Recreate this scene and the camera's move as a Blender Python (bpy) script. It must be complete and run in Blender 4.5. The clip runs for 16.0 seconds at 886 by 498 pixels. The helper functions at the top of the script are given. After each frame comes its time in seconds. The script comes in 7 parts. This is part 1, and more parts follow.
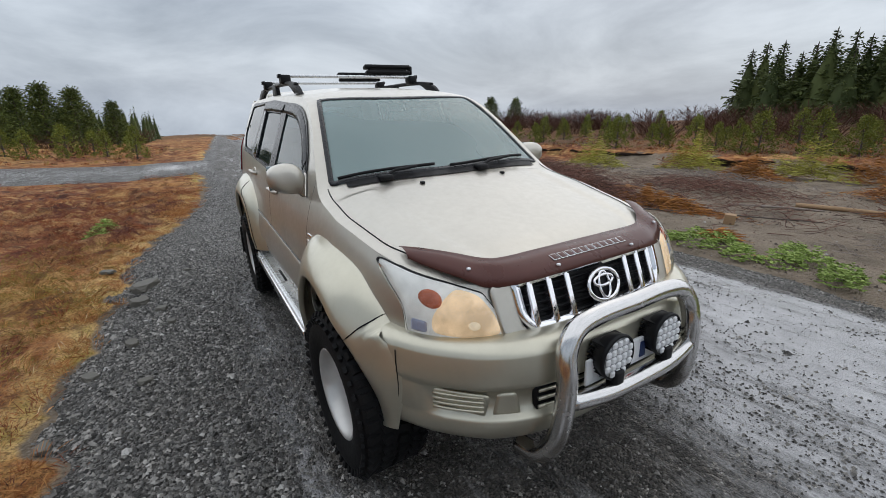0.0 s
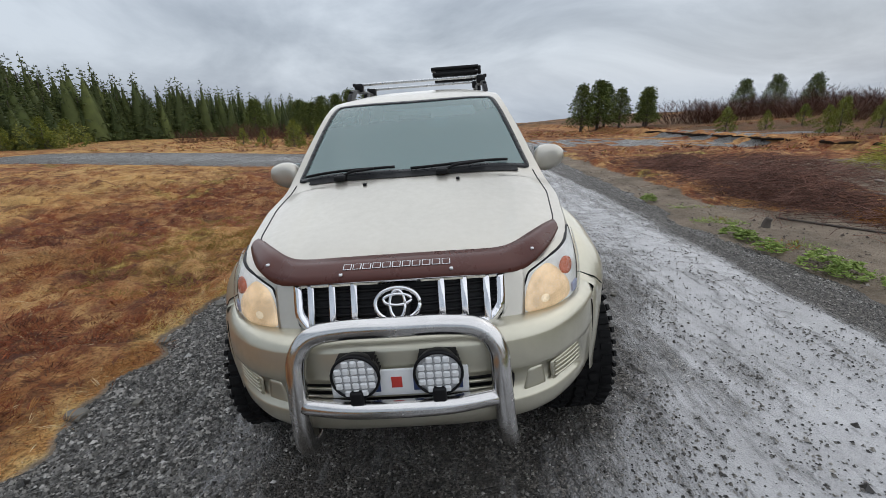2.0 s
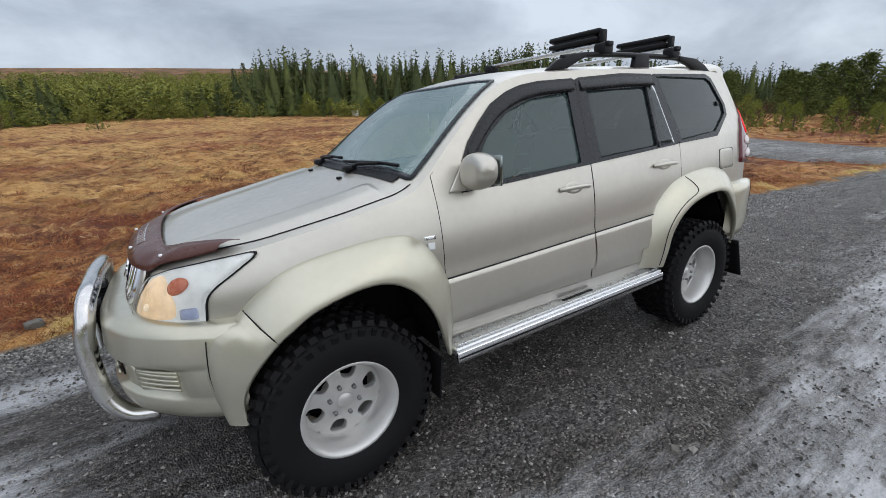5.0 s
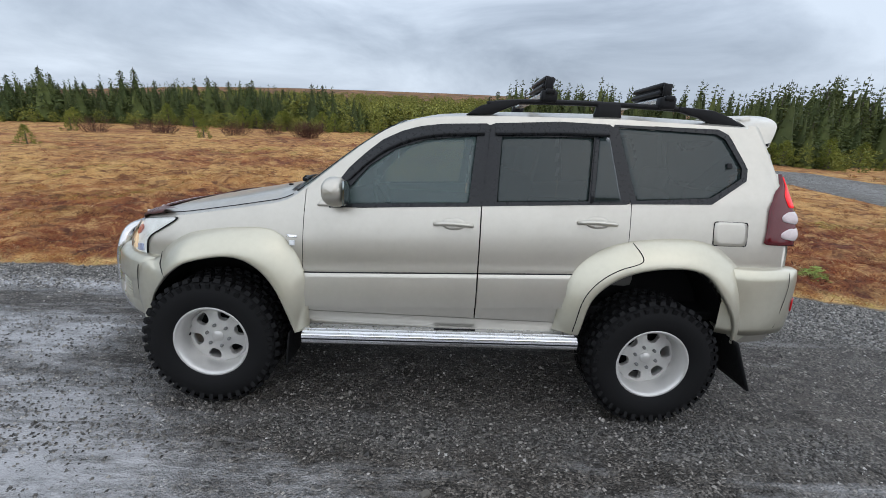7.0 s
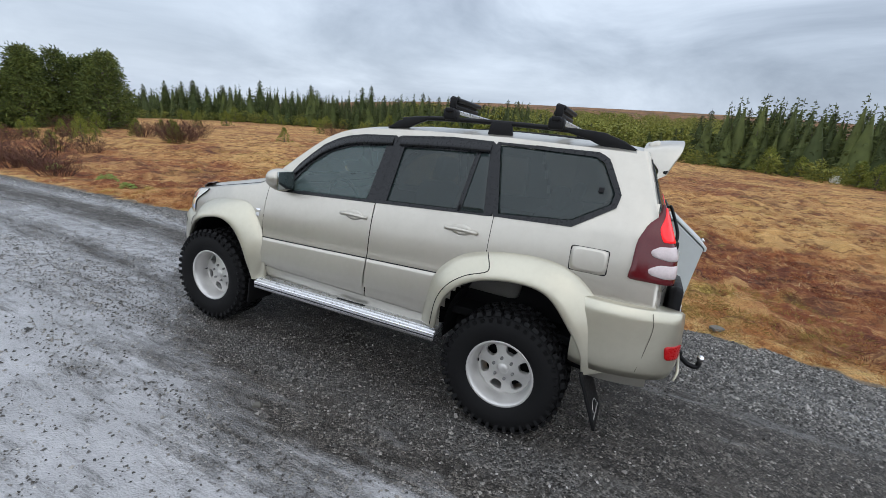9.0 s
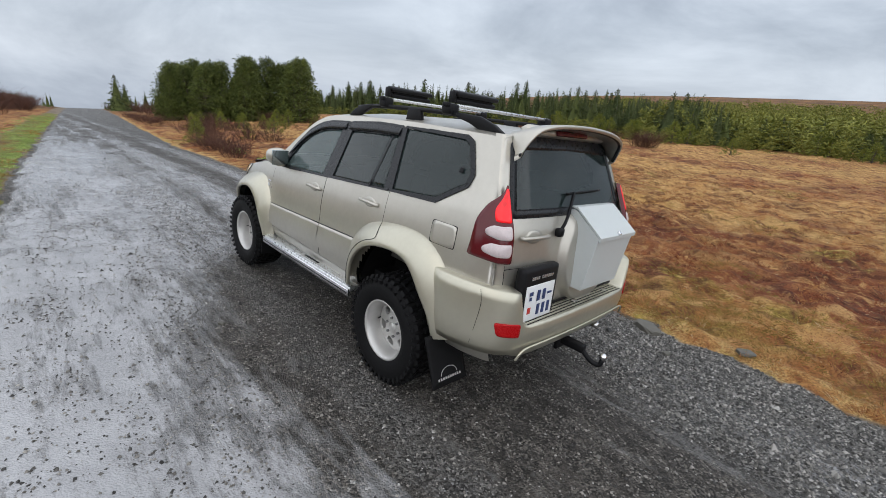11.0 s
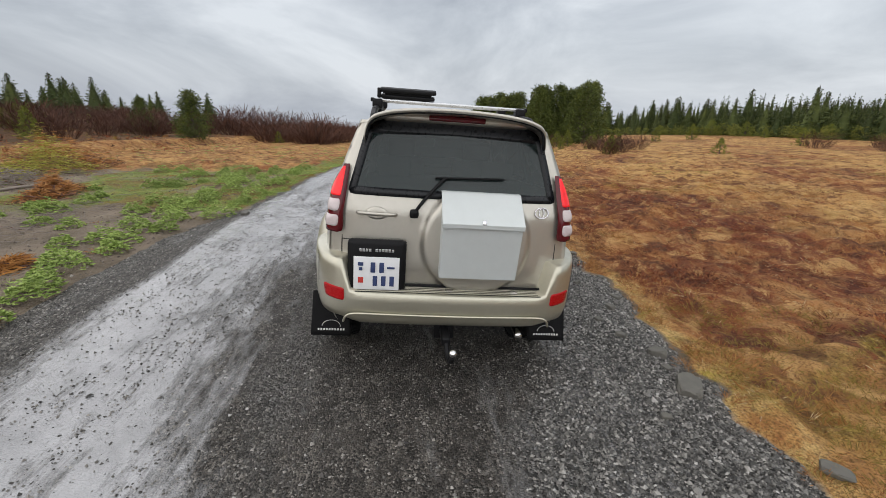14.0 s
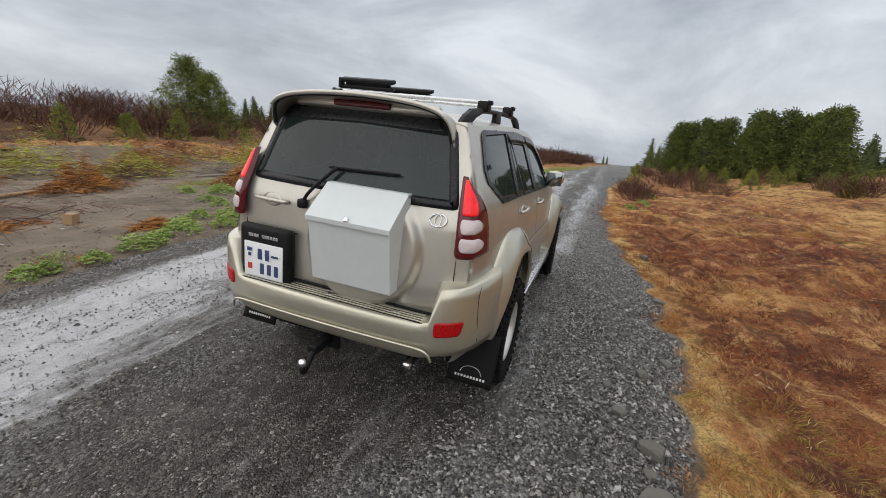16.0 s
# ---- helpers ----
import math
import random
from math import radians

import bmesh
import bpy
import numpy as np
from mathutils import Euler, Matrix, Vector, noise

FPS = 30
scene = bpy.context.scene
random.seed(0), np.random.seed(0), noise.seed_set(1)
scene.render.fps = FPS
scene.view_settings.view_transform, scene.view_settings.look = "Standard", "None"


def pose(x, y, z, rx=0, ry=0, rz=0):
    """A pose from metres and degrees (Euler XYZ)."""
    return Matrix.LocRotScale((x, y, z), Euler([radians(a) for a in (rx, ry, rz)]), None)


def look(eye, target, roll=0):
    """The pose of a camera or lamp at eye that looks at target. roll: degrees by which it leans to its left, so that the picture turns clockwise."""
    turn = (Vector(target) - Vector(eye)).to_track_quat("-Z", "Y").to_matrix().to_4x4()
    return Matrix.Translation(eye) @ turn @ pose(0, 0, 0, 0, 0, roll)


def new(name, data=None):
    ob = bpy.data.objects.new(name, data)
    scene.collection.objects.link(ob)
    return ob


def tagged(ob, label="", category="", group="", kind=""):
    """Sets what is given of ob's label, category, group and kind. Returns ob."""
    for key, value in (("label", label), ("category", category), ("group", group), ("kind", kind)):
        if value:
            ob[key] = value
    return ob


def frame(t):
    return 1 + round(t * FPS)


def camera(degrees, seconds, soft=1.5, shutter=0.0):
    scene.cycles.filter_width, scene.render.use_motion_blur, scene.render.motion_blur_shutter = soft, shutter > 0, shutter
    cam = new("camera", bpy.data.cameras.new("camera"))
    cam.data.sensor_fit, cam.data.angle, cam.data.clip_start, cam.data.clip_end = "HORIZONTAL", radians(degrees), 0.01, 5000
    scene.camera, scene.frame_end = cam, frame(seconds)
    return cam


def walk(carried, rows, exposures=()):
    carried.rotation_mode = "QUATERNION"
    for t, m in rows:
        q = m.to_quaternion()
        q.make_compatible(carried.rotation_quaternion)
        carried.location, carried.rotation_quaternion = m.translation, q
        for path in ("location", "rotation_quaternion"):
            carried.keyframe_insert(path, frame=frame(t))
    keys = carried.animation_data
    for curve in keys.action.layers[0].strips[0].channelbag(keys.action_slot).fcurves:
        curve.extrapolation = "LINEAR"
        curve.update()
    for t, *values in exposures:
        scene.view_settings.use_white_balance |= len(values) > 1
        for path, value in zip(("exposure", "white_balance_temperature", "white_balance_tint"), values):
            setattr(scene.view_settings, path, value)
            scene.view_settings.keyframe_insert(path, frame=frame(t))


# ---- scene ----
import functools
cam = camera(92.1, 16.0, soft=0.8)

# The lane falls to its right-hand edge and climbs a little: the car and the walk round it share this tilt.
TILT = pose(0, 0, 0, 2.9, -1.1, 0)
PATH = [
    (0, (3.137, -1.398, 1.696), (1.495, -0.432, 1.086), -2.2),
    (0.5, (3.31, -1.102, 1.688), (1.582, -0.297, 1.082), -3.8),
    (1, (3.452, -0.684, 1.641), (1.64, -0.077, 1.052), -5.3),
    (1.5, (3.565, -0.216, 1.673), (1.677, 0.098, 1.091), -4.5),
    (2, (3.601, 0.247, 1.686), (1.692, 0.182, 1.093), -4.3),
    (2.5, (3.466, 0.713, 1.689), (1.602, 0.319, 1.079), -3.8),
    (3, (3.277, 1.225, 1.656), (1.512, 0.52, 1.033), -2.6),
    (3.5, (2.95, 1.616, 1.658), (1.365, 0.586, 1.005), -2.8),
    (3.7, (2.791, 1.735, 1.626), (1.293, 0.586, 0.966), -3.0),
    (5.8, (1.1, 2.962, 1.612), (0.501, 1.116, 1.132), -1.6),
    (6, (0.915, 3.037, 1.628), (0.441, 1.149, 1.168), -1.3),
    (6.5, (0.44, 3.172, 1.652), (0.203, 1.24, 1.191), 0.7),
    (7, (-0.035, 3.389, 1.659), (-0.062, 1.445, 1.189), 3.2),
    (7.5, (-0.505, 3.521, 1.687), (-0.288, 1.574, 1.286), 4.7),
    (8, (-0.983, 3.585, 1.726), (-0.546, 1.676, 1.317), 6.1),
    (8.5, (-1.516, 3.566, 1.801), (-0.887, 1.727, 1.328), 6.8),
    (9, (-2.024, 3.409, 1.792), (-1.222, 1.641, 1.313), 6.8),
    (9.2, (-2.226, 3.34, 1.818), (-1.357, 1.606, 1.331), 6.8),
    (11.3, (-3.847, 2.563, 1.934), (-2.448, 1.257, 1.353), 7.1),
    (11.5, (-3.993, 2.459, 1.935), (-2.567, 1.18, 1.358), 6.9),
    (12, (-4.334, 2.122, 1.933), (-2.889, 0.862, 1.363), 6.8),
    (12.5, (-4.684, 1.748, 1.93), (-3.114, 0.657, 1.343), 5.7),
    (13, (-4.886, 1.296, 1.996), (-3.133, 0.543, 1.395), 3.2),
    (13.5, (-4.925, 0.814, 2.008), (-3.073, 0.357, 1.406), 3.4),
    (14, (-5.001, 0.329, 1.973), (-3.107, 0.14, 1.358), 4.2),
    (14.5, (-4.964, -0.108, 1.918), (-3.061, -0.091, 1.304), 4.9),
    (15, (-4.854, -0.554, 1.963), (-2.955, -0.357, 1.368), 5.7),
    (15.5, (-4.662, -1.079, 1.947), (-2.797, -0.658, 1.362), 5.9),
    (16, (-4.364, -1.398, 1.892), (-2.557, -0.772, 1.308), 5.8),
]

walk(cam, [(t, TILT @ look(eye, aim, roll)) for t, eye, aim, roll in PATH],
     exposures=[(0, 0.46, 6200, 10), (3.7, 0.46, 6200, 10), (6.0, 0.70, 5960, 10), (9.2, 0.70, 5960, 10), (12.0, 0.62, 6400, 11), (16.0, 0.66, 6600, 11)])

# ---- sky and light ----
world = bpy.data.worlds.new("sky")
scene.world = world
world.use_nodes = True
wn, wl = world.node_tree.nodes, world.node_tree.links
wn.clear()


def wnode(kind, **kw):
    n = wn.new(kind)
    for k, v in kw.items():
        n.inputs[k].default_value = v
    return n


sky = wn.new("ShaderNodeTexSky")
sky.sky_type, sky.sun_disc = "NISHITA", False
sky.sun_elevation, sky.sun_rotation = radians(46), radians(-34)
sky.air_density, sky.dust_density = 1.5, 4.0
sky_bg = wnode("ShaderNodeBackground", Strength=0.07)
wl.new(sky.outputs[0], sky_bg.inputs[0])
coord = wn.new("ShaderNodeTexCoord")
flat = wnode("ShaderNodeMapping")
flat.inputs["Scale"].default_value = (1.0, 1.0, 2.6)
wl.new(coord.outputs["Generated"], flat.inputs[0])
big = wnode("ShaderNodeTexNoise", Scale=2.1, Detail=9.0, Roughness=0.57, Distortion=0.5)
wl.new(flat.outputs[0], big.inputs["Vector"])
ramp = wn.new("ShaderNodeValToRGB")
ramp.color_ramp.elements[0].position, ramp.color_ramp.elements[0].color = 0.30, (0.36, 0.402, 0.465, 1)
ramp.color_ramp.elements[1].position, ramp.color_ramp.elements[1].color = 0.66, (0.77, 0.825, 0.885, 1)
mid = ramp.color_ramp.elements.new(0.48)
mid.color = (0.545, 0.595, 0.66, 1)
wl.new(big.outputs[0], ramp.inputs[0])
cloud_bg = wnode("ShaderNodeBackground", Strength=0.66)
wl.new(ramp.outputs[0], cloud_bg.inputs[0])
blend = wnode("ShaderNodeMixShader", Fac=0.88)
wl.new(sky_bg.outputs[0], blend.inputs[1])
wl.new(cloud_bg.outputs[0], blend.inputs[2])
wout = wn.new("ShaderNodeOutputWorld")
wl.new(blend.outputs[0], wout.inputs[0])

sun = new("sun", bpy.data.lights.new("sun", "SUN"))
sun.data.energy, sun.data.angle, sun.data.color = 1.5, radians(180), (1.0, 0.97, 0.93)
sun.matrix_world = look((-16, 24, 30), (0, 0, 0))

# ---- materials ----


class Mat:
    """A node material under construction, with short helpers."""

    def __init__(self, name, rough=0.6, metal=0.0, spec=0.5, color=(0.5, 0.5, 0.5)):
        self.m = bpy.data.materials.new(name)
        self.m.use_nodes = True
        self.n, self.l = self.m.node_tree.nodes, self.m.node_tree.links
        self.b = self.n["Principled BSDF"]
        self.b.inputs["Roughness"].default_value = rough
        self.b.inputs["Metallic"].default_value = metal
        self.b.inputs["Specular IOR Level"].default_value = spec
        self.b.inputs["Base Color"].default_value = (*color, 1)
        self.geo = self.n.new("ShaderNodeNewGeometry")

    def pos(self, scale=(1, 1, 1)):
        mp = self.n.new("ShaderNodeMapping")
        mp.inputs["Scale"].default_value = scale
        self.l.new(self.geo.outputs["Position"], mp.inputs[0])
        return mp.outputs[0]

    def noise(self, scale, detail=4.0, rough=0.55, stretch=(1, 1, 1), warp=0.0):
        t = self.n.new("ShaderNodeTexNoise")
        t.inputs["Scale"].default_value, t.inputs["Detail"].default_value = scale, detail
        t.inputs["Roughness"].default_value, t.inputs["Distortion"].default_value = rough, warp
        self.l.new(self.pos(stretch), t.inputs["Vector"])
        return t.outputs[0]

    def cells(self, scale, feature="F1", out=0, stretch=(1, 1, 1)):
        t = self.n.new("ShaderNodeTexVoronoi")
        t.feature = feature
        t.inputs["Scale"].default_value = scale
        self.l.new(self.pos(stretch), t.inputs["Vector"])
        return t.outputs[out]

    def clumps(self, scale, wobble=0.35, sharp=3.0):
        """A random tone for each irregular clump of plants."""
        n = self.n.new("ShaderNodeTexNoise")
        n.inputs["Scale"].default_value, n.inputs["Detail"].default_value = scale * sharp, 5.0
        self.l.new(self.geo.outputs["Position"], n.inputs["Vector"])
        add = self.n.new("ShaderNodeVectorMath")
        add.operation = "MULTIPLY_ADD"
        self.l.new(n.outputs[1], add.inputs[0])
        add.inputs[1].default_value = (wobble * 2 / scale,) * 3
        self.l.new(self.geo.outputs["Position"], add.inputs[2])
        t = self.n.new("ShaderNodeTexVoronoi")
        t.inputs["Scale"].default_value = scale
        self.l.new(add.outputs[0], t.inputs["Vector"])
        sep = self.n.new("ShaderNodeSeparateColor")
        self.l.new(t.outputs[1], sep.inputs[0])
        return sep.outputs[0], t.outputs[0]

    def ramp(self, fac, stops):
        r = self.n.new("ShaderNodeValToRGB")
        e = r.color_ramp.elements
        while len(e) < len(stops):
            e.new(0.5)
        for k, (p, c) in zip(e, stops):
            k.position = p
            k.color = (*c, 1) if isinstance(c, tuple) else (c, c, c, 1)
        self.l.new(fac, r.inputs[0])
        return r.outputs[0]

    def mix(self, fac, a, b, mode="MIX"):
        x = self.n.new("ShaderNodeMix")
        x.data_type, x.blend_type = "RGBA", mode
        for sock, v in ((x.inputs[0], fac), (x.inputs[6], a), (x.inputs[7], b)):
            if isinstance(v, (int, float)):
                sock.default_value = v
            elif isinstance(v, tuple):
                sock.default_value = (*v, 1)
            else:
                self.l.new(v, sock)
        return x.outputs[2]

    def math(self, op, a, b=0.0):
        x = self.n.new("ShaderNodeMath")
        x.operation = op
        for sock, v in ((x.inputs[0], a), (x.inputs[1], b)):
            if isinstance(v, (int, float)):
                sock.default_value = v
            else:
                self.l.new(v, sock)
        return x.outputs[0]

    def color(self, c):
        self.l.new(c, self.b.inputs["Base Color"])
        return self

    def rough(self, r):
        self.l.new(r, self.b.inputs["Roughness"])
        return self

    def bump(self, height, strength=0.5, dist=0.01):
        b = self.n.new("ShaderNodeBump")
        b.inputs["Strength"].default_value, b.inputs["Distance"].default_value = strength, dist
        self.l.new(height, b.inputs["Height"])
        self.l.new(b.outputs[0], self.b.inputs["Normal"])
        return self


def paint(name, base, dirt=0.35):
    """Metallic car paint under clear coat, with road film and fine speckle."""
    m = Mat(name, rough=0.34, metal=0.78, color=base)
    film = m.ramp(m.noise(3.0, 6, 0.6), [(0.45, 0.0), (0.75, 1.0)])
    low = m.noise(26.0, 5, 0.65)
    c = m.mix(m.math("MULTIPLY", film, dirt), base, tuple(v * 0.78 for v in base))
    c = m.mix(m.math("MULTIPLY", low, 0.12), c, (0.30, 0.27, 0.23))
    m.color(c)
    m.rough(m.ramp(low, [(0.3, 0.30), (0.7, 0.46)]))
    m.b.inputs["Coat Weight"].default_value = 0.5
    m.b.inputs["Coat Roughness"].default_value = 0.08
    return m.m


def plain(name, color, rough, metal=0.0, grain=40.0, vary=0.25, bump=0.0, spec=0.5):
    m = Mat(name, rough=rough, metal=metal, spec=spec)
    n = m.noise(grain, 5, 0.6)
    k = 1 - vary
    m.color(m.mix(n, tuple(v * k for v in color), tuple(min(1, v * (1 + vary)) for v in color)))
    m.rough(m.ramp(n, [(0.3, max(0.02, rough - 0.08)), (0.7, min(1, rough + 0.08))]))
    if bump:
        m.bump(n, bump, 0.004)
    return m.m


def glass(name, tint, gloss=0.03, ior=1.8, film=0.0):
    """Clear tinted pane: see-through by tint, with gloss on top. film: share of pale diffuse colour painted in for
    reflected sky.
    """
    m = bpy.data.materials.new(name)
    m.use_nodes = True
    n, l = m.node_tree.nodes, m.node_tree.links
    n.clear()
    tr = n.new("ShaderNodeBsdfTransparent")
    tr.inputs[0].default_value = (*tint, 1)
    gl = n.new("ShaderNodeBsdfGlossy")
    gl.inputs["Roughness"].default_value = gloss
    fr = n.new("ShaderNodeFresnel")
    fr.inputs[0].default_value = ior
    mx = n.new("ShaderNodeMixShader")
    out = n.new("ShaderNodeOutputMaterial")
    l.new(fr.outputs[0], mx.inputs[0])
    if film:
        # Grey-green diffuse colour in place of a stronger sky reflection.
        pale_sheen = n.new("ShaderNodeBsdfDiffuse")
        pale_sheen.inputs[0].default_value = (0.40, 0.57, 0.56, 1)
        sheen_mix = n.new("ShaderNodeMixShader")
        sheen_mix.inputs[0].default_value = film
        l.new(tr.outputs[0], sheen_mix.inputs[1])
        l.new(pale_sheen.outputs[0], sheen_mix.inputs[2])
        l.new(sheen_mix.outputs[0], mx.inputs[1])
    else:
        l.new(tr.outputs[0], mx.inputs[1])
    l.new(gl.outputs[0], mx.inputs[2])
    l.new(mx.outputs[0], out.inputs[0])
    return m


PAINT = paint("champagne_paint", (0.54, 0.515, 0.455))
FLARE_PAINT = paint("pale_gold_paint", (0.56, 0.535, 0.43))
BLACK = plain("black_plastic", (0.008, 0.008, 0.009), 0.45, bump=0.1, spec=0.17)
TRIM = plain("dark_window_frame", (0.010, 0.011, 0.013), 0.3, spec=0.3)
RUBBER = plain("tyre_rubber", (0.010, 0.010, 0.0105), 0.62, grain=60, bump=0.25, spec=0.10)
CHROME = plain("chrome", (0.78, 0.78, 0.80), 0.12, 1.0, grain=14, vary=0.08)
STEEL = plain("polished_steel", (0.62, 0.61, 0.60), 0.22, 1.0, grain=9, vary=0.15)
ALLOY = plain("alloy", (0.56, 0.55, 0.53), 0.36, 0.5, grain=18, vary=0.12)
BRAKE_STEEL = plain("dull_steel", (0.22, 0.22, 0.22), 0.4, 0.8)
SILVER = plain("brushed_aluminium", (0.63, 0.64, 0.65), 0.3, 0.9, grain=30, vary=0.1)
BOX_GREY = plain("grey_box_paint", (0.58, 0.615, 0.61), 0.42, 0.1, grain=12, vary=0.06)
VISOR = plain("brown_acrylic", (0.082, 0.030, 0.024), 0.3, grain=8, vary=0.15, spec=0.28)
WHITE = plain("white_enamel", (0.78, 0.79, 0.80), 0.35, vary=0.05)
INK = plain("dark_blue_ink", (0.03, 0.05, 0.14), 0.5)
RED_INK = plain("red_sticker", (0.5, 0.04, 0.03), 0.5)
AMBER = plain("orange_lens", (0.56, 0.16, 0.08), 0.25)
RED_LENS = plain("red_lens", (0.40, 0.006, 0.008), 0.28, grain=120, vary=0.3, spec=0.25)
DARK_RED = plain("dark_red_lens", (0.10, 0.008, 0.012), 0.12, grain=120, vary=0.2)
LENS_PINK = plain("frosted_pink_lens", (0.60, 0.52, 0.52), 0.15, grain=90, vary=0.2)
CLEAR_LENS = plain("frosted_lens", (0.66, 0.67, 0.68), 0.12, grain=90, vary=0.12)
LAMP_BOWL = plain("lamp_reflector", (0.42, 0.43, 0.44), 0.25, 0.3, grain=20, vary=0.06)
MIRROR = plain("mirror_glass", (0.30, 0.33, 0.33), 0.04, 1.0, vary=0.03)
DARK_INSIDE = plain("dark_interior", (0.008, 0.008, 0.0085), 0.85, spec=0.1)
CLOTH = plain("grey_upholstery", (0.13, 0.125, 0.115), 0.9, grain=90)
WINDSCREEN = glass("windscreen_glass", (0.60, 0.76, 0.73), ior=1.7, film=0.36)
SIDE_GLASS = glass("door_glass", (0.30, 0.38, 0.37), ior=1.5, film=0.13)
PRIVACY = glass("privacy_glass", (0.10, 0.115, 0.125), ior=1.5, film=0.05)
COVER = glass("lamp_cover", (0.95, 0.95, 0.94), ior=1.45)
WOOD = plain("raw_timber", (0.34, 0.22, 0.12), 0.8, grain=30)
BARK = plain("grey_bark", (0.085, 0.070, 0.060), 0.9, grain=30, vary=0.4, bump=0.4)


def glow(name, color, power):
    """The glow of a lamp that is switched on, or of its bowl, where emission stands for the lamp's light."""
    m = Mat(name, rough=0.2, color=tuple(0.01 + 0.55 * c for c in color))
    m.b.inputs["Emission Color"].default_value = (*color, 1)
    facet = m.n.new("ShaderNodeSeparateColor")
    m.l.new(m.cells(55.0, out=1), facet.inputs[0])
    m.l.new(m.ramp(m.math("ADD", m.math("MULTIPLY", facet.outputs[0], 0.10), m.math("MULTIPLY", m.noise(11.0, 4), 0.9)), [(0.35, power * 0.6), (0.70, power * 1.5)]), m.b.inputs["Emission Strength"])
    return m.m


HEADLIGHT_ON = glow("headlight_on", (1.0, 0.74, 0.46), 0.30)
HEADLIGHT_CORE = glow("headlight_core", (1.0, 0.84, 0.60), 0.46)
# Not a source itself: emission added as lamplight falling on the white bowl.
HEADLIGHT_BOWL = glow("headlight_bowl", (0.95, 0.97, 0.95), 0.17)
SIDE_LENS = plain("pale_blue_lens", (0.50, 0.56, 0.78), 0.12, grain=60, vary=0.2)
TAIL_ON = glow("tail_light_on", (0.90, 0.006, 0.012), 0.42)


def foliage(name, dark, light, rough=0.75):
    """Leaves, needles and stalks, each blade with a tone of its own."""
    m = Mat(name, rough=rough, spec=0.25)
    c = m.ramp(m.geo.outputs["Random Per Island"], [(0.0, dark), (0.55, tuple((a + b) / 2 for a, b in zip(dark, light))), (1.0, light)])
    big = m.noise(0.9, 3)
    m.color(m.mix(m.ramp(big, [(0.35, 0.0), (0.7, 0.45)]), c, tuple(v * 0.55 for v in dark)))
    return m.m


SPRUCE = foliage("spruce_needles", (0.038, 0.056, 0.017), (0.125, 0.150, 0.040))
SPRUCE_FAR = foliage("spruce_needles_pale", (0.048, 0.064, 0.021), (0.118, 0.140, 0.040))
YOUNG_FAR = foliage("young_pine_needles", (0.105, 0.120, 0.022), (0.30, 0.30, 0.060))
PINE = foliage("pine_needles", (0.045, 0.064, 0.016), (0.160, 0.19, 0.040))
BROAD = foliage("broad_pine_needles", (0.070, 0.095, 0.016), (0.22, 0.25, 0.045))
YOUNG = foliage("young_conifer", (0.10, 0.125, 0.018), (0.26, 0.27, 0.040))
SHRUB = foliage("bare_shrub", (0.055, 0.026, 0.018), (0.15, 0.068, 0.044))
LUPIN = foliage("lupin_leaves", (0.20, 0.29, 0.07), (0.46, 0.56, 0.17))
PALE_STRAW = foliage("bleached_grass", (0.50, 0.34, 0.15), (0.86, 0.70, 0.44))
DARK_HEATH = foliage("dark_heather", (0.040, 0.014, 0.010), (0.20, 0.066, 0.032))
STRAW = foliage("straw_grass", (0.30, 0.115, 0.036), (0.60, 0.31, 0.105))
RUST = foliage("rust_heather", (0.13, 0.034, 0.018), (0.42, 0.125, 0.046))
OLIVE = foliage("olive_moss", (0.17, 0.115, 0.026), (0.40, 0.29, 0.068))
DRIED = foliage("dried_needles", (0.24, 0.095, 0.024), (0.58, 0.27, 0.075))

# ---- mesh helpers ----


class Soup:
    """Vertices and faces gathered in lists, for one mesh."""

    def __init__(self):
        self.v, self.f = [], []

    def add(self, verts, faces):
        k = len(self.v)
        self.v += [tuple(p) for p in verts]
        self.f += [tuple(i + k for i in f) for f in faces]
        return self

    def mesh(self, name, mat, smooth=True):
        me = bpy.data.meshes.new(name)
        me.from_pydata(self.v, [], self.f)
        me.materials.append(mat)
        if smooth:
            me.polygons.foreach_set("use_smooth", [True] * len(me.polygons))
        me.update()
        return me


def part(name, src, mat, parent, label="", smooth=True, at=None):
    """One mesh object under a thing or a part, from a Soup or a bmesh."""
    if isinstance(src, Soup):
        me = src.mesh(name, mat, smooth)
    else:
        me = bpy.data.meshes.new(name)
        for f in src.faces:
            f.smooth = smooth
        src.to_mesh(me)
        src.free()
        me.materials.append(mat)
    ob = new(name, me)
    ob.parent = parent
    if at is not None:
        ob.matrix_basis = at
    if label:
        ob["label"] = label
    return ob


def thing(name, src, mat, label, category, group="", kind="", smooth=True, at=None):
    ob = part(name, src, mat, None, "", smooth, at)
    return tagged(ob, label, category, group, kind)


def holder(name, label, category, at=None, group=""):
    ob = new(name)
    if at is not None:
        ob.matrix_basis = at
    return tagged(ob, label, category, group)


def grid(fn, us, vs, flip=False):
    """A sheet through fn(u, v)."""
    s = Soup()
    m = len(vs)
    verts = [fn(u, v) for u in us for v in vs]
    faces = []
    for i in range(len(us) - 1):
        for j in range(m - 1):
            q = (i * m + j, (i + 1) * m + j, (i + 1) * m + j + 1, i * m + j + 1)
            faces.append(q[::-1] if flip else q)
    return s.add(verts, faces)


def lerp_table(x, table):
    """Piecewise linear, softened, through (x, value) pairs in rising x."""
    if x <= table[0][0]:
        return table[0][1]
    for (a, p), (b, q) in zip(table, table[1:]):
        if x <= b:
            return p + (q - p) * (x - a) / (b - a)
    return table[-1][1]


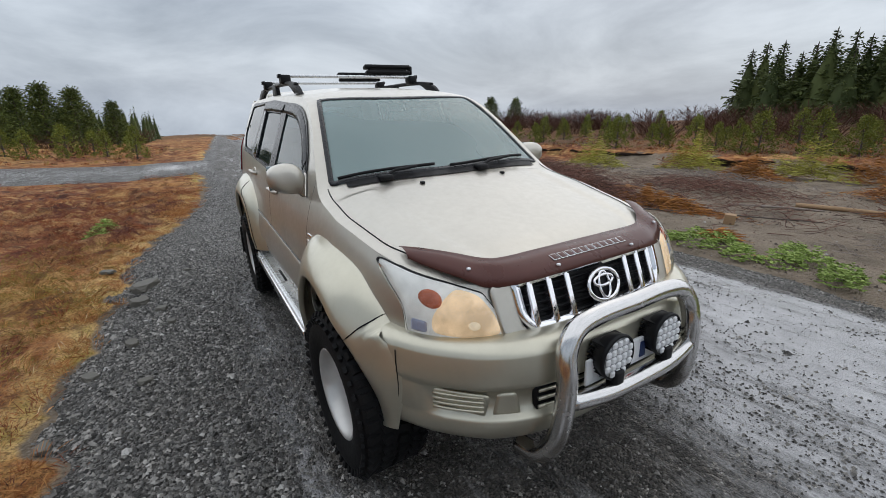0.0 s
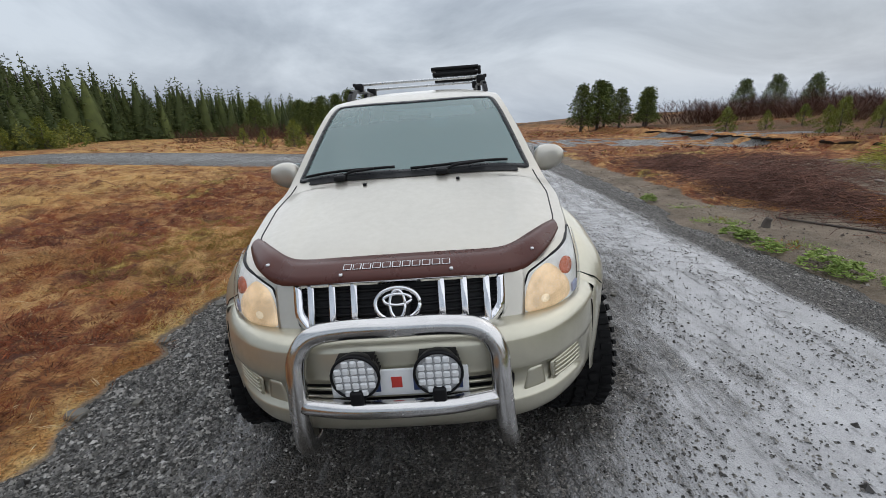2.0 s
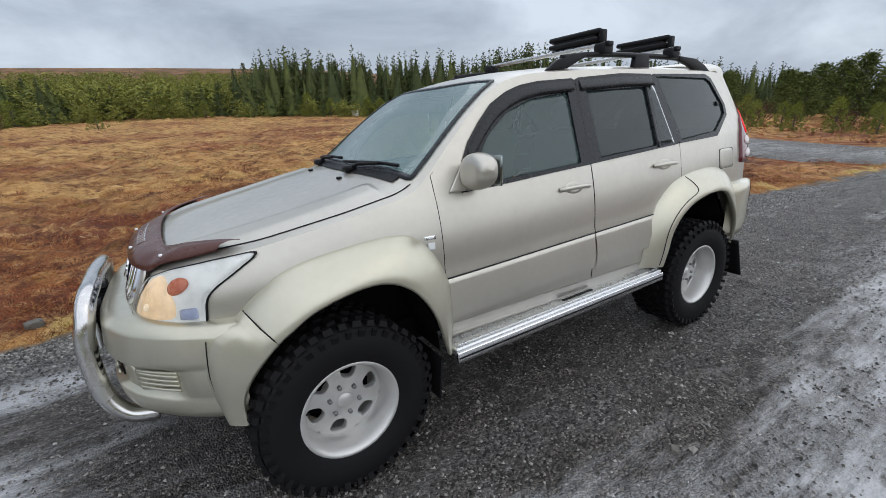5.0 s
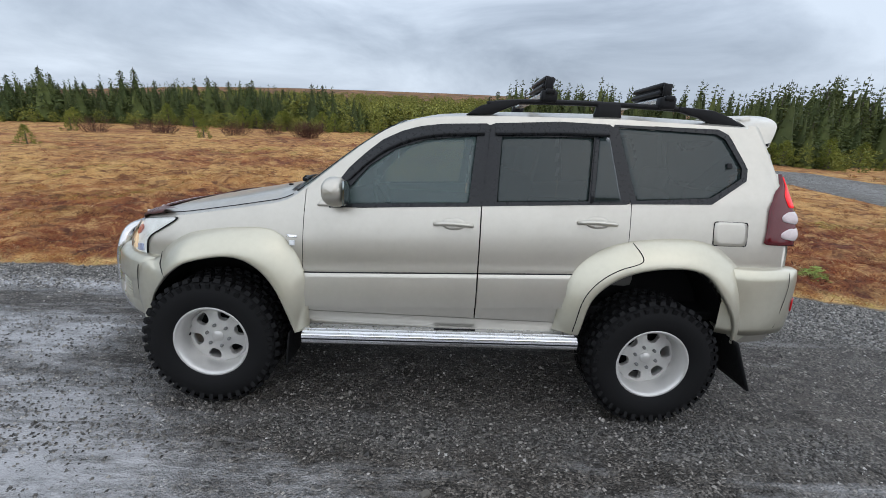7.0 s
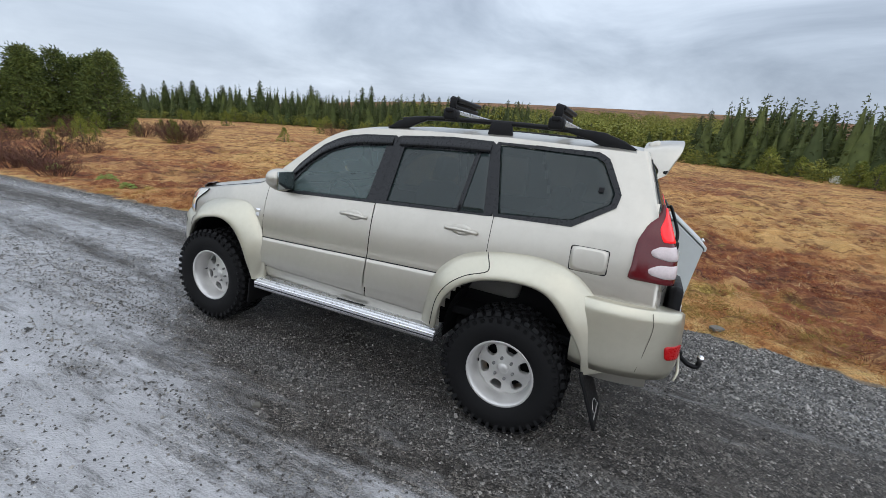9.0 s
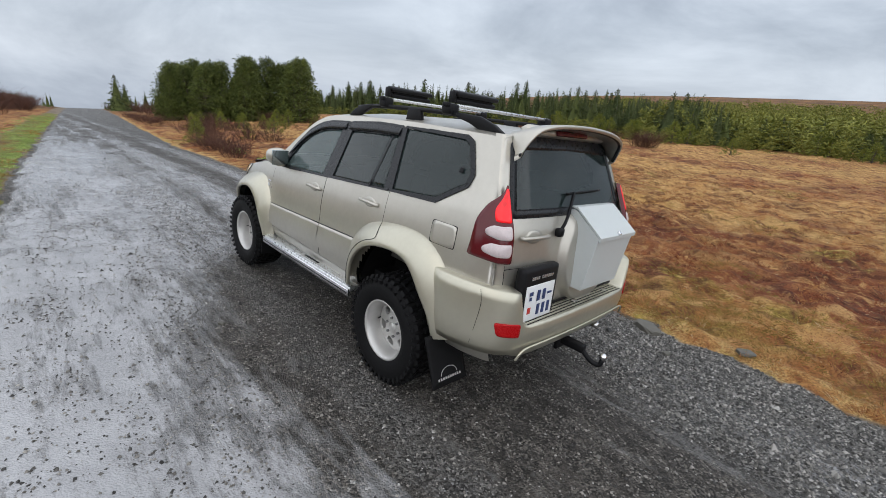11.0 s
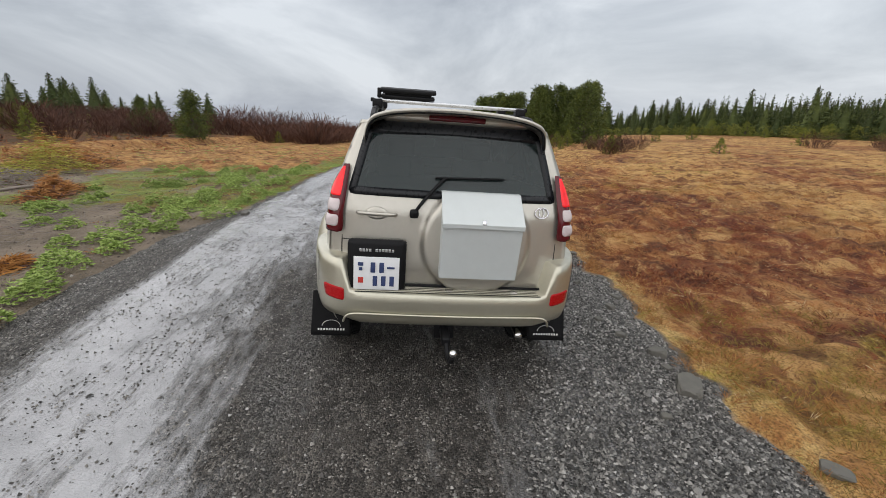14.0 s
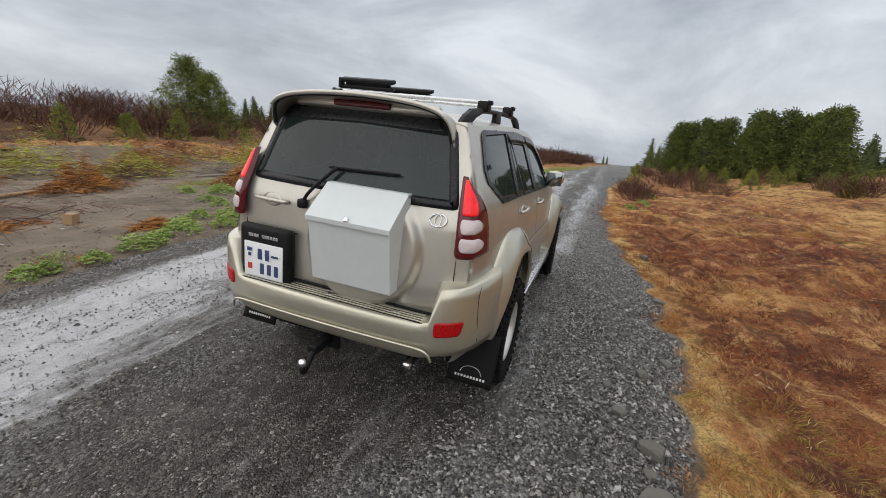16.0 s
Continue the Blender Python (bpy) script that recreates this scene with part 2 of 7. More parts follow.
def smooth_table(table, width=0.06):
    """The same, averaged over a few places, so that bends are rounded."""
    def fn(x):
        return sum(lerp_table(x + d * width, table) for d in (-1, -0.5, 0, 0.5, 1)) / 5
    return fn


def step(a, b, x):
    t = min(1, max(0, (x - a) / (b - a)))
    return t * t * (3 - 2 * t)


def fbm(x, y, s, seed=0.0, octaves=3):
    return noise.fractal(Vector((x / s, y / s, seed)), 0.9, 2.0, octaves)


# ---- ground ----


def along(x):
    """Height along the road: level by the car, falling away gently both ways."""
    a = abs(x)
    near = 0.0192 * max(-7, min(7, x))
    return near - 0.030 * max(0, a - 7) - 0.05 * min(600, max(0, a - 115))


def across(y):
    """Height across: the lane falls to the right, the crown lies on the left, a cut bank rises beyond the cleared ground."""
    if y > 2.7:
        z = 0.137 - 0.03 * min(2.0, y - 2.7)
        z += 0.45 * step(15.5, 16.6, y) + 1.7 * step(17, 45, y) + 4 * step(60, 300, y)
        return z
    if y > -2.35:
        return 0.0507 * y
    return -0.119 - 0.10 * step(0, 0.9, -2.35 - y) + 0.25 * step(4, 22, -y) + 0.5 * step(30, 70, -y) + 5.2 * step(55, 175, -y) + 21 * step(150, 420, -y)


def road_mid(x):
    return 0.75 + 0.075 * max(0, -16 - x)


RIGHT_EDGE = smooth_table([(-14, -0.95), (-10.4, -1.0), (-8.0, -1.25), (-5.4, -1.68), (-4.2, -2.12), (-3.3, -2.2), (-2.3, -2.22), (-1.4, -2.28), (-0.7, -2.38), (0.6, -2.40), (2.0, -2.25), (3.2, -1.98), (5.0, -1.78), (6.7, -1.62), (17.5, -1.75), (39, -3.7), (101, -8.8), (220, -17)], 0.4)
LEFT_EDGE = smooth_table([(-14, 4.3), (-5.0, 3.95), (-2.4, 3.65), (-1.0, 3.9), (0.8, 4.02), (2.2, 3.72), (4.0, 3.25), (7.0, 3.05), (16.6, 2.5), (31.6, 1.6), (69.5, -0.75), (150, -6), (220, -11)], 0.4)


@functools.lru_cache(maxsize=None)
def road_edges(x):
    shift = road_mid(x) - 0.75
    wave = 0.16 * fbm(x, 0, 1.3, 3.0) + 0.14 * fbm(x, 0, 0.35, 4.0)
    wave2 = 0.14 * fbm(x, 0, 1.6, 7.0) + 0.10 * fbm(x, 0, 0.4, 8.0)
    return RIGHT_EDGE(x) + shift + wave, LEFT_EDGE(x) + shift + wave2


BRANCH_A, BRANCH_B = Vector((-18.6, 0.5)), Vector((-22.0, -27.0))
LOT_A, LOT_B = Vector((-23.5, 3.0)), Vector((-25.0, 20.0))


def off_line(x, y, a, b):
    p, d = Vector((x, y)) - a, b - a
    t = min(1, max(0, p.dot(d) / d.length_squared))
    return (p - d * t).length


def in_road(x, y):
    """1 on the gravel, falling to 0 within a hand's width past its edge."""
    lo, hi = road_edges(x)
    main = step(lo - 0.25, lo + 0.1, y) * (1 - step(hi - 0.1, hi + 0.25, y))
    side = 1 - step(3.7, 4.4, off_line(x, y, BRANCH_A, BRANCH_B))
    lot = 1 - step(6.2, 7.2, off_line(x, y, LOT_A, LOT_B))
    return max(main, side, lot)


def base_height(x, y):
    fade = 1 / (1 + (y / (17 + 1.2 * max(0, x - 60) if x > 0 > y else 110 + 1.2 * max(0, x - 60) if x > 0 else 240 + 2.5 * max(0, -x - 50))) ** 2)
    return along(x) * fade + across(y)


def moor(x, y):
    """How much of the ground is rough moor: 1 on the heath, 0 on bare dirt and gravel."""
    lo = road_edges(x)[0]
    return max(step(lo + 0.12, lo - 0.22, y), step(15.8, 17, y), step(4.4, 5.2, y) * step(-2.2, -4.4, x) * max(step(9.5, 8, y), step(-9, -13, x)), step(road_edges(x)[1] + 0.4, road_edges(x)[1] + 1.6, y) * step(7, 11, x))


def height(x, y):
    z = base_height(x, y)
    k = moor(x, y)
    d = max(abs(x), abs(y))
    if k > 0 and d < 130:
        lo = road_edges(x)[0]
        away = step(lo - 0.05, lo - 0.75, y) if y < 0 else 1
        if -36 < x < -6 and -36 < y < 6:
            away *= step(4.2, 9.0, off_line(x, y, BRANCH_A, BRANCH_B))
        z += k * away * (0.12 * fbm(x, y, 3.2, 11.0) + 0.22 * abs(fbm(x, y, 0.9, 12.0, 4)) - 0.01)
    if 3.6 < y < 15.8 and k < 1:
        z += (1 - k) * 0.05 * fbm(x, y, 1.1, 15.0) * step(3.6, 5, y)
    return z


def ground_point(x, y):
    return (x, y, height(x, y) - 0.07 * in_road(x, y))


def red_zone(x, y):
    """Where dark red-brown heather takes over: beside the track ahead, and in wide drifts farther out."""
    beside = step(-9, -6.0, y) * step(-2.0, -2.4, y) * step(24, 14, abs(x)) * (1 - moss_zone(x, y))
    drifts = 0.8 * step(-5.5, -9, y) * step(0.10, 0.26, fbm(x * 0.6, y, 5.0, 45.0))
    left = step(-2.2, -4.4, x) * step(4.3, 5, y) * step(14, 11, y)
    return max(left, beside * step(-0.32, 0.0, fbm(x, y, 2.2, 46.0)), drifts)


def moss_zone(x, y):
    """Olive moss and crowberry near the track behind the car."""
    return step(-5.5, -3.6, x) * step(-0.2, -1.4, x) * step(-5.2, -4.2, y) * step(-2.0, -2.5, y)


def gold_zone(x, y):
    """Pale dry sedge over the open heath farther out."""
    beyond = step(4.0, 5.0, y) * step(19, 15, y) * step(9, 14, x) * 0.6
    return max(beyond, step(-7.0, -10.0, y) * step(-70, -45, y) * step(-0.28, 0.05, fbm(x * 0.5, y, 4.0, 47.0)))


def heath_colours(m):
    """Rust heather, straw and olive moss in drifts, broken by clumps, dead stalks and shade painted between the
    tussocks.
    """
    drift = m.noise(0.22, 7, 0.68, warp=0.9)
    moss = m.noise(0.33, 6, 0.66, warp=0.6)
    clump = m.noise(1.9, 6, 0.68, warp=0.6)
    fine = m.noise(8.0, 6, 0.72)
    tiny = m.noise(48.0, 4, 0.75)
    c = m.ramp(drift, [(0.34, (0.095, 0.030, 0.022)), (0.44, (0.23, 0.072, 0.036)), (0.50, (0.40, 0.150, 0.054)), (0.56, (0.60, 0.33, 0.125)), (0.64, (0.38, 0.135, 0.050)), (0.72, (0.12, 0.040, 0.027))])
    red = m.n.new("ShaderNodeAttribute")
    red.attribute_name = "red_heather"
    c = m.mix(m.math("MULTIPLY", red.outputs["Fac"], 0.85), c, m.ramp(clump, [(0.35, (0.08, 0.026, 0.018)), (0.52, (0.22, 0.070, 0.034)), (0.70, (0.40, 0.16, 0.06))]))
    gold = m.n.new("ShaderNodeAttribute")
    gold.attribute_name = "gold_sedge"
    c = m.mix(m.math("MULTIPLY", gold.outputs["Fac"], 0.85), c, m.ramp(clump, [(0.34, (0.34, 0.14, 0.05)), (0.46, (0.66, 0.38, 0.125)), (0.66, (0.84, 0.57, 0.23))]))
    tone, core = m.clumps(0.9, 0.5)
    plants = m.ramp(tone, [(0.0, (0.060, 0.020, 0.015)), (0.25, (0.16, 0.050, 0.027)), (0.5, (0.34, 0.125, 0.046)), (0.68, (0.56, 0.28, 0.090)), (0.84, (0.74, 0.47, 0.19)), (1.0, (0.40, 0.28, 0.060))])
    c = m.mix(m.ramp(core, [(0.15, 0.50), (0.75, 0.15)]), c, plants)
    tone2, core2 = m.clumps(5.0)
    c = m.mix(0.18, c, m.ramp(tone2, [(0.0, (0.045, 0.016, 0.011)), (0.35, (0.17, 0.055, 0.026)), (0.65, (0.44, 0.19, 0.066)), (1.0, (0.72, 0.46, 0.20))]))
    green = m.n.new("ShaderNodeAttribute")
    green.attribute_name = "moss_patch"
    mossy = m.ramp(m.math("ADD", moss, m.math("MULTIPLY", green.outputs["Fac"], 0.13)), [(0.60, 0.0), (0.68, 0.80)])
    c = m.mix(mossy, c, m.ramp(fine, [(0.40, (0.12, 0.080, 0.018)), (0.52, (0.34, 0.28, 0.055)), (0.64, (0.62, 0.52, 0.13))]))
    # Low clump and tiny values, also the bump's dips, get painted gap shade.
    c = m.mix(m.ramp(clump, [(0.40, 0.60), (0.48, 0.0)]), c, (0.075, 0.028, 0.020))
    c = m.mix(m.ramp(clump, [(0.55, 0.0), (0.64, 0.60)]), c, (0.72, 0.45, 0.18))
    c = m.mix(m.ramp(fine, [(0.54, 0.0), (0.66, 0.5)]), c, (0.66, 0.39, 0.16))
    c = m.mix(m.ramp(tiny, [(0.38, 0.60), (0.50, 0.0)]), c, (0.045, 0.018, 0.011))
    strip = m.n.new("ShaderNodeAttribute")
    strip.attribute_name = "verge"
    bright = m.ramp(m.noise(1.3, 6, 0.68, warp=0.5), [(0.36, (0.30, 0.105, 0.038)), (0.46, (0.62, 0.33, 0.11)), (0.54, (0.78, 0.53, 0.22)), (0.67, (0.50, 0.41, 0.075))])
    # The same painted shade in the verge's small dips.
    bright = m.mix(m.ramp(tiny, [(0.38, 0.7), (0.54, 0.0)]), bright, (0.09, 0.05, 0.02))
    c = m.mix(m.ramp(m.math("ADD", strip.outputs["Fac"], m.math("MULTIPLY", m.math("SUBTRACT", clump, 0.5), 1.4)), [(0.35, 0.0), (0.65, 0.85)]), c, bright)
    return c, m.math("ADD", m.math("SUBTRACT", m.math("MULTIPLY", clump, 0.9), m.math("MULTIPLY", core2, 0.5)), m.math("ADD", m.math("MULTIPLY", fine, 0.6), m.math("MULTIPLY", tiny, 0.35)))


def ground_material():
    m = Mat("heath_and_bare_soil", rough=0.9, spec=0.2)
    heath, relief = heath_colours(m)
    soil_n = m.noise(1.1, 6, 0.65)
    grit = m.cells(42.0)
    soil = m.ramp(soil_n, [(0.3, (0.12, 0.094, 0.068)), (0.5, (0.235, 0.187, 0.138)), (0.72, (0.36, 0.292, 0.22))])
    soil = m.mix(m.ramp(grit, [(0.1, 0.5), (0.5, 0.0)]), soil, (0.32, 0.275, 0.23))
    kind = m.n.new("ShaderNodeAttribute")
    kind.attribute_name = "heath"
    edge = m.math("ADD", kind.outputs["Fac"], m.math("MULTIPLY", m.math("SUBTRACT", soil_n, 0.5), 0.9))
    wild = m.n.new("ShaderNodeAttribute")
    wild.attribute_name = "scrub"
    scrub = m.ramp(m.noise(0.12, 6, 0.65), [(0.35, (0.075, 0.055, 0.024)), (0.5, (0.15, 0.080, 0.042)), (0.65, (0.27, 0.14, 0.055))])
    heath = m.mix(wild.outputs["Fac"], heath, scrub)
    field = m.n.new("ShaderNodeAttribute")
    field.attribute_name = "meadow"
    grass = m.ramp(m.noise(0.7, 6, 0.66, warp=0.5), [(0.36, (0.16, 0.095, 0.045)), (0.45, (0.30, 0.23, 0.065)), (0.53, (0.20, 0.27, 0.062)), (0.62, (0.33, 0.36, 0.088)), (0.72, (0.33, 0.17, 0.055))])
    grass = m.mix(m.ramp(m.noise(40.0, 4, 0.75), [(0.38, 0.7), (0.55, 0.0)]), grass, (0.05, 0.045, 0.018))
    lush = m.ramp(m.math("ADD", field.outputs["Fac"], m.math("MULTIPLY", m.math("SUBTRACT", m.noise(0.9, 5), 0.5), 1.2)), [(0.4, 0.0), (0.6, 1.0)])
    soil = m.mix(lush, soil, grass)
    heath = m.mix(lush, heath, grass)
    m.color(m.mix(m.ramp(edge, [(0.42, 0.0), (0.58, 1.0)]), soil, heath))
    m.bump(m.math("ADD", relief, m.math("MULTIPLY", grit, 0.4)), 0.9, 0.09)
    return m.m


def outward(start, gap, reach):
    """Places from start outwards, ever farther apart."""
    out, d = [], gap
    while start < reach:
        start += d
        d *= 1.11
        out.append(start)
    return out


ground_xs = [-v for v in outward(11, 0.13, 1600)[::-1]] + [-11 + 0.12 * k for k in range(184)] + outward(11, 0.13, 1600)
ground_ys = [-v for v in outward(11, 0.11, 1600)[::-1]] + [-11 + 0.10 * k for k in range(91)] + [-1.9 + 0.3 * k for k in range(20)] + [4.1 + 0.16 * k for k in range(75)] + outward(16, 0.17, 1600)
ground_soup = grid(ground_point, ground_xs, ground_ys)
GROUND_MAT = ground_material()
ground = thing("ground", ground_soup, GROUND_MAT, "rolling heath in rust and straw with bare brown soil", "ground", kind="structure")
heath_attr = ground.data.attributes.new("heath", "FLOAT", "POINT")
heath_attr.data.foreach_set("value", [moor(p[0], p[1]) for p in ground_soup.v])
scrub_attr = ground.data.attributes.new("scrub", "FLOAT", "POINT")
scrub_attr.data.foreach_set("value", [max(step(60, 95, math.hypot(p[0], p[1])), step(16.3, 19, p[1])) for p in ground_soup.v])


red_attr = ground.data.attributes.new("red_heather", "FLOAT", "POINT")
red_attr.data.foreach_set("value", [red_zone(p[0], p[1]) if -80 < p[1] < 15 else 0.0 for p in ground_soup.v])
for zone, fn in (("gold_sedge", gold_zone), ("moss_patch", moss_zone)):
    ground.data.attributes.new(zone, "FLOAT", "POINT").data.foreach_set("value", [fn(p[0], p[1]) if -75 < p[1] < 20 and abs(p[0]) < 150 else 0.0 for p in ground_soup.v])
verge_attr = ground.data.attributes.new("verge", "FLOAT", "POINT")
verge_attr.data.foreach_set("value", [math.exp(-max(0.0, road_edges(p[0])[0] - p[1]) / (0.36 + 0.1 * step(0, -4, p[0]))) if -12 < p[1] < 0 and abs(p[0]) < 60 else 0.0 for p in ground_soup.v])
meadow_attr = ground.data.attributes.new("meadow", "FLOAT", "POINT")
meadow_attr.data.foreach_set("value", [step(1.8, 4.0, p[0]) * step(70, 50, p[0]) * max(0.8 * step(road_edges(p[0])[1] + 1.4, road_edges(p[0])[1] + 0.7, p[1]), 0.62 * step(14, 8, p[0]) * step(10, 8, p[1])) * step(road_edges(p[0])[1] - 0.2, road_edges(p[0])[1] + 0.1, p[1]) * step(19, 15, p[1]) for p in ground_soup.v])


def road_height(x, y):
    """Wheel ruts, a loose crown between them and small lumps."""
    z = base_height(x, y)
    for c in (-0.85, 0.85, 2.35):
        z -= 0.022 * math.exp(-((y - c - 0.08 * fbm(x, 0, 3, c)) / 0.33) ** 2)
    lo, hi = road_edges(x)
    z -= 0.05 * step(0.35, 0.0, min(y - lo, hi - y))
    near = 1 - step(6, 15, abs(x))
    if near > 0:
        z += near * (0.012 * fbm(x, y, 0.5, 21.0) + 0.007 * fbm(x, y, 0.11, 22.0))
    return z


def road_material():
    """Wet gravel: coarse grey stone on the shoulders, brown fines in the lane, pale silt with painted sky sheen where
    water stood.
    """
    m = Mat("wet_gravel", spec=0.5)
    streak = m.noise(1.0, 8, 0.74, stretch=(0.30, 2.6, 1))
    ribs = m.noise(3.2, 8, 0.78, stretch=(0.38, 2.4, 1))
    patch = m.noise(0.9, 7, 0.66, warp=0.5)
    wear = m.noise(5.5, 7, 0.78, stretch=(0.55, 1.3, 1))

    def stones(scale, stops):
        tone = m.n.new("ShaderNodeSeparateColor")
        m.l.new(m.cells(scale, out=1), tone.inputs[0])
        return m.ramp(tone.outputs[0], stops), m.cells(scale)

    grey, big_h = stones(72.0, [(0.0, (0.014, 0.013, 0.012)), (0.35, (0.056, 0.053, 0.049)), (0.7, (0.19, 0.182, 0.17)), (0.96, (0.28, 0.27, 0.255)), (1.0, (0.36, 0.36, 0.35))])
    fines, small_h = stones(88.0, [(0.0, (0.010, 0.009, 0.008)), (0.40, (0.048, 0.043, 0.037)), (0.8, (0.16, 0.143, 0.124)), (0.97, (0.22, 0.20, 0.175)), (1.0, (0.46, 0.45, 0.42))])
    rim = m.n.new("ShaderNodeAttribute")
    rim.attribute_name = "shoulder"
    coarse = m.ramp(m.math("ADD", rim.outputs["Fac"], m.math("MULTIPLY", m.math("SUBTRACT", patch, 0.5), 1.3)), [(0.3, 0.0), (0.7, 1.0)])
    fines = m.mix(m.ramp(m.noise(8.0, 7, 0.75, stretch=(0.6, 1, 1)), [(0.40, 0.8), (0.58, 0.0)]), fines, (0.018, 0.015, 0.012))
    c = m.mix(coarse, fines, grey)
    c = m.mix(m.ramp(wear, [(0.5, 0.0), (0.66, 0.6)]), c, (0.095, 0.083, 0.070))
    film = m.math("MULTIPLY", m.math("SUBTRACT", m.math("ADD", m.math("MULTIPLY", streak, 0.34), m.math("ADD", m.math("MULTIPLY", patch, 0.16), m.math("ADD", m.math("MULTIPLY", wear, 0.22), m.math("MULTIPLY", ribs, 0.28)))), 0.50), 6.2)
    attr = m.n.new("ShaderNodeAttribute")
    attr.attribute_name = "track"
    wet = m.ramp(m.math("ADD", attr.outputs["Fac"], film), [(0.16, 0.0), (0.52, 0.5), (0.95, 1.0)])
    # Pale silt, its colour lightened further to stand for sky glare on water.
    silt_sheen = m.ramp(m.noise(2.2, 7, 0.7, stretch=(0.6, 1, 1)), [(0.3, (0.25, 0.25, 0.255)), (0.7, (0.46, 0.46, 0.47))])
    m.color(m.mix(m.math("MULTIPLY", m.math("POWER", wet, 1.6), 0.9), c, silt_sheen))
    m.rough(m.ramp(wet, [(0.0, 0.55), (0.5, 0.26), (1.0, 0.11)]))
    m.l.new(m.ramp(wet, [(0.0, 0.34), (1.0, 0.75)]), m.b.inputs["Specular IOR Level"])
    lumps = m.math("ADD", m.math("MULTIPLY", m.math("MULTIPLY", big_h, -1.6), coarse), m.math("MULTIPLY", small_h, -0.7))
    rough_left = m.math("SUBTRACT", 1.0, m.math("MULTIPLY", wet, 0.72))
    m.bump(m.math("MULTIPLY", lumps, rough_left), 1.0, 0.022)
    return m.m


ROAD_MAT = road_material()


def road_sheet(xs, cuts):
    s = Soup()
    track, rims = [], []
    n = len(cuts)
    verts = []
    for x in xs:
        lo, hi = road_edges(x)
        for c in cuts:
            y = lo + (hi - lo) * c
            verts.append((x, y, road_height(x, y)))
            lane = (y - road_mid(x) + 0.75)
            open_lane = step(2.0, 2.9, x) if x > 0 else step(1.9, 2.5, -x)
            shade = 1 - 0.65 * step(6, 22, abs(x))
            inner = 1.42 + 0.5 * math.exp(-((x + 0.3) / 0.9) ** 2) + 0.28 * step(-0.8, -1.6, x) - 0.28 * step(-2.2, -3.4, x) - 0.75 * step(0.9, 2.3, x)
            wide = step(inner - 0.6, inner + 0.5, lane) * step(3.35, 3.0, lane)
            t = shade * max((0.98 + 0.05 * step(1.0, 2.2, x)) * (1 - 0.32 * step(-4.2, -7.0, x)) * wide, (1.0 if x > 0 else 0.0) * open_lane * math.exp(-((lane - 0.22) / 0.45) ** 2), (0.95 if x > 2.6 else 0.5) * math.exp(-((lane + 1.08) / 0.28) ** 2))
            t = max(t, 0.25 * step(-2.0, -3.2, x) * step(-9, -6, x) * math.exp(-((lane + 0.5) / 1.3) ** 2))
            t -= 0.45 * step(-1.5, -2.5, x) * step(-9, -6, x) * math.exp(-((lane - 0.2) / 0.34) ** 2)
            back = 0.75 * step(-1.8, -3.0, x)
            rims.append(max(step(-0.75 + back, -1.5 + back, lane), 0.35 * step(3.1, 3.6, lane), 0.55 * step(2.2, 1.0, x) * math.exp(-((lane - 1.15) / 0.3) ** 2)))
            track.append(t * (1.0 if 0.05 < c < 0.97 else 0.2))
    faces = [(i * n + j, (i + 1) * n + j, (i + 1) * n + j + 1, i * n + j + 1) for i in range(len(xs) - 1) for j in range(n - 1)]
    s.add(verts, faces)
    return s, track, rims


xs_road = [-220 + 3 * i for i in range(66)] + [-22 + 0.5 * i for i in range(20)] + [-12 + 0.07 * i for i in range(300)] + [9 + 0.4 * i for i in range(25)] + [19 + 3 * i for i in range(72)]
road_soup, road_track, road_rims = road_sheet(xs_road, [i / 80 for i in range(81)])
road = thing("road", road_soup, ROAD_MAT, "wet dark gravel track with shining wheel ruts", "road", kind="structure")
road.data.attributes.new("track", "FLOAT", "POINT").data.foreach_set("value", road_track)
road.data.attributes.new("shoulder", "FLOAT", "POINT").data.foreach_set("value", road_rims)


def strip(name, a, b, half, label):
    """A side track, laid on the ground between two places."""
    d = (b - a)
    side = Vector((-d.y, d.x)).normalized()
    us, vs = [i / 60 for i in range(61)], [i / 12 * 2 - 1 for i in range(13)]

    def fn(u, v):
        p = a + d * u + side * v * (half + 0.25 * fbm(u * 9, v, 1.0, half))
        return (p.x, p.y, base_height(p.x, p.y) + 0.012 * fbm(p.x, p.y, 0.8, 2.0) - 0.05 * step(0.85, 1, abs(v)) - 0.012)
    ob = thing(name, grid(fn, us, vs, flip=False), ROAD_MAT, label, "road", kind="structure")
    ob.data.attributes.new("track", "FLOAT", "POINT").data.foreach_set("value", [0.35 * math.exp(-(v / 0.6) ** 2) for u in us for v in vs])
    ob.data.attributes.new("shoulder", "FLOAT", "POINT").data.foreach_set("value", [0.7 for u in us for v in vs])
    return ob


strip("side_road", BRANCH_A, BRANCH_B, 3.9, "grey gravel side track crossing the heath")
strip("gravel_lot", LOT_A, LOT_B, 6.3, "wide gravel turn-off beside the track")

# ---- the car ----
car = holder("car", "champagne off-road estate car on big tyres parked on the gravel", "car", at=TILT)

plan_width = smooth_table([(-2.30, 0.745), (-2.22, 0.82), (-2.05, 0.868), (-1.7, 0.89), (-1.0, 0.90), (0.6, 0.90), (1.2, 0.885), (1.55, 0.84), (1.75, 0.79), (1.87, 0.73), (1.96, 0.64), (2.02, 0.52), (2.05, 0.40)], 0.03)
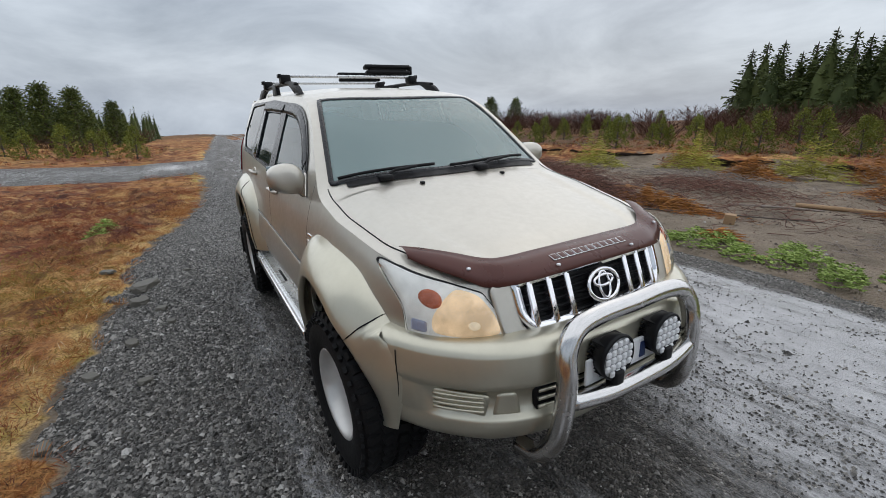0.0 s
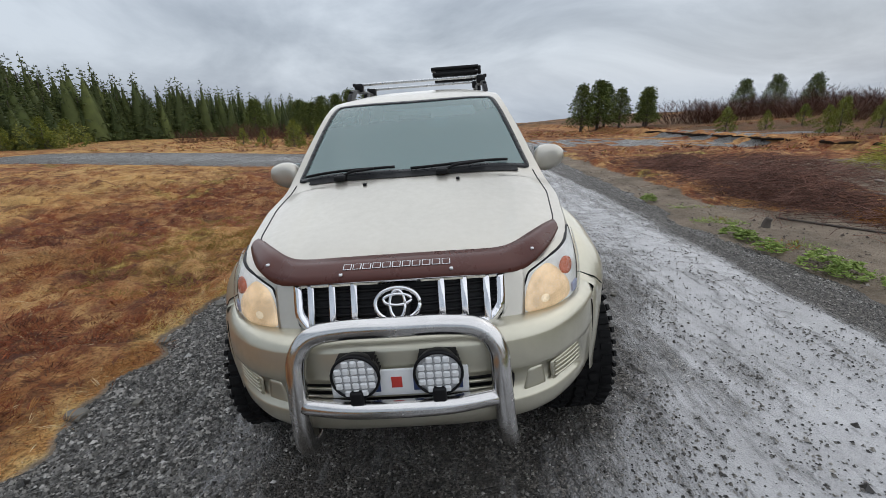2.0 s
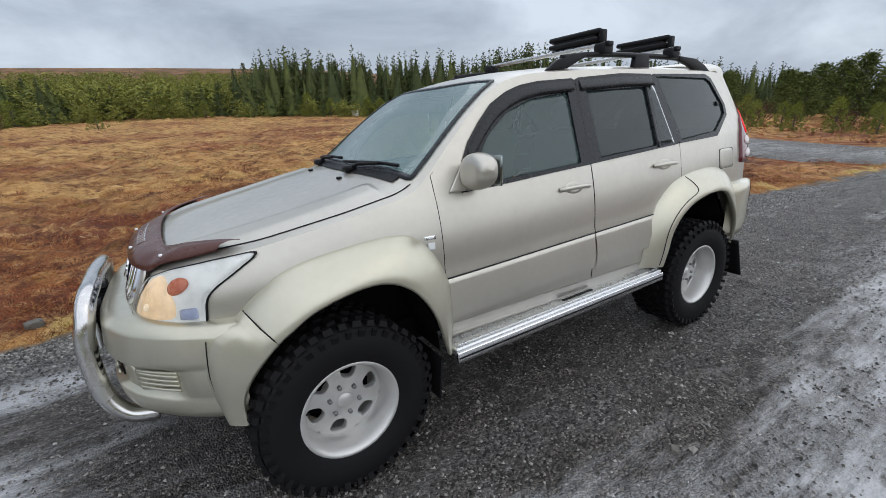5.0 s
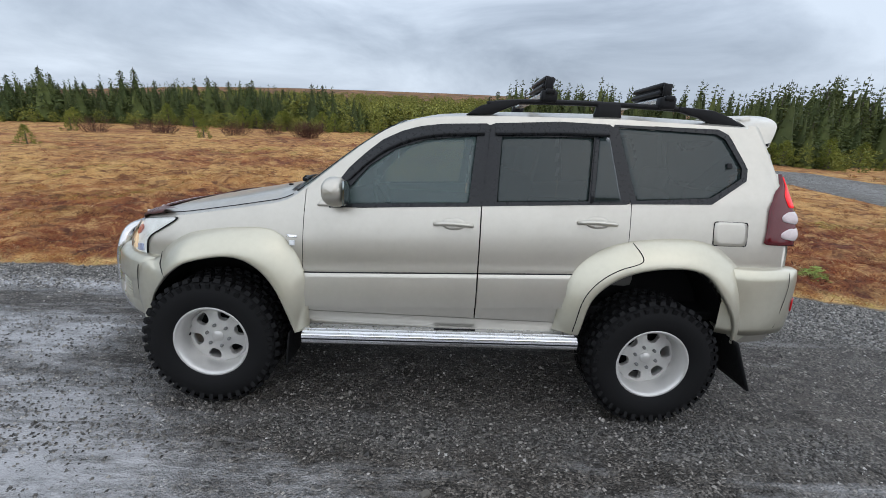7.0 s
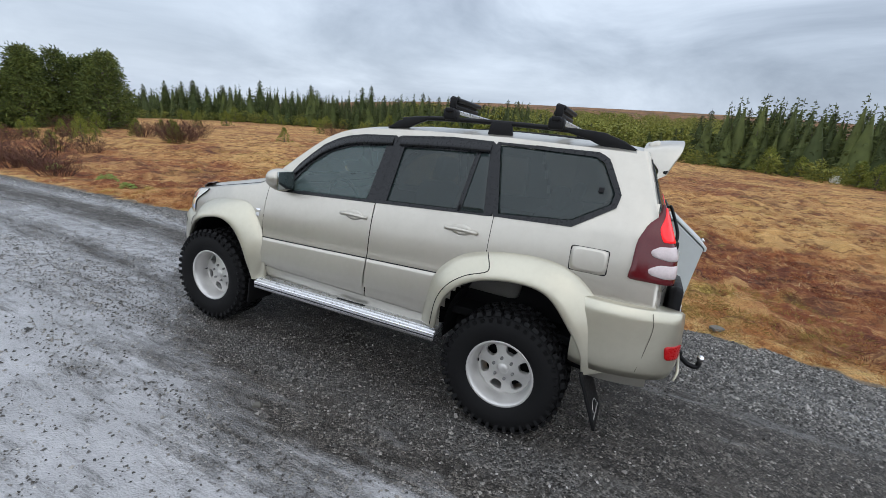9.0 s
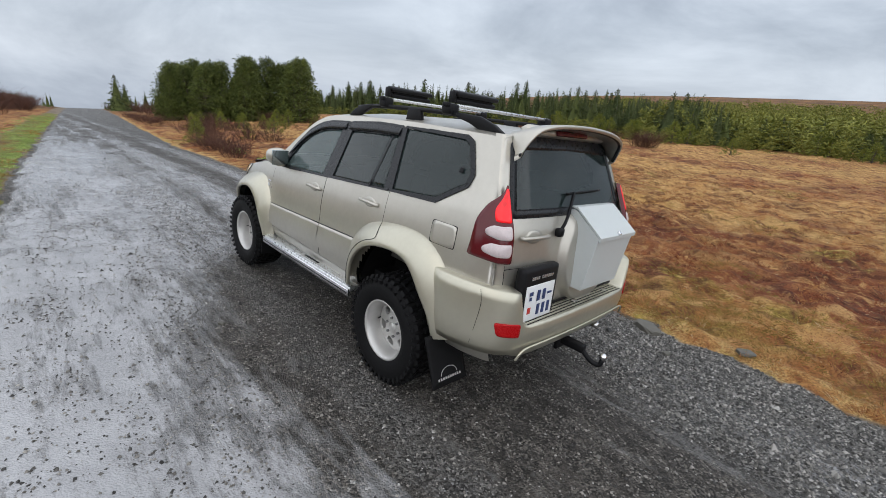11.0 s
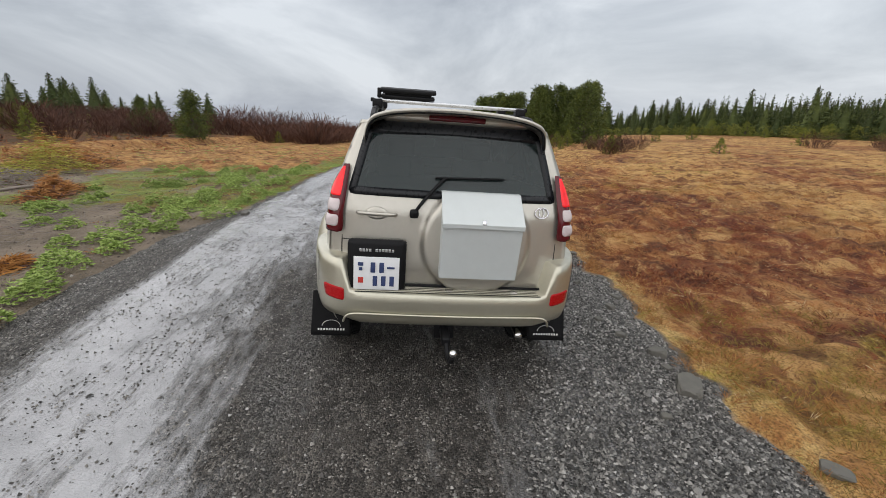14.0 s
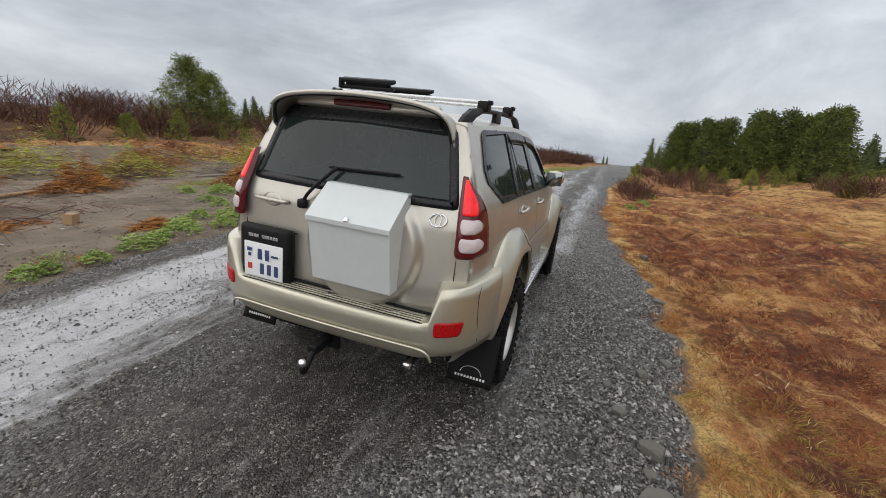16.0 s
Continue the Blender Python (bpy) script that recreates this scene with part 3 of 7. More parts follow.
edge_line = smooth_table([(-2.02, 1.855), (-1.85, 1.865), (-1.14, 1.875), (-0.43, 1.858), (0.0, 1.832), (0.12, 1.812), (0.22, 1.782), (0.33, 1.73), (0.464, 1.632), (0.60, 1.52), (0.783, 1.362), (0.86, 1.30), (0.95, 1.27), (1.4, 1.185), (1.7, 1.13), (1.9, 1.085), (2.05, 1.035)], 0.03)
top_line = smooth_table([(-2.06, 1.90), (-1.85, 1.925), (-1.14, 1.935), (-0.43, 1.912), (0.0, 1.872), (0.22, 1.815), (0.5, 1.652), (0.75, 1.468), (0.93, 1.348), (1.0, 1.335), (1.45, 1.235), (1.8, 1.165), (1.95, 1.11), (2.05, 1.05)], 0.035)
rear_face = smooth_table([(0.5, -2.25), (0.95, -2.265), (1.32, -2.235), (1.4, -2.205), (1.62, -2.11), (1.86, -2.01), (1.95, -1.96)], 0.02)


def belt(x):
    return min(1.30 - 0.067 * x, edge_line(x) - 0.004)


def half_width(x, z):
    """The body side: how far it stands from the middle plane."""
    b = belt(x)
    d = 0.05 * (max(0, 0.66 - z) / 0.16) ** 2
    d += 0.055 * (min(max(0, z - 0.95), b - 0.95) / (b - 0.95)) ** 2
    d += 0.40 * max(0, z - b)
    d -= 0.008 * math.exp(-((z - 0.90 + 0.045 * x) / 0.03) ** 2) if -1.0 < x < 0.8 else 0
    slope = 0.40 * step(1.75, 2.0, x) * max(0, z - 0.90)
    return plan_width(x + slope) - d


def top_height(x, y):
    e, c = edge_line(x), top_line(x)
    w = half_width(x, e)
    t = min(1, abs(y) / w)
    z = e + (c - e) * (1 - t ** 3.2)
    if x > 1.0:
        z += 0.012 * step(0.62, 0.72, t) * (1 - step(0.8, 0.95, t))
    return z


def tail_x(y, z):
    return rear_face(z) + 0.055 * (abs(y) / 0.8) ** 4


def side_point(x, z, side=1, out=0.0):
    """A place on the side, moved out along the normal."""
    y = half_width(x, z)
    if out:
        e = 0.01
        n = Vector((-(half_width(x + e, z) - half_width(x - e, z)) / (2 * e), 1, -(half_width(x, z + e) - half_width(x, z - e)) / (2 * e))).normalized()
        return Vector((x + n.x * out, side * (y + n.y * out), z + n.z * out))
    return Vector((x, side * y, z))


def top_point(x, y, out=0.0):
    e = 0.01
    n = Vector((-(top_height(x + e, y) - top_height(x - e, y)) / (2 * e), -(top_height(x, y + e) - top_height(x, y - e)) / (2 * e), 1)).normalized()
    return Vector((x, y, top_height(x, y))) + n * out


def inside(p, poly):
    x, z = p
    hit = False
    for (ax, az), (bx, bz) in zip(poly, poly[1:] + poly[:1]):
        if (az > z) != (bz > z) and x < (bx - ax) * (z - az) / (bz - az) + ax:
            hit = not hit
    return hit


ARCH = ((1.27, 0.50, 0.47), (-1.41, 0.56, 0.48))  # wheel openings: x, z, radius
FRONT_WIN = [(0.615, 1.270), (0.575, 1.41), (0.51, 1.50), (0.42, 1.585), (0.32, 1.664), (0.22, 1.715), (0.12, 1.752), (-0.02, 1.778), (-0.315, 1.80), (-0.275, 1.324)]
REAR_WIN = [(-0.297, 1.327), (-0.335, 1.80), (-0.75, 1.824), (-1.062, 1.83), (-1.165, 1.384)]
QUARTER_WIN = [(-1.19, 1.386), (-1.083, 1.832), (-1.72, 1.832), (-1.78, 1.80), (-1.88, 1.62), (-1.87, 1.55), (-1.66, 1.415)]
DOOR_X = (0.775, -0.287, -1.185)


def holes(x, z):
    for cx, cz, r in ARCH:
        if (x - cx) ** 2 + (z - cz) ** 2 < (r + 0.02) ** 2 or (abs(x - cx) < r and z < cz):
            return True
    p = (x, z)
    return inside(p, FRONT_WIN) or inside(p, REAR_WIN) or inside(p, QUARTER_WIN)


xs_side = sorted(set([2.05 - 0.012 * i for i in range(26)] + [round(1.74 - 0.032 * i, 4) for i in range(116)] + [*DOOR_X, -2.0, -2.05, -2.1, -2.15, -2.2, -2.24]), reverse=True)
ROWS = 44


def row_z(x, j):
    b, e = belt(x), edge_line(x)
    if j <= 3:
        return 0.52 + 0.10 * j / 3
    if j <= 26:
        return 0.62 + (b - 0.62) * (j - 3) / 23
    return b + (e - b) * (j - 26) / (ROWS - 26)


def side_panels(side):
    """Wing, two doors and rear quarter of one side, as four sheets."""
    made = {k: Soup() for k in ("wing", "front_door", "rear_door", "quarter_panel")}
    for a, b in zip(xs_side, xs_side[1:]):
        mx = (a + b) / 2
        for j in range(ROWS):
            mz = (row_z(mx, j) + row_z(mx, j + 1)) / 2
            if holes(mx, mz):
                continue
            if mz > 0.9 and mx < rear_face(mz) + 0.045:
                continue
            if mx > 1.9 and mz > 0.86 and half_width(mx, mz) < 0.478:
                continue
            is_door = 3 <= j < 42
            key = "wing"
            if mx < DOOR_X[0]:
                key = "front_door" if mx > DOOR_X[1] else "rear_door" if mx > DOOR_X[2] else "quarter_panel"
                if not is_door and key != "quarter_panel":
                    key = "quarter_panel"
            q = [(a, row_z(a, j)), (b, row_z(b, j)), (b, row_z(b, j + 1)), (a, row_z(a, j + 1))]
            if key.endswith("door"):
                lo, hi = (DOOR_X[1], DOOR_X[0]) if key == "front_door" else (DOOR_X[2], DOOR_X[1])
                q = [(min(hi - 0.004, max(lo + 0.004, x)), z + (0.004 if j == 3 and n < 2 else 0)) for n, (x, z) in enumerate(q)]
            verts = [side_point(x, z, side) for x, z in q]
            made[key].add(verts, [(0, 1, 2, 3) if side < 0 else (3, 2, 1, 0)])
    return made


def welded(soup):
    bm = bmesh.new()
    bm.from_mesh(soup.mesh("tmp", PAINT))
    bmesh.ops.remove_doubles(bm, verts=bm.verts, dist=0.0006)
    return bm


def windscreen_edge(x):
    return half_width(x, edge_line(x)) - 0.075


WS_LOW, WS_HIGH = 0.90, 0.245


def in_windscreen(x, y):
    low = WS_LOW - 0.06 * (abs(y) / 0.7) ** 2
    high = WS_HIGH - 0.05 * (abs(y) / 0.6) ** 2
    return high < x < low and abs(y) < windscreen_edge(x)


def top_sheet():
    hood, roof = Soup(), Soup()
    xs = [1.985 - 0.02 * i for i in range(201)]
    n = 44
    for a, b in zip(xs, xs[1:]):
        for j in range(-n, n):
            def pt(x, k):
                w = half_width(x, edge_line(x))
                t = k / n
                y = w * math.copysign(abs(t) ** 0.8, t)
                return Vector((x, y, top_height(x, y)))
            q = [pt(a, j), pt(b, j), pt(b, j + 1), pt(a, j + 1)]
            c = sum(q, Vector()) / 4
            if in_windscreen(c.x, c.y) or (c.x < -1.9 and c.x < rear_face(c.z) + 0.01):
                continue
            (hood if c.x > 0.9 - 0.06 * (abs(c.y) / 0.7) ** 2 else roof).add(q, [(0, 1, 2, 3)])
    return hood, roof


for side in (1, -1):
    panels = side_panels(side)
    for key, soup in panels.items():
        ob = part(key, welded(soup), PAINT, car)
hood_soup, roof_soup = top_sheet()
hood = part("bonnet", welded(hood_soup), PAINT, car)
roof = part("roof", welded(roof_soup), PAINT, car)


def tail_sheet():
    """Tailgate with its window opening and the round moulding for a spare wheel."""
    s = Soup()
    zs = [0.62 + 0.02 * i for i in range(64)]
    n = 60

    def pt(z, k):
        w = half_width(tail_x(0.8, z), z) if z > 0.6 else 0.8
        y = w * k / n
        r = math.hypot(y + 0.165, z - 1.135)
        return Vector((tail_x(y, z) - 0.05 * (1 - step(0.345, 0.385, r)), y, z))
    for a, b in zip(zs, zs[1:]):
        for k in range(-n, n):
            q = [pt(a, k), pt(b, k), pt(b, k + 1), pt(a, k + 1)]
            c = sum(q, Vector()) / 4
            if 1.43 < c.z < 1.79 and abs(c.y) < 0.675 - 0.30 * (c.z - 1.43):
                continue
            s.add(q, [(0, 1, 2, 3)])
    return s


tailgate = part("tailgate", welded(tail_sheet()), PAINT, car, "champagne tailgate with a round moulding")


def pillar(side):
    """The rounded corner between flank and tailgate."""
    s = Soup()
    zs = [0.62 + 0.03 * i for i in range(43)]
    for a, b in zip(zs, zs[1:]):
        rows = []
        for z in (a, b):
            w = half_width(tail_x(0.8, z), z)
            p = [Vector((rear_face(z) + 0.085, half_width(rear_face(z) + 0.085, z), z)), Vector((rear_face(z) + 0.045, half_width(rear_face(z) + 0.045, z) + 0.001, z)), Vector((tail_x(w, z) - 0.002, w + 0.001, z)), Vector((tail_x(w * 0.96, z) - 0.003, w * 0.96, z)), Vector((tail_x(w * 0.9, z) - 0.002, w * 0.9, z))]
            rows.append([Vector((q.x, side * q.y, q.z)) for q in p])
        s.add(rows[0] + rows[1], [(k, k + 1, k + 6, k + 5) for k in range(4)])
    return s


for side in (1, -1):
    part("rear_pillar", welded(pillar(side)), PAINT, car)


# -- shaping helpers for the car's parts --


def rounded_box(size, at=(0, 0, 0), bevel=0.01, turn=(0, 0, 0), segments=2):
    bm = bmesh.new()
    bmesh.ops.create_cube(bm, size=1.0)
    bmesh.ops.scale(bm, vec=size, verts=bm.verts)
    if bevel:
        bmesh.ops.bevel(bm, geom=bm.edges[:], offset=min(bevel, min(size) * 0.45), segments=segments, affect="EDGES", profile=0.6)
    bmesh.ops.transform(bm, matrix=pose(*at, *turn), verts=bm.verts)
    return bm


def curve_points(pts, n=8):
    """A smooth line through places."""
    pts = [Vector(p) for p in pts]
    ext = [2 * pts[0] - pts[1]] + pts + [2 * pts[-1] - pts[-2]]
    out = []
    for i in range(1, len(ext) - 2):
        a, b, c, d = ext[i - 1:i + 3]
        for k in range(n):
            t = k / n
            out.append(0.5 * (2 * b + (c - a) * t + (2 * a - 5 * b + 4 * c - d) * t * t + (3 * b - 3 * c + d - a) * t ** 3))
    return out + [pts[-1]]


def tube(pts, r, sides=14, n=8, taper=None):
    line = curve_points(pts, n) if n else [Vector(p) for p in pts]
    s = Soup()
    up = Vector((0.13, 0.31, 0.94))
    rings = []
    for i, p in enumerate(line):
        d = (line[min(i + 1, len(line) - 1)] - line[max(i - 1, 0)]).normalized()
        a = d.cross(up)
        if a.length < 0.05:
            a = d.cross(Vector((1, 0, 0)))
        a.normalize()
        b = d.cross(a)
        up = a.cross(d) if False else up
        q = r if taper is None else r * taper(i / (len(line) - 1))
        rings.append([p + (a * math.cos(t) + b * math.sin(t)) * q for t in (2 * math.pi * k / sides for k in range(sides))])
    verts = [p for g in rings for p in g]
    faces = [(i * sides + k, i * sides + (k + 1) % sides, (i + 1) * sides + (k + 1) % sides, (i + 1) * sides + k) for i in range(len(rings) - 1) for k in range(sides)]
    faces += [tuple(range(sides))[::-1], tuple((len(rings) - 1) * sides + k for k in range(sides))]
    return s.add(verts, faces)


def lathe(profile, axis_at, sides=48, way=1):
    """A turned shape about the y axis: profile of (radius, y)."""
    s = Soup()
    cx, cy, cz = axis_at
    verts = [(cx + r * math.cos(t), cy + way * y, cz + r * math.sin(t)) for r, y in profile for t in (2 * math.pi * k / sides for k in range(sides))]
    faces = [(i * sides + k, i * sides + (k + 1) % sides, (i + 1) * sides + (k + 1) % sides, (i + 1) * sides + k) for i in range(len(profile) - 1) for k in range(sides)]
    if way > 0:
        faces = [f[::-1] for f in faces]
    return s.add(verts, faces)


def resample(poly, n, closed=True):
    pts = [Vector(p) for p in poly]
    ring = pts + [pts[0]] if closed else pts
    lens = [(b - a).length for a, b in zip(ring, ring[1:])]
    total, out = sum(lens), []
    for k in range(n):
        d = total * k / (n if closed else n - 1)
        i = 0
        while i < len(lens) - 1 and d > lens[i]:
            d -= lens[i]
            i += 1
        out.append(ring[i].lerp(ring[i + 1], min(1, d / lens[i])))
    return out


def soft_poly(poly, n=48, r=1):
    """The outline with its corners rounded a little."""
    p = resample(poly, n)
    for k in range(r):
        p = [(p[i - 1] + p[i] * 2 + p[(i + 1) % n]) / 4 for i in range(n)]
    return p


def patch(poly, place, out=0.004, rings=6, inner=0.0, thick=0.006, dome=0.0, n=48, soft=1):
    """A panel laid on a surface inside an outline, with a turned-in rim. inner > 0 leaves the middle open (a frame)."""
    p = soft_poly(poly, n, soft)
    c = sum(p, Vector((0, 0))) / n
    s = Soup()
    levels = [1 - (1 - inner) * i / rings for i in range(rings + 1)]
    verts = [place(*q, out - thick) for q in p]
    for f in levels:
        g = [c + (q - c) * max(f, 0.001) for q in p]
        verts += [place(*q, out + dome * (1 - f * f)) for q in g]
    if inner:
        verts += [place(*(c + (q - c) * inner), out - thick) for q in p]
    rows = len(verts) // n
    faces = [(i * n + k, (i + 1) * n + k, (i + 1) * n + (k + 1) % n, i * n + (k + 1) % n) for i in range(rows - 1) for k in range(n)]
    return s.add(verts, faces)


def frame_band(poly, place, width, out=0.006, n=64, thick=0.008, inward=True):
    """A band of even width along an outline."""
    p = soft_poly(poly, n, 1)
    c = sum(p, Vector((0, 0))) / n
    s = Soup()
    rows = []
    for w, o in ((0, out - thick), (0, out), (width, out), (width, out - thick)):
        row = []
        for i, q in enumerate(p):
            t = (p[(i + 1) % n] - p[i - 1]).normalized()
            nrm = Vector((-t.y, t.x))
            if nrm.dot(c - q) < 0:
                nrm = -nrm
            row.append(place(*(q + nrm * w), o))
        rows.append(row)
    verts = [v for r in rows for v in r]
    faces = [(i * n + k, (i + 1) * n + k, (i + 1) * n + (k + 1) % n, i * n + (k + 1) % n) for i in range(3) for k in range(n)]
    return s.add(verts, faces)


def fixed(soup):
    """A Soup as a bmesh, so that its normals are made to agree."""
    bm = bmesh.new()
    bm.from_mesh(soup.mesh("tmp", PAINT))
    bmesh.ops.recalc_face_normals(bm, faces=bm.faces[:])
    away = sum(f.normal.dot(f.calc_center_median() - Vector((0, 0, 0.9))) * f.calc_area() for f in bm.faces)
    if away < 0:
        bmesh.ops.reverse_faces(bm, faces=bm.faces[:])
    return bm


def shrink(poly, w):
    p = [Vector(q) for q in poly]
    c = sum(p, Vector((0, 0))) / len(p)
    return [tuple(q + (c - q).normalized() * w) for q in p]


def nose_point(side):
    """Places on the wrapped front corner, named by distance from the middle and height."""
    def fn(y, z, out=0.0):
        lo, hi = 1.2, 2.06
        for k in range(26):
            m = (lo + hi) / 2
            if half_width(m, z) > y:
                lo = m
            else:
                hi = m
        e = 0.004
        g = (half_width(lo + e, z) - half_width(lo - e, z)) / (2 * e)
        n = Vector((-g, 1)).normalized()
        return Vector((lo + n.x * out, side * (y + n.y * out), z))
    return fn


def tail_point(y, z, out=0.0):
    e = 0.01
    g = (tail_x(y, z + e) - tail_x(y, z - e)) / (2 * e)
    n = Vector((-1, 0, g)).normalized()
    return Vector((tail_x(y, z), y, z)) + n * out


def prism(profile, y0, y1, bevel=0.006):
    bm = bmesh.new()
    a = [bm.verts.new((x, y0, z)) for x, z in profile]
    b = [bm.verts.new((x, y1, z)) for x, z in profile]
    m = len(profile)
    bm.faces.new(a)
    bm.faces.new(b[::-1])
    for i in range(m):
        bm.faces.new((a[i], b[i], b[(i + 1) % m], a[(i + 1) % m]))
    bmesh.ops.recalc_face_normals(bm, faces=bm.faces[:])
    bmesh.ops.bevel(bm, geom=bm.edges[:], offset=bevel, segments=2, affect="EDGES", profile=0.6)
    return bm


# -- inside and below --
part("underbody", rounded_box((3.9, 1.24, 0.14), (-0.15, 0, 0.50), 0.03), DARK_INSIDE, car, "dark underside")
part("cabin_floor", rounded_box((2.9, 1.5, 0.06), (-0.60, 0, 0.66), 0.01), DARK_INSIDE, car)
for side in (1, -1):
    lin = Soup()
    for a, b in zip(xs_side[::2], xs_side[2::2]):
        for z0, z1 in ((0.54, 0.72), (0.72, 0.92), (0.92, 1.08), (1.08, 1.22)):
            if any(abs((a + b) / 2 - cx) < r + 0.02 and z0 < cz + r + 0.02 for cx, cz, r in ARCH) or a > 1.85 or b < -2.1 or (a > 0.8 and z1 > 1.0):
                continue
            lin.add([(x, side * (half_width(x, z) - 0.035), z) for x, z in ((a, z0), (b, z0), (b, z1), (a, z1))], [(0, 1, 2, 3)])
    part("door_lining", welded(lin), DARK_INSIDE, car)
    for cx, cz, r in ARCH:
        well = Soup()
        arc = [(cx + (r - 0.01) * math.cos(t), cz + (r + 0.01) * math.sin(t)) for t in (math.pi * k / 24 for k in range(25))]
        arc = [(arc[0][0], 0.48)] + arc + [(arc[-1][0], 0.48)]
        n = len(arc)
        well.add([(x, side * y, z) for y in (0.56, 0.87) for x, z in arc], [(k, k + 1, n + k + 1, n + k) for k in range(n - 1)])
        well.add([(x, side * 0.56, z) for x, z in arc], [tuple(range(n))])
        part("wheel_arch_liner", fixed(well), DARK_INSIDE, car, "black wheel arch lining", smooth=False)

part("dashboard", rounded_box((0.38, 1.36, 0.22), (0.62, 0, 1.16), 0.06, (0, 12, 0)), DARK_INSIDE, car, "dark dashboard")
part("steering_wheel", tube([(0.34 + 0.08 * math.sin(t), 0.38 + 0.19 * math.cos(t), 1.21 + 0.17 * math.sin(t)) for t in (2 * math.pi * k / 16 for k in range(17))], 0.016, 8, 3), BLACK, car)
for y in (0.38, -0.38):
    seat = part("seat", rounded_box((0.52, 0.50, 0.18), (-0.22, y, 0.86), 0.06), CLOTH, car, "grey cloth front seat")
    part("seat_back", rounded_box((0.16, 0.48, 0.62), (-0.50, y, 1.20), 0.06, (0, -14, 0)), CLOTH, seat)
    part("headrest", rounded_box((0.10, 0.27, 0.18), (-0.60, y, 1.60), 0.04, (0, -10, 0)), CLOTH, seat)
bench = part("rear_seat", rounded_box((0.50, 1.30, 0.18), (-1.12, 0, 0.88), 0.06), CLOTH, car, "grey cloth rear bench seat")
part("seat_back", rounded_box((0.16, 1.30, 0.56), (-1.40, 0, 1.18), 0.06, (0, -14, 0)), CLOTH, bench)
for y in (0.42, -0.42):
    part("headrest", rounded_box((0.09, 0.26, 0.16), (-1.49, y, 1.52), 0.04, (0, -10, 0)), CLOTH, bench)
part("inside_mirror", rounded_box((0.03, 0.24, 0.07), (0.28, 0, 1.68), 0.02), BLACK, car)
part("roof_lining", grid(lambda x, y: (x, y, top_height(x, y) - 0.04), [-1.9 + 0.1 * i for i in range(21)], [-0.55 + 0.11 * i for i in range(11)], True), CLOTH, car)
part("hanging_charm", tube([(0.30, 0, 1.64), (0.30, 0.005, 1.55)], 0.004, 6, 2), WHITE, car)

# -- glazing --
ws_poly = []
for k in range(13):
    y = -1 + 2 * k / 12
    x = WS_LOW - 0.06 * y * y + 0.012
    ws_poly.append((x, y * (windscreen_edge(x) + 0.012)))
for k in range(13):
    y = 1 - 2 * k / 12
    x = WS_HIGH - 0.04 * y * y - 0.012
    ws_poly.append((x, y * (windscreen_edge(x) + 0.012)))
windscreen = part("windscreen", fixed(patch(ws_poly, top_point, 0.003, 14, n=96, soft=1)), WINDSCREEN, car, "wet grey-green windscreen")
part("windscreen_seal", fixed(frame_band(ws_poly, top_point, 0.028, 0.007, 110)), TRIM, windscreen, "black rubber seal")
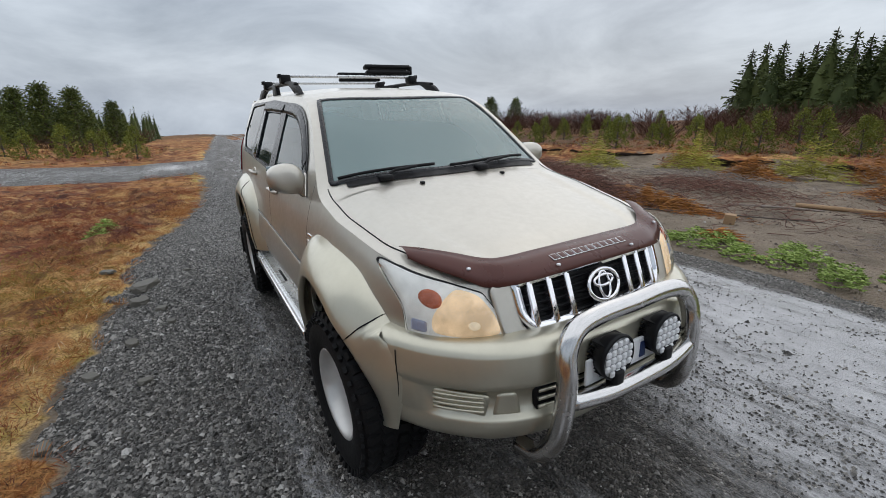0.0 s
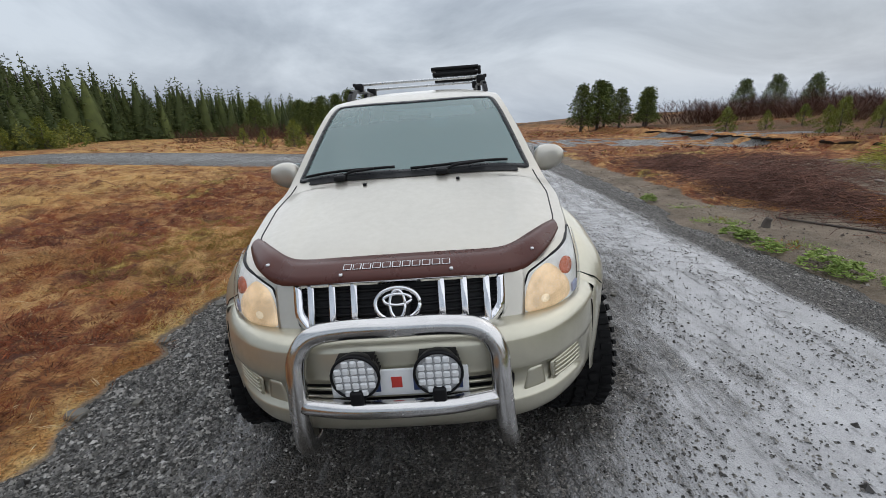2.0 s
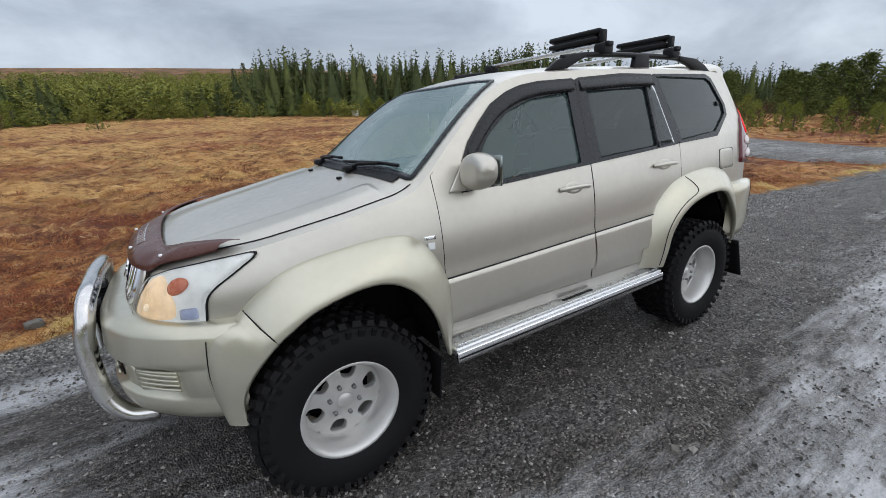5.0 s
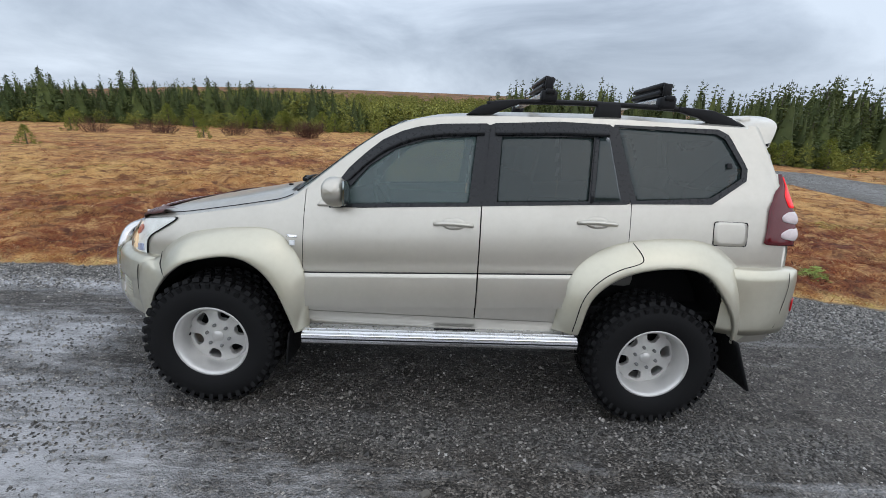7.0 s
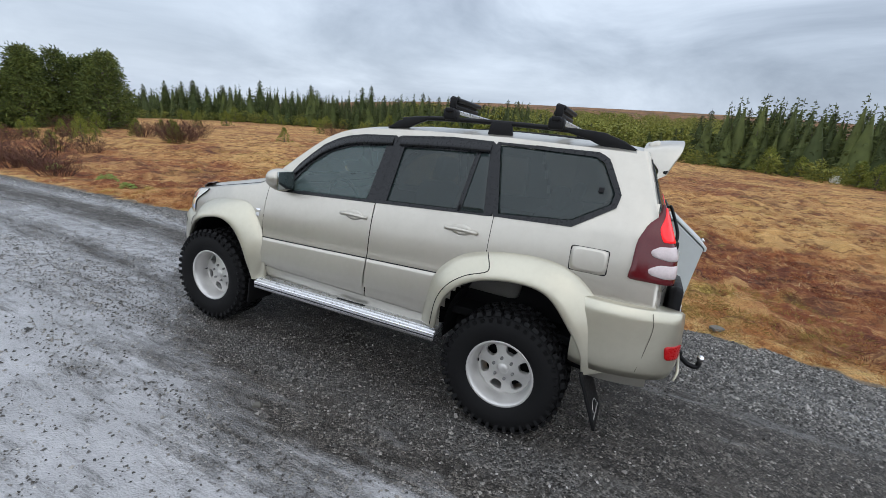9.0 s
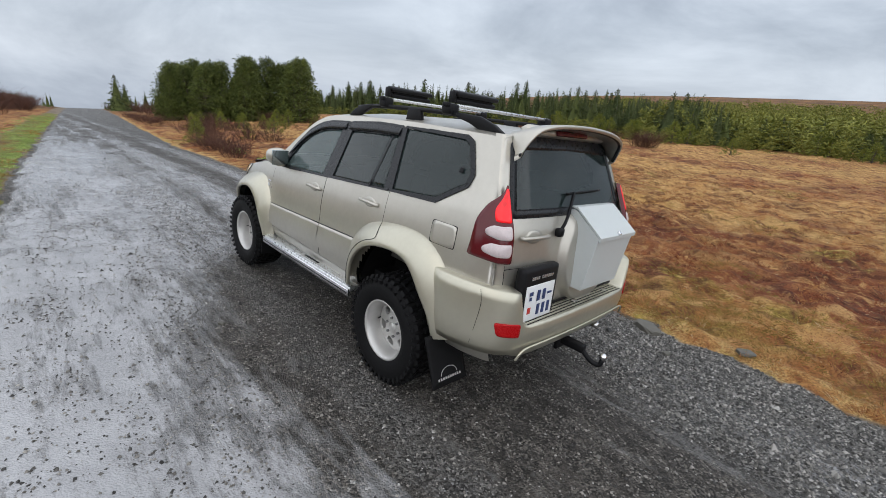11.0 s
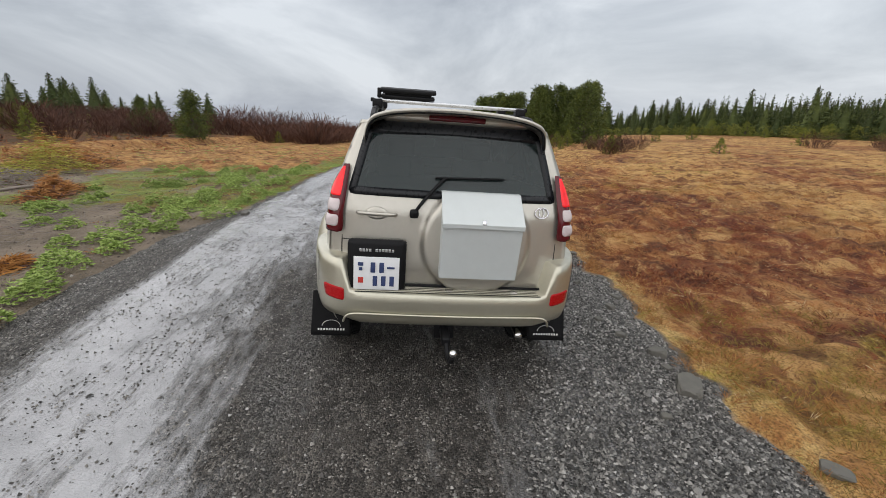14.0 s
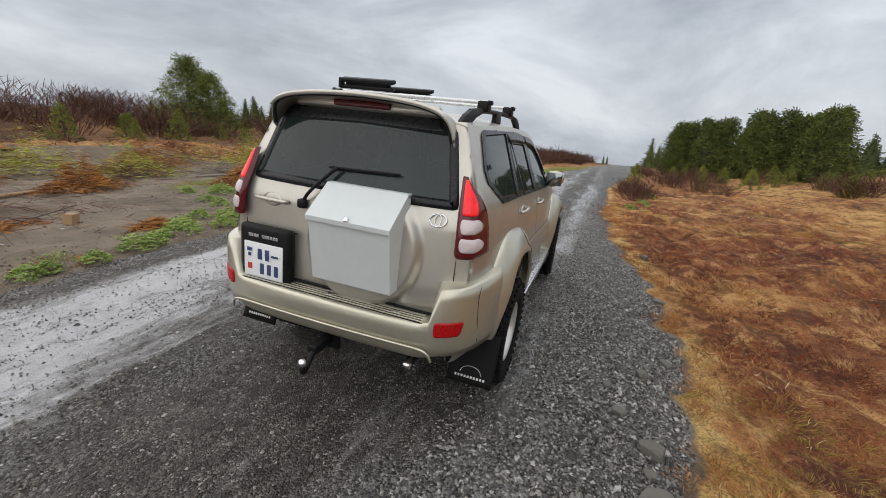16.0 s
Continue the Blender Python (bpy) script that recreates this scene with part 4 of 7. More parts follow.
for side in (1, -1):
    def place(x, z, out=0.0, side=side):
        return side_point(x, z, side, out)
    front_in = [(0.575, 1.280), (0.53, 1.37), (0.414, 1.515), (0.249, 1.637), (0.048, 1.70), (-0.254, 1.73), (-0.218, 1.325)]
    rear_in = [(-0.366, 1.338), (-0.384, 1.735), (-0.70, 1.755), (-0.968, 1.76), (-0.932, 1.372)]
    small_in = [(-0.952, 1.376), (-0.988, 1.758), (-1.050, 1.758), (-1.115, 1.386)]
    quarter_in = shrink(QUARTER_WIN, 0.010)
    for outer, inner, mat, label in ((FRONT_WIN, front_in, SIDE_GLASS, "tinted front door window"), (REAR_WIN, rear_in, PRIVACY, "dark rear door window"), (QUARTER_WIN, quarter_in, PRIVACY, "dark rear quarter window")):
        grow = shrink(outer, -0.014)
        pane = part("side_window", fixed(patch(inner, place, 0.0, 8, soft=0, n=60)), mat, car, label)
        # the dark frame between the outer outline and the pane
        a, b = resample(grow, 60), None
        rim = Soup()
        near = []
        pin = resample(shrink(inner, 0.012), 240)
        for q in a:
            near.append(min(pin, key=lambda p: (p - q).length))
        verts = [place(*q, -0.004) for q in a] + [place(*q, 0.008) for q in a] + [place(*q, 0.008) for q in near] + [place(*q, -0.004) for q in near]
        rim.add(verts, [(r * 60 + k, (r + 1) * 60 + k, (r + 1) * 60 + (k + 1) % 60, r * 60 + (k + 1) % 60) for r in range(3) for k in range(60)])
        part("window_frame", fixed(rim), TRIM, pane, "black window frame", smooth=False)
        if mat is PRIVACY and outer is REAR_WIN:
            part("side_window", fixed(patch(small_in, place, 0.010, 4, soft=0)), PRIVACY, pane, "narrow fixed pane")
            part("window_bar", fixed(patch([(-0.930, 1.37), (-0.966, 1.77), (-0.990, 1.77), (-0.954, 1.37)], place, 0.013, 3, soft=0)), TRIM, pane)
    # smoked rain deflectors over the door windows
    for top in ([(0.54, 1.455), (0.42, 1.575), (0.32, 1.655), (0.22, 1.706), (0.12, 1.743), (-0.02, 1.770), (-0.29, 1.79)], [(-0.355, 1.792), (-0.75, 1.815), (-1.05, 1.820)]):
        line = resample([Vector(p) for p in top], 24, closed=False)
        s = Soup()
        rows = [[place(p.x, p.y - d, o) for p in line] for d, o in ((0.0, 0.010), (0.03, 0.017), (0.060, 0.020), (0.060, 0.016), (0.0, 0.004))]
        s.add([v for r in rows for v in r], [(i * 24 + k, (i + 1) * 24 + k, (i + 1) * 24 + k + 1, i * 24 + k + 1) for i in range(4) for k in range(23)])
        part("rain_deflector", fixed(s), TRIM, car, "smoked plastic rain deflector")
    part("window_latch", fixed(patch([(-1.765, 1.615), (-1.765, 1.645), (-1.795, 1.645), (-1.795, 1.615)], place, 0.012, 3)), BLACK, car)

tail_glass = [(-0.708, 1.412), (0, 1.408), (0.708, 1.412), (0.60, 1.845), (0, 1.865), (-0.60, 1.845)]
rear_window = part("rear_window", fixed(patch(tail_glass, tail_point, 0.004, 12, n=90)), PRIVACY, car, "dark rear window")
part("window_frame", fixed(frame_band(tail_glass, tail_point, 0.05, 0.008, 100)), TRIM, rear_window)
part("window_header", fixed(patch([(-0.60, 1.81), (0, 1.818), (0.60, 1.81), (0.56, 1.885), (-0.56, 1.885)], tail_point, 0.012, 6)), TRIM, rear_window)

# -- doors, seams and small side fittings --
doors = {}
for ob in car.children:
    if ob.name.split(".")[0] in ("front_door", "rear_door"):
        doors[(ob.name.split(".")[0], 1 if ob.data.vertices[0].co.y > 0 else -1)] = ob
for side in (1, -1):
    def place(x, z, out=0.0, side=side):
        return side_point(x, z, side, out)
    for key, hx, hz in (("front_door", -0.125, 1.203), ("rear_door", -0.985, 1.256)):
        door = doors[(key, side)]
        dish = [(hx + 0.075 * math.cos(t), hz + 0.004 + 0.036 * math.sin(t)) for t in (2 * math.pi * k / 20 for k in range(20))]
        part("handle_recess", fixed(patch(dish, place, 0.003, 3, soft=0)), PAINT, door)
        pts = [place(hx + d, hz - 0.002 + 0.004 * (1 - (d / 0.11) ** 2), o) for d, o in ((0.112, 0.002), (0.095, 0.026), (0.05, 0.034), (0, 0.036), (-0.05, 0.034), (-0.095, 0.026), (-0.112, 0.002))]
        part("door_handle", tube(pts, 0.013, 10, 5), PAINT, door, "champagne pull handle")
        lo, hi = (DOOR_X[1], DOOR_X[0]) if key == "front_door" else (-0.93, DOOR_X[1])
        strip_line = [(lo + 0.005 + (hi - lo - 0.01) * k / 20) for k in range(21)]
        mould = Soup()
        rows = [[place(x, 0.905 - 0.045 * x + d, o) for x in strip_line] for d, o in ((-0.004, -0.002), (-0.006, 0.003), (-0.03, 0.010), (-0.125, 0.030), (-0.215, 0.027), (-0.275, 0.004))]
        mould.add([v for r in rows for v in r], [(i * 21 + k, (i + 1) * 21 + k, (i + 1) * 21 + k + 1, i * 21 + k + 1) for i in range(4) for k in range(20)])
        part("door_moulding", fixed(mould), PAINT, door, "champagne door moulding")
        part("moulding_line", tube([place(x, 0.904 - 0.045 * x, 0.001) for x in strip_line], 0.004, 6, 0), TRIM, door)
    fuel = [(-1.695, 1.162), (-1.69, 1.304), (-1.90, 1.304), (-1.905, 1.162)]
    if side == 1:
        flap = part("fuel_flap", fixed(patch(fuel, place, 0.003, 4, soft=5)), PAINT, car)
        part("fuel_flap_gap", fixed(frame_band(shrink(fuel, -0.004), place, 0.006, 0.0022, 48)), BLACK, flap)
    part("wing_badge", fixed(patch([(0.87, 1.075), (0.87, 1.092), (0.81, 1.092), (0.81, 1.075)], place, 0.005, 2, soft=0)), CHROME, car)
    part("side_repeater", fixed(patch([(0.855, 1.03), (0.855, 1.06), (0.82, 1.06), (0.82, 1.03)], place, 0.008, 3)), CLEAR_LENS, car, "small clear indicator")
    # door mirror
    shell = Soup()
    vs, fs = [], []
    for i in range(15):
        u = math.pi * i / 14
        for k in range(20):
            t = 2 * math.pi * k / 20
            sq = lambda v, e: math.copysign(abs(v) ** e, v)
            a, b, c = sq(math.sin(u), 0.7) * sq(math.cos(t), 0.75), sq(math.sin(u), 0.7) * sq(math.sin(t), 0.75), math.cos(u)
            vs.append((0.572 + 0.066 * min(a, 0.9) + (0.02 * c * c if a > 0 else 0), side * (0.918 + 0.100 * c), 1.366 + 0.088 * b * (1 - 0.14 * c) + 0.010 * c))
    for i in range(14):
        for k in range(20):
            fs.append((i * 20 + k, i * 20 + (k + 1) % 20, (i + 1) * 20 + (k + 1) % 20, (i + 1) * 20 + k))
    mirror = part("door_mirror", fixed(shell.add(vs, fs)), PAINT, car, "champagne door mirror")
    part("mirror_arm", tube([(0.61, side * 0.80, 1.285), (0.59, side * 0.84, 1.293), (0.575, side * 0.88, 1.31)], 0.026, 10, 4), PAINT, mirror)
    part("mirror_glass", rounded_box((0.012, 0.165, 0.14), (0.506, side * 0.918, 1.368), 0.02), MIRROR, mirror, "mirror glass")
    part("mirror_base", fixed(patch([(0.70, 1.268), (0.60, 1.268), (0.565, 1.39), (0.60, 1.385)], place, 0.012, 4)), PAINT, mirror)


# -- wheel arch flares --
def flare_sheet(side, outer, inner, lip, n=46):
    """Places on a flare: u along it, v from its upper edge to the wheel opening."""
    a = resample(curve_points([Vector((*p, 0)) for p in outer], 6), n, False)
    b = resample(curve_points([Vector((*p, 0)) for p in inner], 6), n, False)

    def fn(u, v, bulge, out=0.0):
        k = min(n - 2, int(u * (n - 1)))
        f = u * (n - 1) - k
        p = a[k].lerp(a[k + 1], f).lerp(b[k].lerp(b[k + 1], f), v)
        base = half_width(p.x, max(0.55, p.y)) + 0.001
        if p.x > 1.6:
            base = max(base, lerp_table(p.x, [(1.6, 0.84), (1.68, 0.884), (1.745, 0.872), (1.81, 0.838), (1.86, 0.810), (1.91, 0.77), (2.0, 0.68)]) * step(0.96, 0.88, p.y))
        return Vector((p.x, side * (base + (max(base + 0.01, lip(p.x, p.y)) - base) * bulge + out), p.y))
    return fn


FLARE_ROWS = ((0.0, 0.0), (0.04, 0.16), (0.25, 0.45), (0.5, 0.72), (0.75, 0.90), (0.93, 1.0), (1.0, 0.98), (1.0, 0.75))


def flare(sheet, u0, u1, name, label):
    us = [u0 + (u1 - u0) * k / 45 for k in range(46)]
    s = Soup()
    s.add([sheet(u, v, g) for v, g in FLARE_ROWS for u in us], [(i * 46 + k, (i + 1) * 46 + k, (i + 1) * 46 + k + 1, i * 46 + k + 1) for i in range(len(FLARE_ROWS) - 1) for k in range(45)])
    return part(name, fixed(s), FLARE_PAINT, car, label)


def flare_seam(sheet, places, owner):
    part("seam", tube([sheet(u, v, lerp_table(v, FLARE_ROWS[:6]), 0.0005) for u, v in places], 0.0032, 6, 2), BLACK, owner)


for side in (1, -1):
    sheet = flare_sheet(side, [(0.745, 0.50), (0.755, 0.84), (0.88, 1.07), (1.06, 1.125), (1.43, 1.075), (1.60, 0.985), (1.70, 0.895), (1.785, 0.848), (1.83, 0.70), (1.79, 0.47)],
                        [(0.81, 0.50), (0.90, 0.76), (1.02, 0.91), (1.18, 0.965), (1.41, 0.92), (1.52, 0.855), (1.60, 0.78), (1.68, 0.67), (1.72, 0.57), (1.72, 0.46)],
                        lambda x, z: 1.0 - 0.10 * step(1.45, 1.80, x) - 0.03 * step(0.75, 0.45, z))
    wing_flare = flare(sheet, 0.0, 0.728, "wheel_flare", "pale gold front wheel arch flare")
    flare(sheet, 0.730, 1.0, "bumper_corner", "pale gold bumper corner before the wheel")
    flare_seam(sheet, [(0.729, 0.02 + 0.12 * k) for k in range(8)], wing_flare)
    sheet = flare_sheet(side, [(-0.78, 0.58), (-0.83, 0.89), (-0.98, 1.075), (-1.20, 1.16), (-1.54, 1.19), (-1.76, 1.13), (-1.945, 0.93), (-2.03, 0.60)],
                        [(-0.92, 0.58), (-0.975, 0.82), (-1.15, 0.97), (-1.41, 1.03), (-1.62, 1.0), (-1.78, 0.83), (-1.86, 0.70), (-1.89, 0.56)],
                        lambda x, z: 1.0 - 0.05 * step(-1.75, -2.0, x) * (x < -1.75) - 0.03 * step(0.75, 0.45, z))
    back_flare = flare(sheet, 0.0, 1.0, "wheel_flare", "pale gold rear wheel arch flare")
    flare_seam(sheet, [(0.40, 0.03), (0.405, 0.25), (0.408, 0.5), (0.40, 0.66)] + [(0.37 - 0.04 * k, 0.72) for k in range(10)], back_flare)


# -- bumpers --
def bumper(plan, z_rows, mat, name, label, top_rise=None):
    """A bumper swept along a plan line of (y, x), mirrored; z_rows gives height and set-back."""
    half_line = resample(curve_points([Vector((y, x, 0)) for y, x in plan], 6), 26, False)
    line = [Vector((-p.x, p.y, 0)) for p in half_line[::-1]] + half_line[1:]
    n = len(line)
    sgn = 1 if plan[0][1] > 0 else -1
    s = Soup()
    rows = []
    for z, back in z_rows:
        row = []
        for i, p in enumerate(line):
            t = (line[min(i + 1, n - 1)] - line[max(i - 1, 0)]).normalized()
            nr = Vector((t.y, -t.x)) * (-sgn)
            if nr.dot(Vector((p.x, p.y))) < 0:
                nr = -nr
            zz = z + (top_rise(abs(p.x), z) if top_rise else 0)
            # the front recess runs out before the corners
            b = 0.006 + (back - 0.006) * (1 - step(0.74, 0.80, abs(p.x))) if sgn > 0 and 0.6 < z < 0.72 else back
            row.append(Vector((p.y - nr.y * b, p.x - nr.x * b, zz)))
        rows.append(row)
    s.add([p for r in rows for p in r], [(i * n + k, (i + 1) * n + k, (i + 1) * n + k + 1, i * n + k + 1) for i in range(len(rows) - 1) for k in range(n - 1)])
    return part(name, fixed(s), mat, car, label)


front_plan = [(0, 2.20), (0.25, 2.195), (0.45, 2.165), (0.60, 2.10), (0.71, 2.005), (0.79, 1.91), (0.847, 1.815), (0.876, 1.765), (0.886, 1.70)]
front_bumper = bumper(front_plan, [(0.885, 0.17), (0.905, 0.12), (0.900, 0.060), (0.888, 0.030), (0.862, 0.012), (0.855, 0.010), (0.76, 0.0), (0.738, 0.003), (0.730, 0.008), (0.718, 0.036), (0.61, 0.042), (0.598, 0.014), (0.585, 0.010), (0.53, 0.018), (0.50, 0.034), (0.46, 0.08), (0.44, 0.16)], FLARE_PAINT, "front_bumper", "pale gold front bumper")


def bumper_spot(plan, back=0.0):
    pts = curve_points([Vector((y, x, 0)) for y, x in plan], 10)

    def fn(y, z, out=0.0):
        a = abs(y)
        for p, q in zip(pts, pts[1:]):
            if p.x <= a <= q.x:
                t = (a - p.x) / (q.x - p.x)
                m = p.lerp(q, t)
                d = (q - p).normalized()
                nr = Vector((-d.y, d.x)) if d.y < 0 else Vector((d.y, -d.x)) * -1
                if nr.x < 0:
                    nr = -nr
                return Vector((m.y + nr.y * (out - back), math.copysign(a + nr.x * (out - back), y), z))
        return Vector((pts[-1].y, y, z))
    return fn


for side in (1, -1):
    part("bumper_gap", tube([(1.806, side * 0.843, 0.846), (1.812, side * 0.847, 0.80), (1.818, side * 0.846, 0.70), (1.805, side * 0.846, 0.58), (1.79, side * 0.842, 0.49)], 0.0024, 6, 4), BLACK, front_bumper)
low_spot = bumper_spot(front_plan, 0.04)
part("lower_intake", fixed(patch([(-0.44, 0.60), (-0.46, 0.715), (0.46, 0.715), (0.44, 0.60)], low_spot, 0.006, 4, n=60)), BLACK, front_bumper, "black lower air intake")
for z in (0.625, 0.66, 0.695):
    part("intake_slat", tube([low_spot(y, z, 0.014) for y in (-0.43, -0.3, -0.1, 0.1, 0.3, 0.43)], 0.008, 6, 3), FLARE_PAINT, front_bumper)
for side in (1, -1):
    fog = part("fog_lamp_cover", fixed(patch([(side * 0.625, 0.61), (side * 0.61, 0.70), (side * 0.785, 0.71), (side * 0.77, 0.645)], low_spot, 0.016, 4, n=40)), FLARE_PAINT, front_bumper, "ribbed fog lamp blank")
    for z in (0.632, 0.652, 0.672, 0.692):
        part("rib", tube([low_spot(side * y, z, 0.020) for y in (0.63, 0.68, 0.73, 0.77)], 0.006, 6, 3), FLARE_PAINT, fog)
    part("bumper_pocket", fixed(patch([(side * 0.495, 0.60), (side * 0.515, 0.70), (side * 0.585, 0.70), (side * 0.60, 0.60)], low_spot, 0.003, 3, n=30)), FLARE_PAINT, front_bumper)

rear_plan = [(0, -2.415), (0.3, -2.412), (0.52, -2.402), (0.68, -2.38), (0.79, -2.335), (0.865, -2.255), (0.915, -2.14), (0.945, -2.03), (0.955, -1.93), (0.948, -1.86), (0.92, -1.79)]
rear_bumper = bumper(rear_plan, [(0.800, 0.15), (0.801, 0.026), (0.796, 0.010), (0.782, 0.001), (0.74, 0.0), (0.70, 0.002), (0.66, 0.006), (0.61, 0.016), (0.58, 0.032), (0.555, 0.062), (0.54, 0.11), (0.538, 0.2)], FLARE_PAINT, "rear_bumper", "pale gold rear bumper with a tread step",
                     lambda y, z: step(0.66, 0.72, y) * (0.215 + 0.02 * step(0.72, 0.95, y)) * step(0.74, 0.80, z) + 0.085 * step(0.60, 0.90, y) * step(0.62, 0.55, z))
part("bumper_ridge", tube([(-2.385, 0.705, 0.585), (-2.398, 0.685, 0.63), (-2.402, 0.63, 0.652), (-2.411, 0.45, 0.655), (-2.418, 0.2, 0.655), (-2.42, 0, 0.655), (-2.418, -0.2, 0.655), (-2.411, -0.45, 0.655), (-2.402, -0.63, 0.652), (-2.398, -0.685, 0.63), (-2.385, -0.705, 0.585)], 0.008, 8, 5), FLARE_PAINT, rear_bumper)
for side in (1, -1):
    part("bumper_seam", tube([(-2.19, side * 0.8945, 1.018), (-2.205, side * 0.892, 0.93), (-2.19, side * 0.897, 0.80), (-2.165, side * 0.90, 0.66)], 0.0014, 6, 4), BLACK, rear_bumper)
for k in range(4):
    part("tread_rib", rounded_box((0.010, 1.26, 0.006), (-2.285 - 0.026 * k, 0, 0.804), 0.002), FLARE_PAINT, rear_bumper)
for k in range(4):
    part("tread_groove", rounded_box((0.006, 1.26, 0.003), (-2.298 - 0.026 * k, 0, 0.8025), 0.001), BLACK, rear_bumper)
part("bumper_gap", tube([(-2.272, y, 0.817) for y in (-0.70, -0.35, 0, 0.35, 0.70)], 0.009, 6, 2), BLACK, rear_bumper)
for y in (-0.45, 0.0, 0.45):
    part("tread_stud", rounded_box((0.03, 0.05, 0.006), (-2.325, y, 0.807), 0.002), STEEL, rear_bumper)
rear_spot = bumper_spot(rear_plan)
for side in (1, -1):
    part("rear_reflector", fixed(patch([(side * 0.70, 0.735), (side * 0.70, 0.822), (side * 0.845, 0.832), (side * 0.83, 0.748)], lambda y, z, o=0.0: rear_spot(y, z, 0) + Vector((-o, math.copysign(o * 0.6, y), 0)), 0.006, 4, n=32)), RED_LENS, rear_bumper, "red reflector")

# -- face of the car --
def face(y, z, out=0.0):
    """The upright plane of the grille."""
    return Vector((2.048 - 0.40 * (z - 0.98) - 0.20 * y * y + out, y, z))


grille_poly = [(-0.37, 0.882), (0.37, 0.882), (0.425, 0.945), (0.43, 1.088), (0.15, 1.098), (-0.15, 1.098), (-0.43, 1.088), (-0.425, 0.945)]
grille = part("grille", fixed(patch(grille_poly, face, -0.03, 5, n=64)), BLACK, car, "black grille with chrome bars")
part("grille_frame", fixed(frame_band(grille_poly, face, 0.030, 0.014, 90, 0.05)), CHROME, grille, "chrome grille frame")
for z in (0.915, 0.945, 0.975, 1.005, 1.035, 1.062):
    part("grille_fin", tube([face(y, z, -0.02) for y in (-0.41, -0.2, 0, 0.2, 0.41)], 0.007, 6, 3), BLACK, grille)
for y in (-0.355, -0.265, -0.175, 0.175, 0.265, 0.355):
    bar = rounded_box((0.030, 0.027, 0.186), face(y, 0.984, -0.002), 0.004, (0, -21.8, 0))
    part("grille_bar", bar, CHROME, grille, "chrome grille bar")
ring = [face(0.088 * math.cos(t), 0.995 + 0.060 * math.sin(t), 0.022) for t in (2 * math.pi * k / 32 for k in range(33))]
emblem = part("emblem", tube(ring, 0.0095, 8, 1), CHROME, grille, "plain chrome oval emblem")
part("emblem_core", tube([face(0.030 * math.cos(t), 0.995 + 0.052 * math.sin(t), 0.024) for t in (2 * math.pi * k / 24 for k in range(25))], 0.007, 8, 1), CHROME, emblem)
part("emblem_arch", tube([face(0.055 * math.cos(t), 1.012 + 0.020 * math.sin(t), 0.024) for t in (2 * math.pi * k / 24 for k in range(25))], 0.007, 8, 1), CHROME, emblem)
part("emblem_mount", rounded_box((0.03, 0.10, 0.13), face(0, 0.965, 0.0), 0.02, (0, -21.8, 0)), BLACK, emblem)
for side in (1, -1):
    part("face_panel", fixed(patch([(side * y, z) for y, z in ((0.412, 0.90), (0.418, 0.945), (0.424, 1.085), (0.455, 1.112), (0.515, 1.06), (0.505, 0.90), (0.47, 0.845), (0.36, 0.86))], face, 0.004, 4, n=48)), PAINT, car)

for side in (1, -1):
    nose = nose_point(side)
    lamp_poly = [(0.487, 0.897), (0.50, 0.98), (0.535, 1.050), (0.63, 1.088), (0.72, 1.118), (0.782, 1.146), (0.789, 1.125), (0.785, 1.06), (0.776, 1.0), (0.775, 0.95), (0.772, 0.892), (0.62, 0.892)]
    lamp = part("headlight", fixed(patch(lamp_poly, nose, 0.005, 8, n=64)), HEADLIGHT_BOWL, car, "clear headlight, lit and yellowish")
    main = [(0.500, 0.906), (0.513, 0.98), (0.55, 1.045), (0.62, 1.074), (0.672, 1.03), (0.712, 0.975), (0.715, 0.915), (0.63, 0.904)]
    part("main_beam", fixed(patch(main, nose, 0.012, 6, dome=0.004, soft=3)), HEADLIGHT_ON, lamp, "lit warm headlight reflector")
    part("beam_core", fixed(patch([(0.590 + 0.019 * math.cos(t), 0.945 + 0.015 * math.sin(t)) for t in (2 * math.pi * k / 20 for k in range(20))], nose, 0.017, 4, dome=0.004, soft=0)), HEADLIGHT_CORE, lamp, "bright lamp core")
    turn = [(0.700 + 0.030 * math.cos(t), 1.040 + 0.032 * math.sin(t)) for t in (2 * math.pi * k / 20 for k in range(20))]
    part("turn_signal", fixed(patch(turn, nose, 0.016, 4, dome=0.006, soft=0)), AMBER, lamp, "orange turn signal")
    part("side_light", fixed(patch([(0.728, 0.915), (0.726, 0.955), (0.760, 0.96), (0.762, 0.915)], nose, 0.014, 4, dome=0.004, soft=3)), SIDE_LENS, lamp, "pale blue side light")
    lamp_glass = part("lamp_glass", fixed(patch(shrink(lamp_poly, 0.004), nose, 0.022, 8, dome=0.012, n=64)), COVER, lamp, "clear plastic lens")
    lamp_glass.visible_shadow = False
    part("lamp_rim", fixed(frame_band(shrink(lamp_poly, -0.003), nose, 0.003, 0.008, 90, 0.012)), BLACK, lamp)

# bonnet deflector
low = [(1.70, -0.715, 1.158), (1.80, -0.665, 1.135), (1.90, -0.60, 1.112), (1.955, -0.515, 1.070), (2.012, -0.40, 1.078), (2.035, -0.2, 1.088), (2.04, 0, 1.090), (2.035, 0.2, 1.088), (2.012, 0.40, 1.078), (1.955, 0.515, 1.070), (1.90, 0.60, 1.112), (1.80, 0.665, 1.135), (1.70, 0.715, 1.158)]
up_half = [(1.615, 0.71, 1.184), (1.69, 0.645, 1.182), (1.79, 0.557, 1.170), (1.855, 0.48, 1.152), (1.882, 0.40, 1.144), (1.896, 0.22, 1.148)]
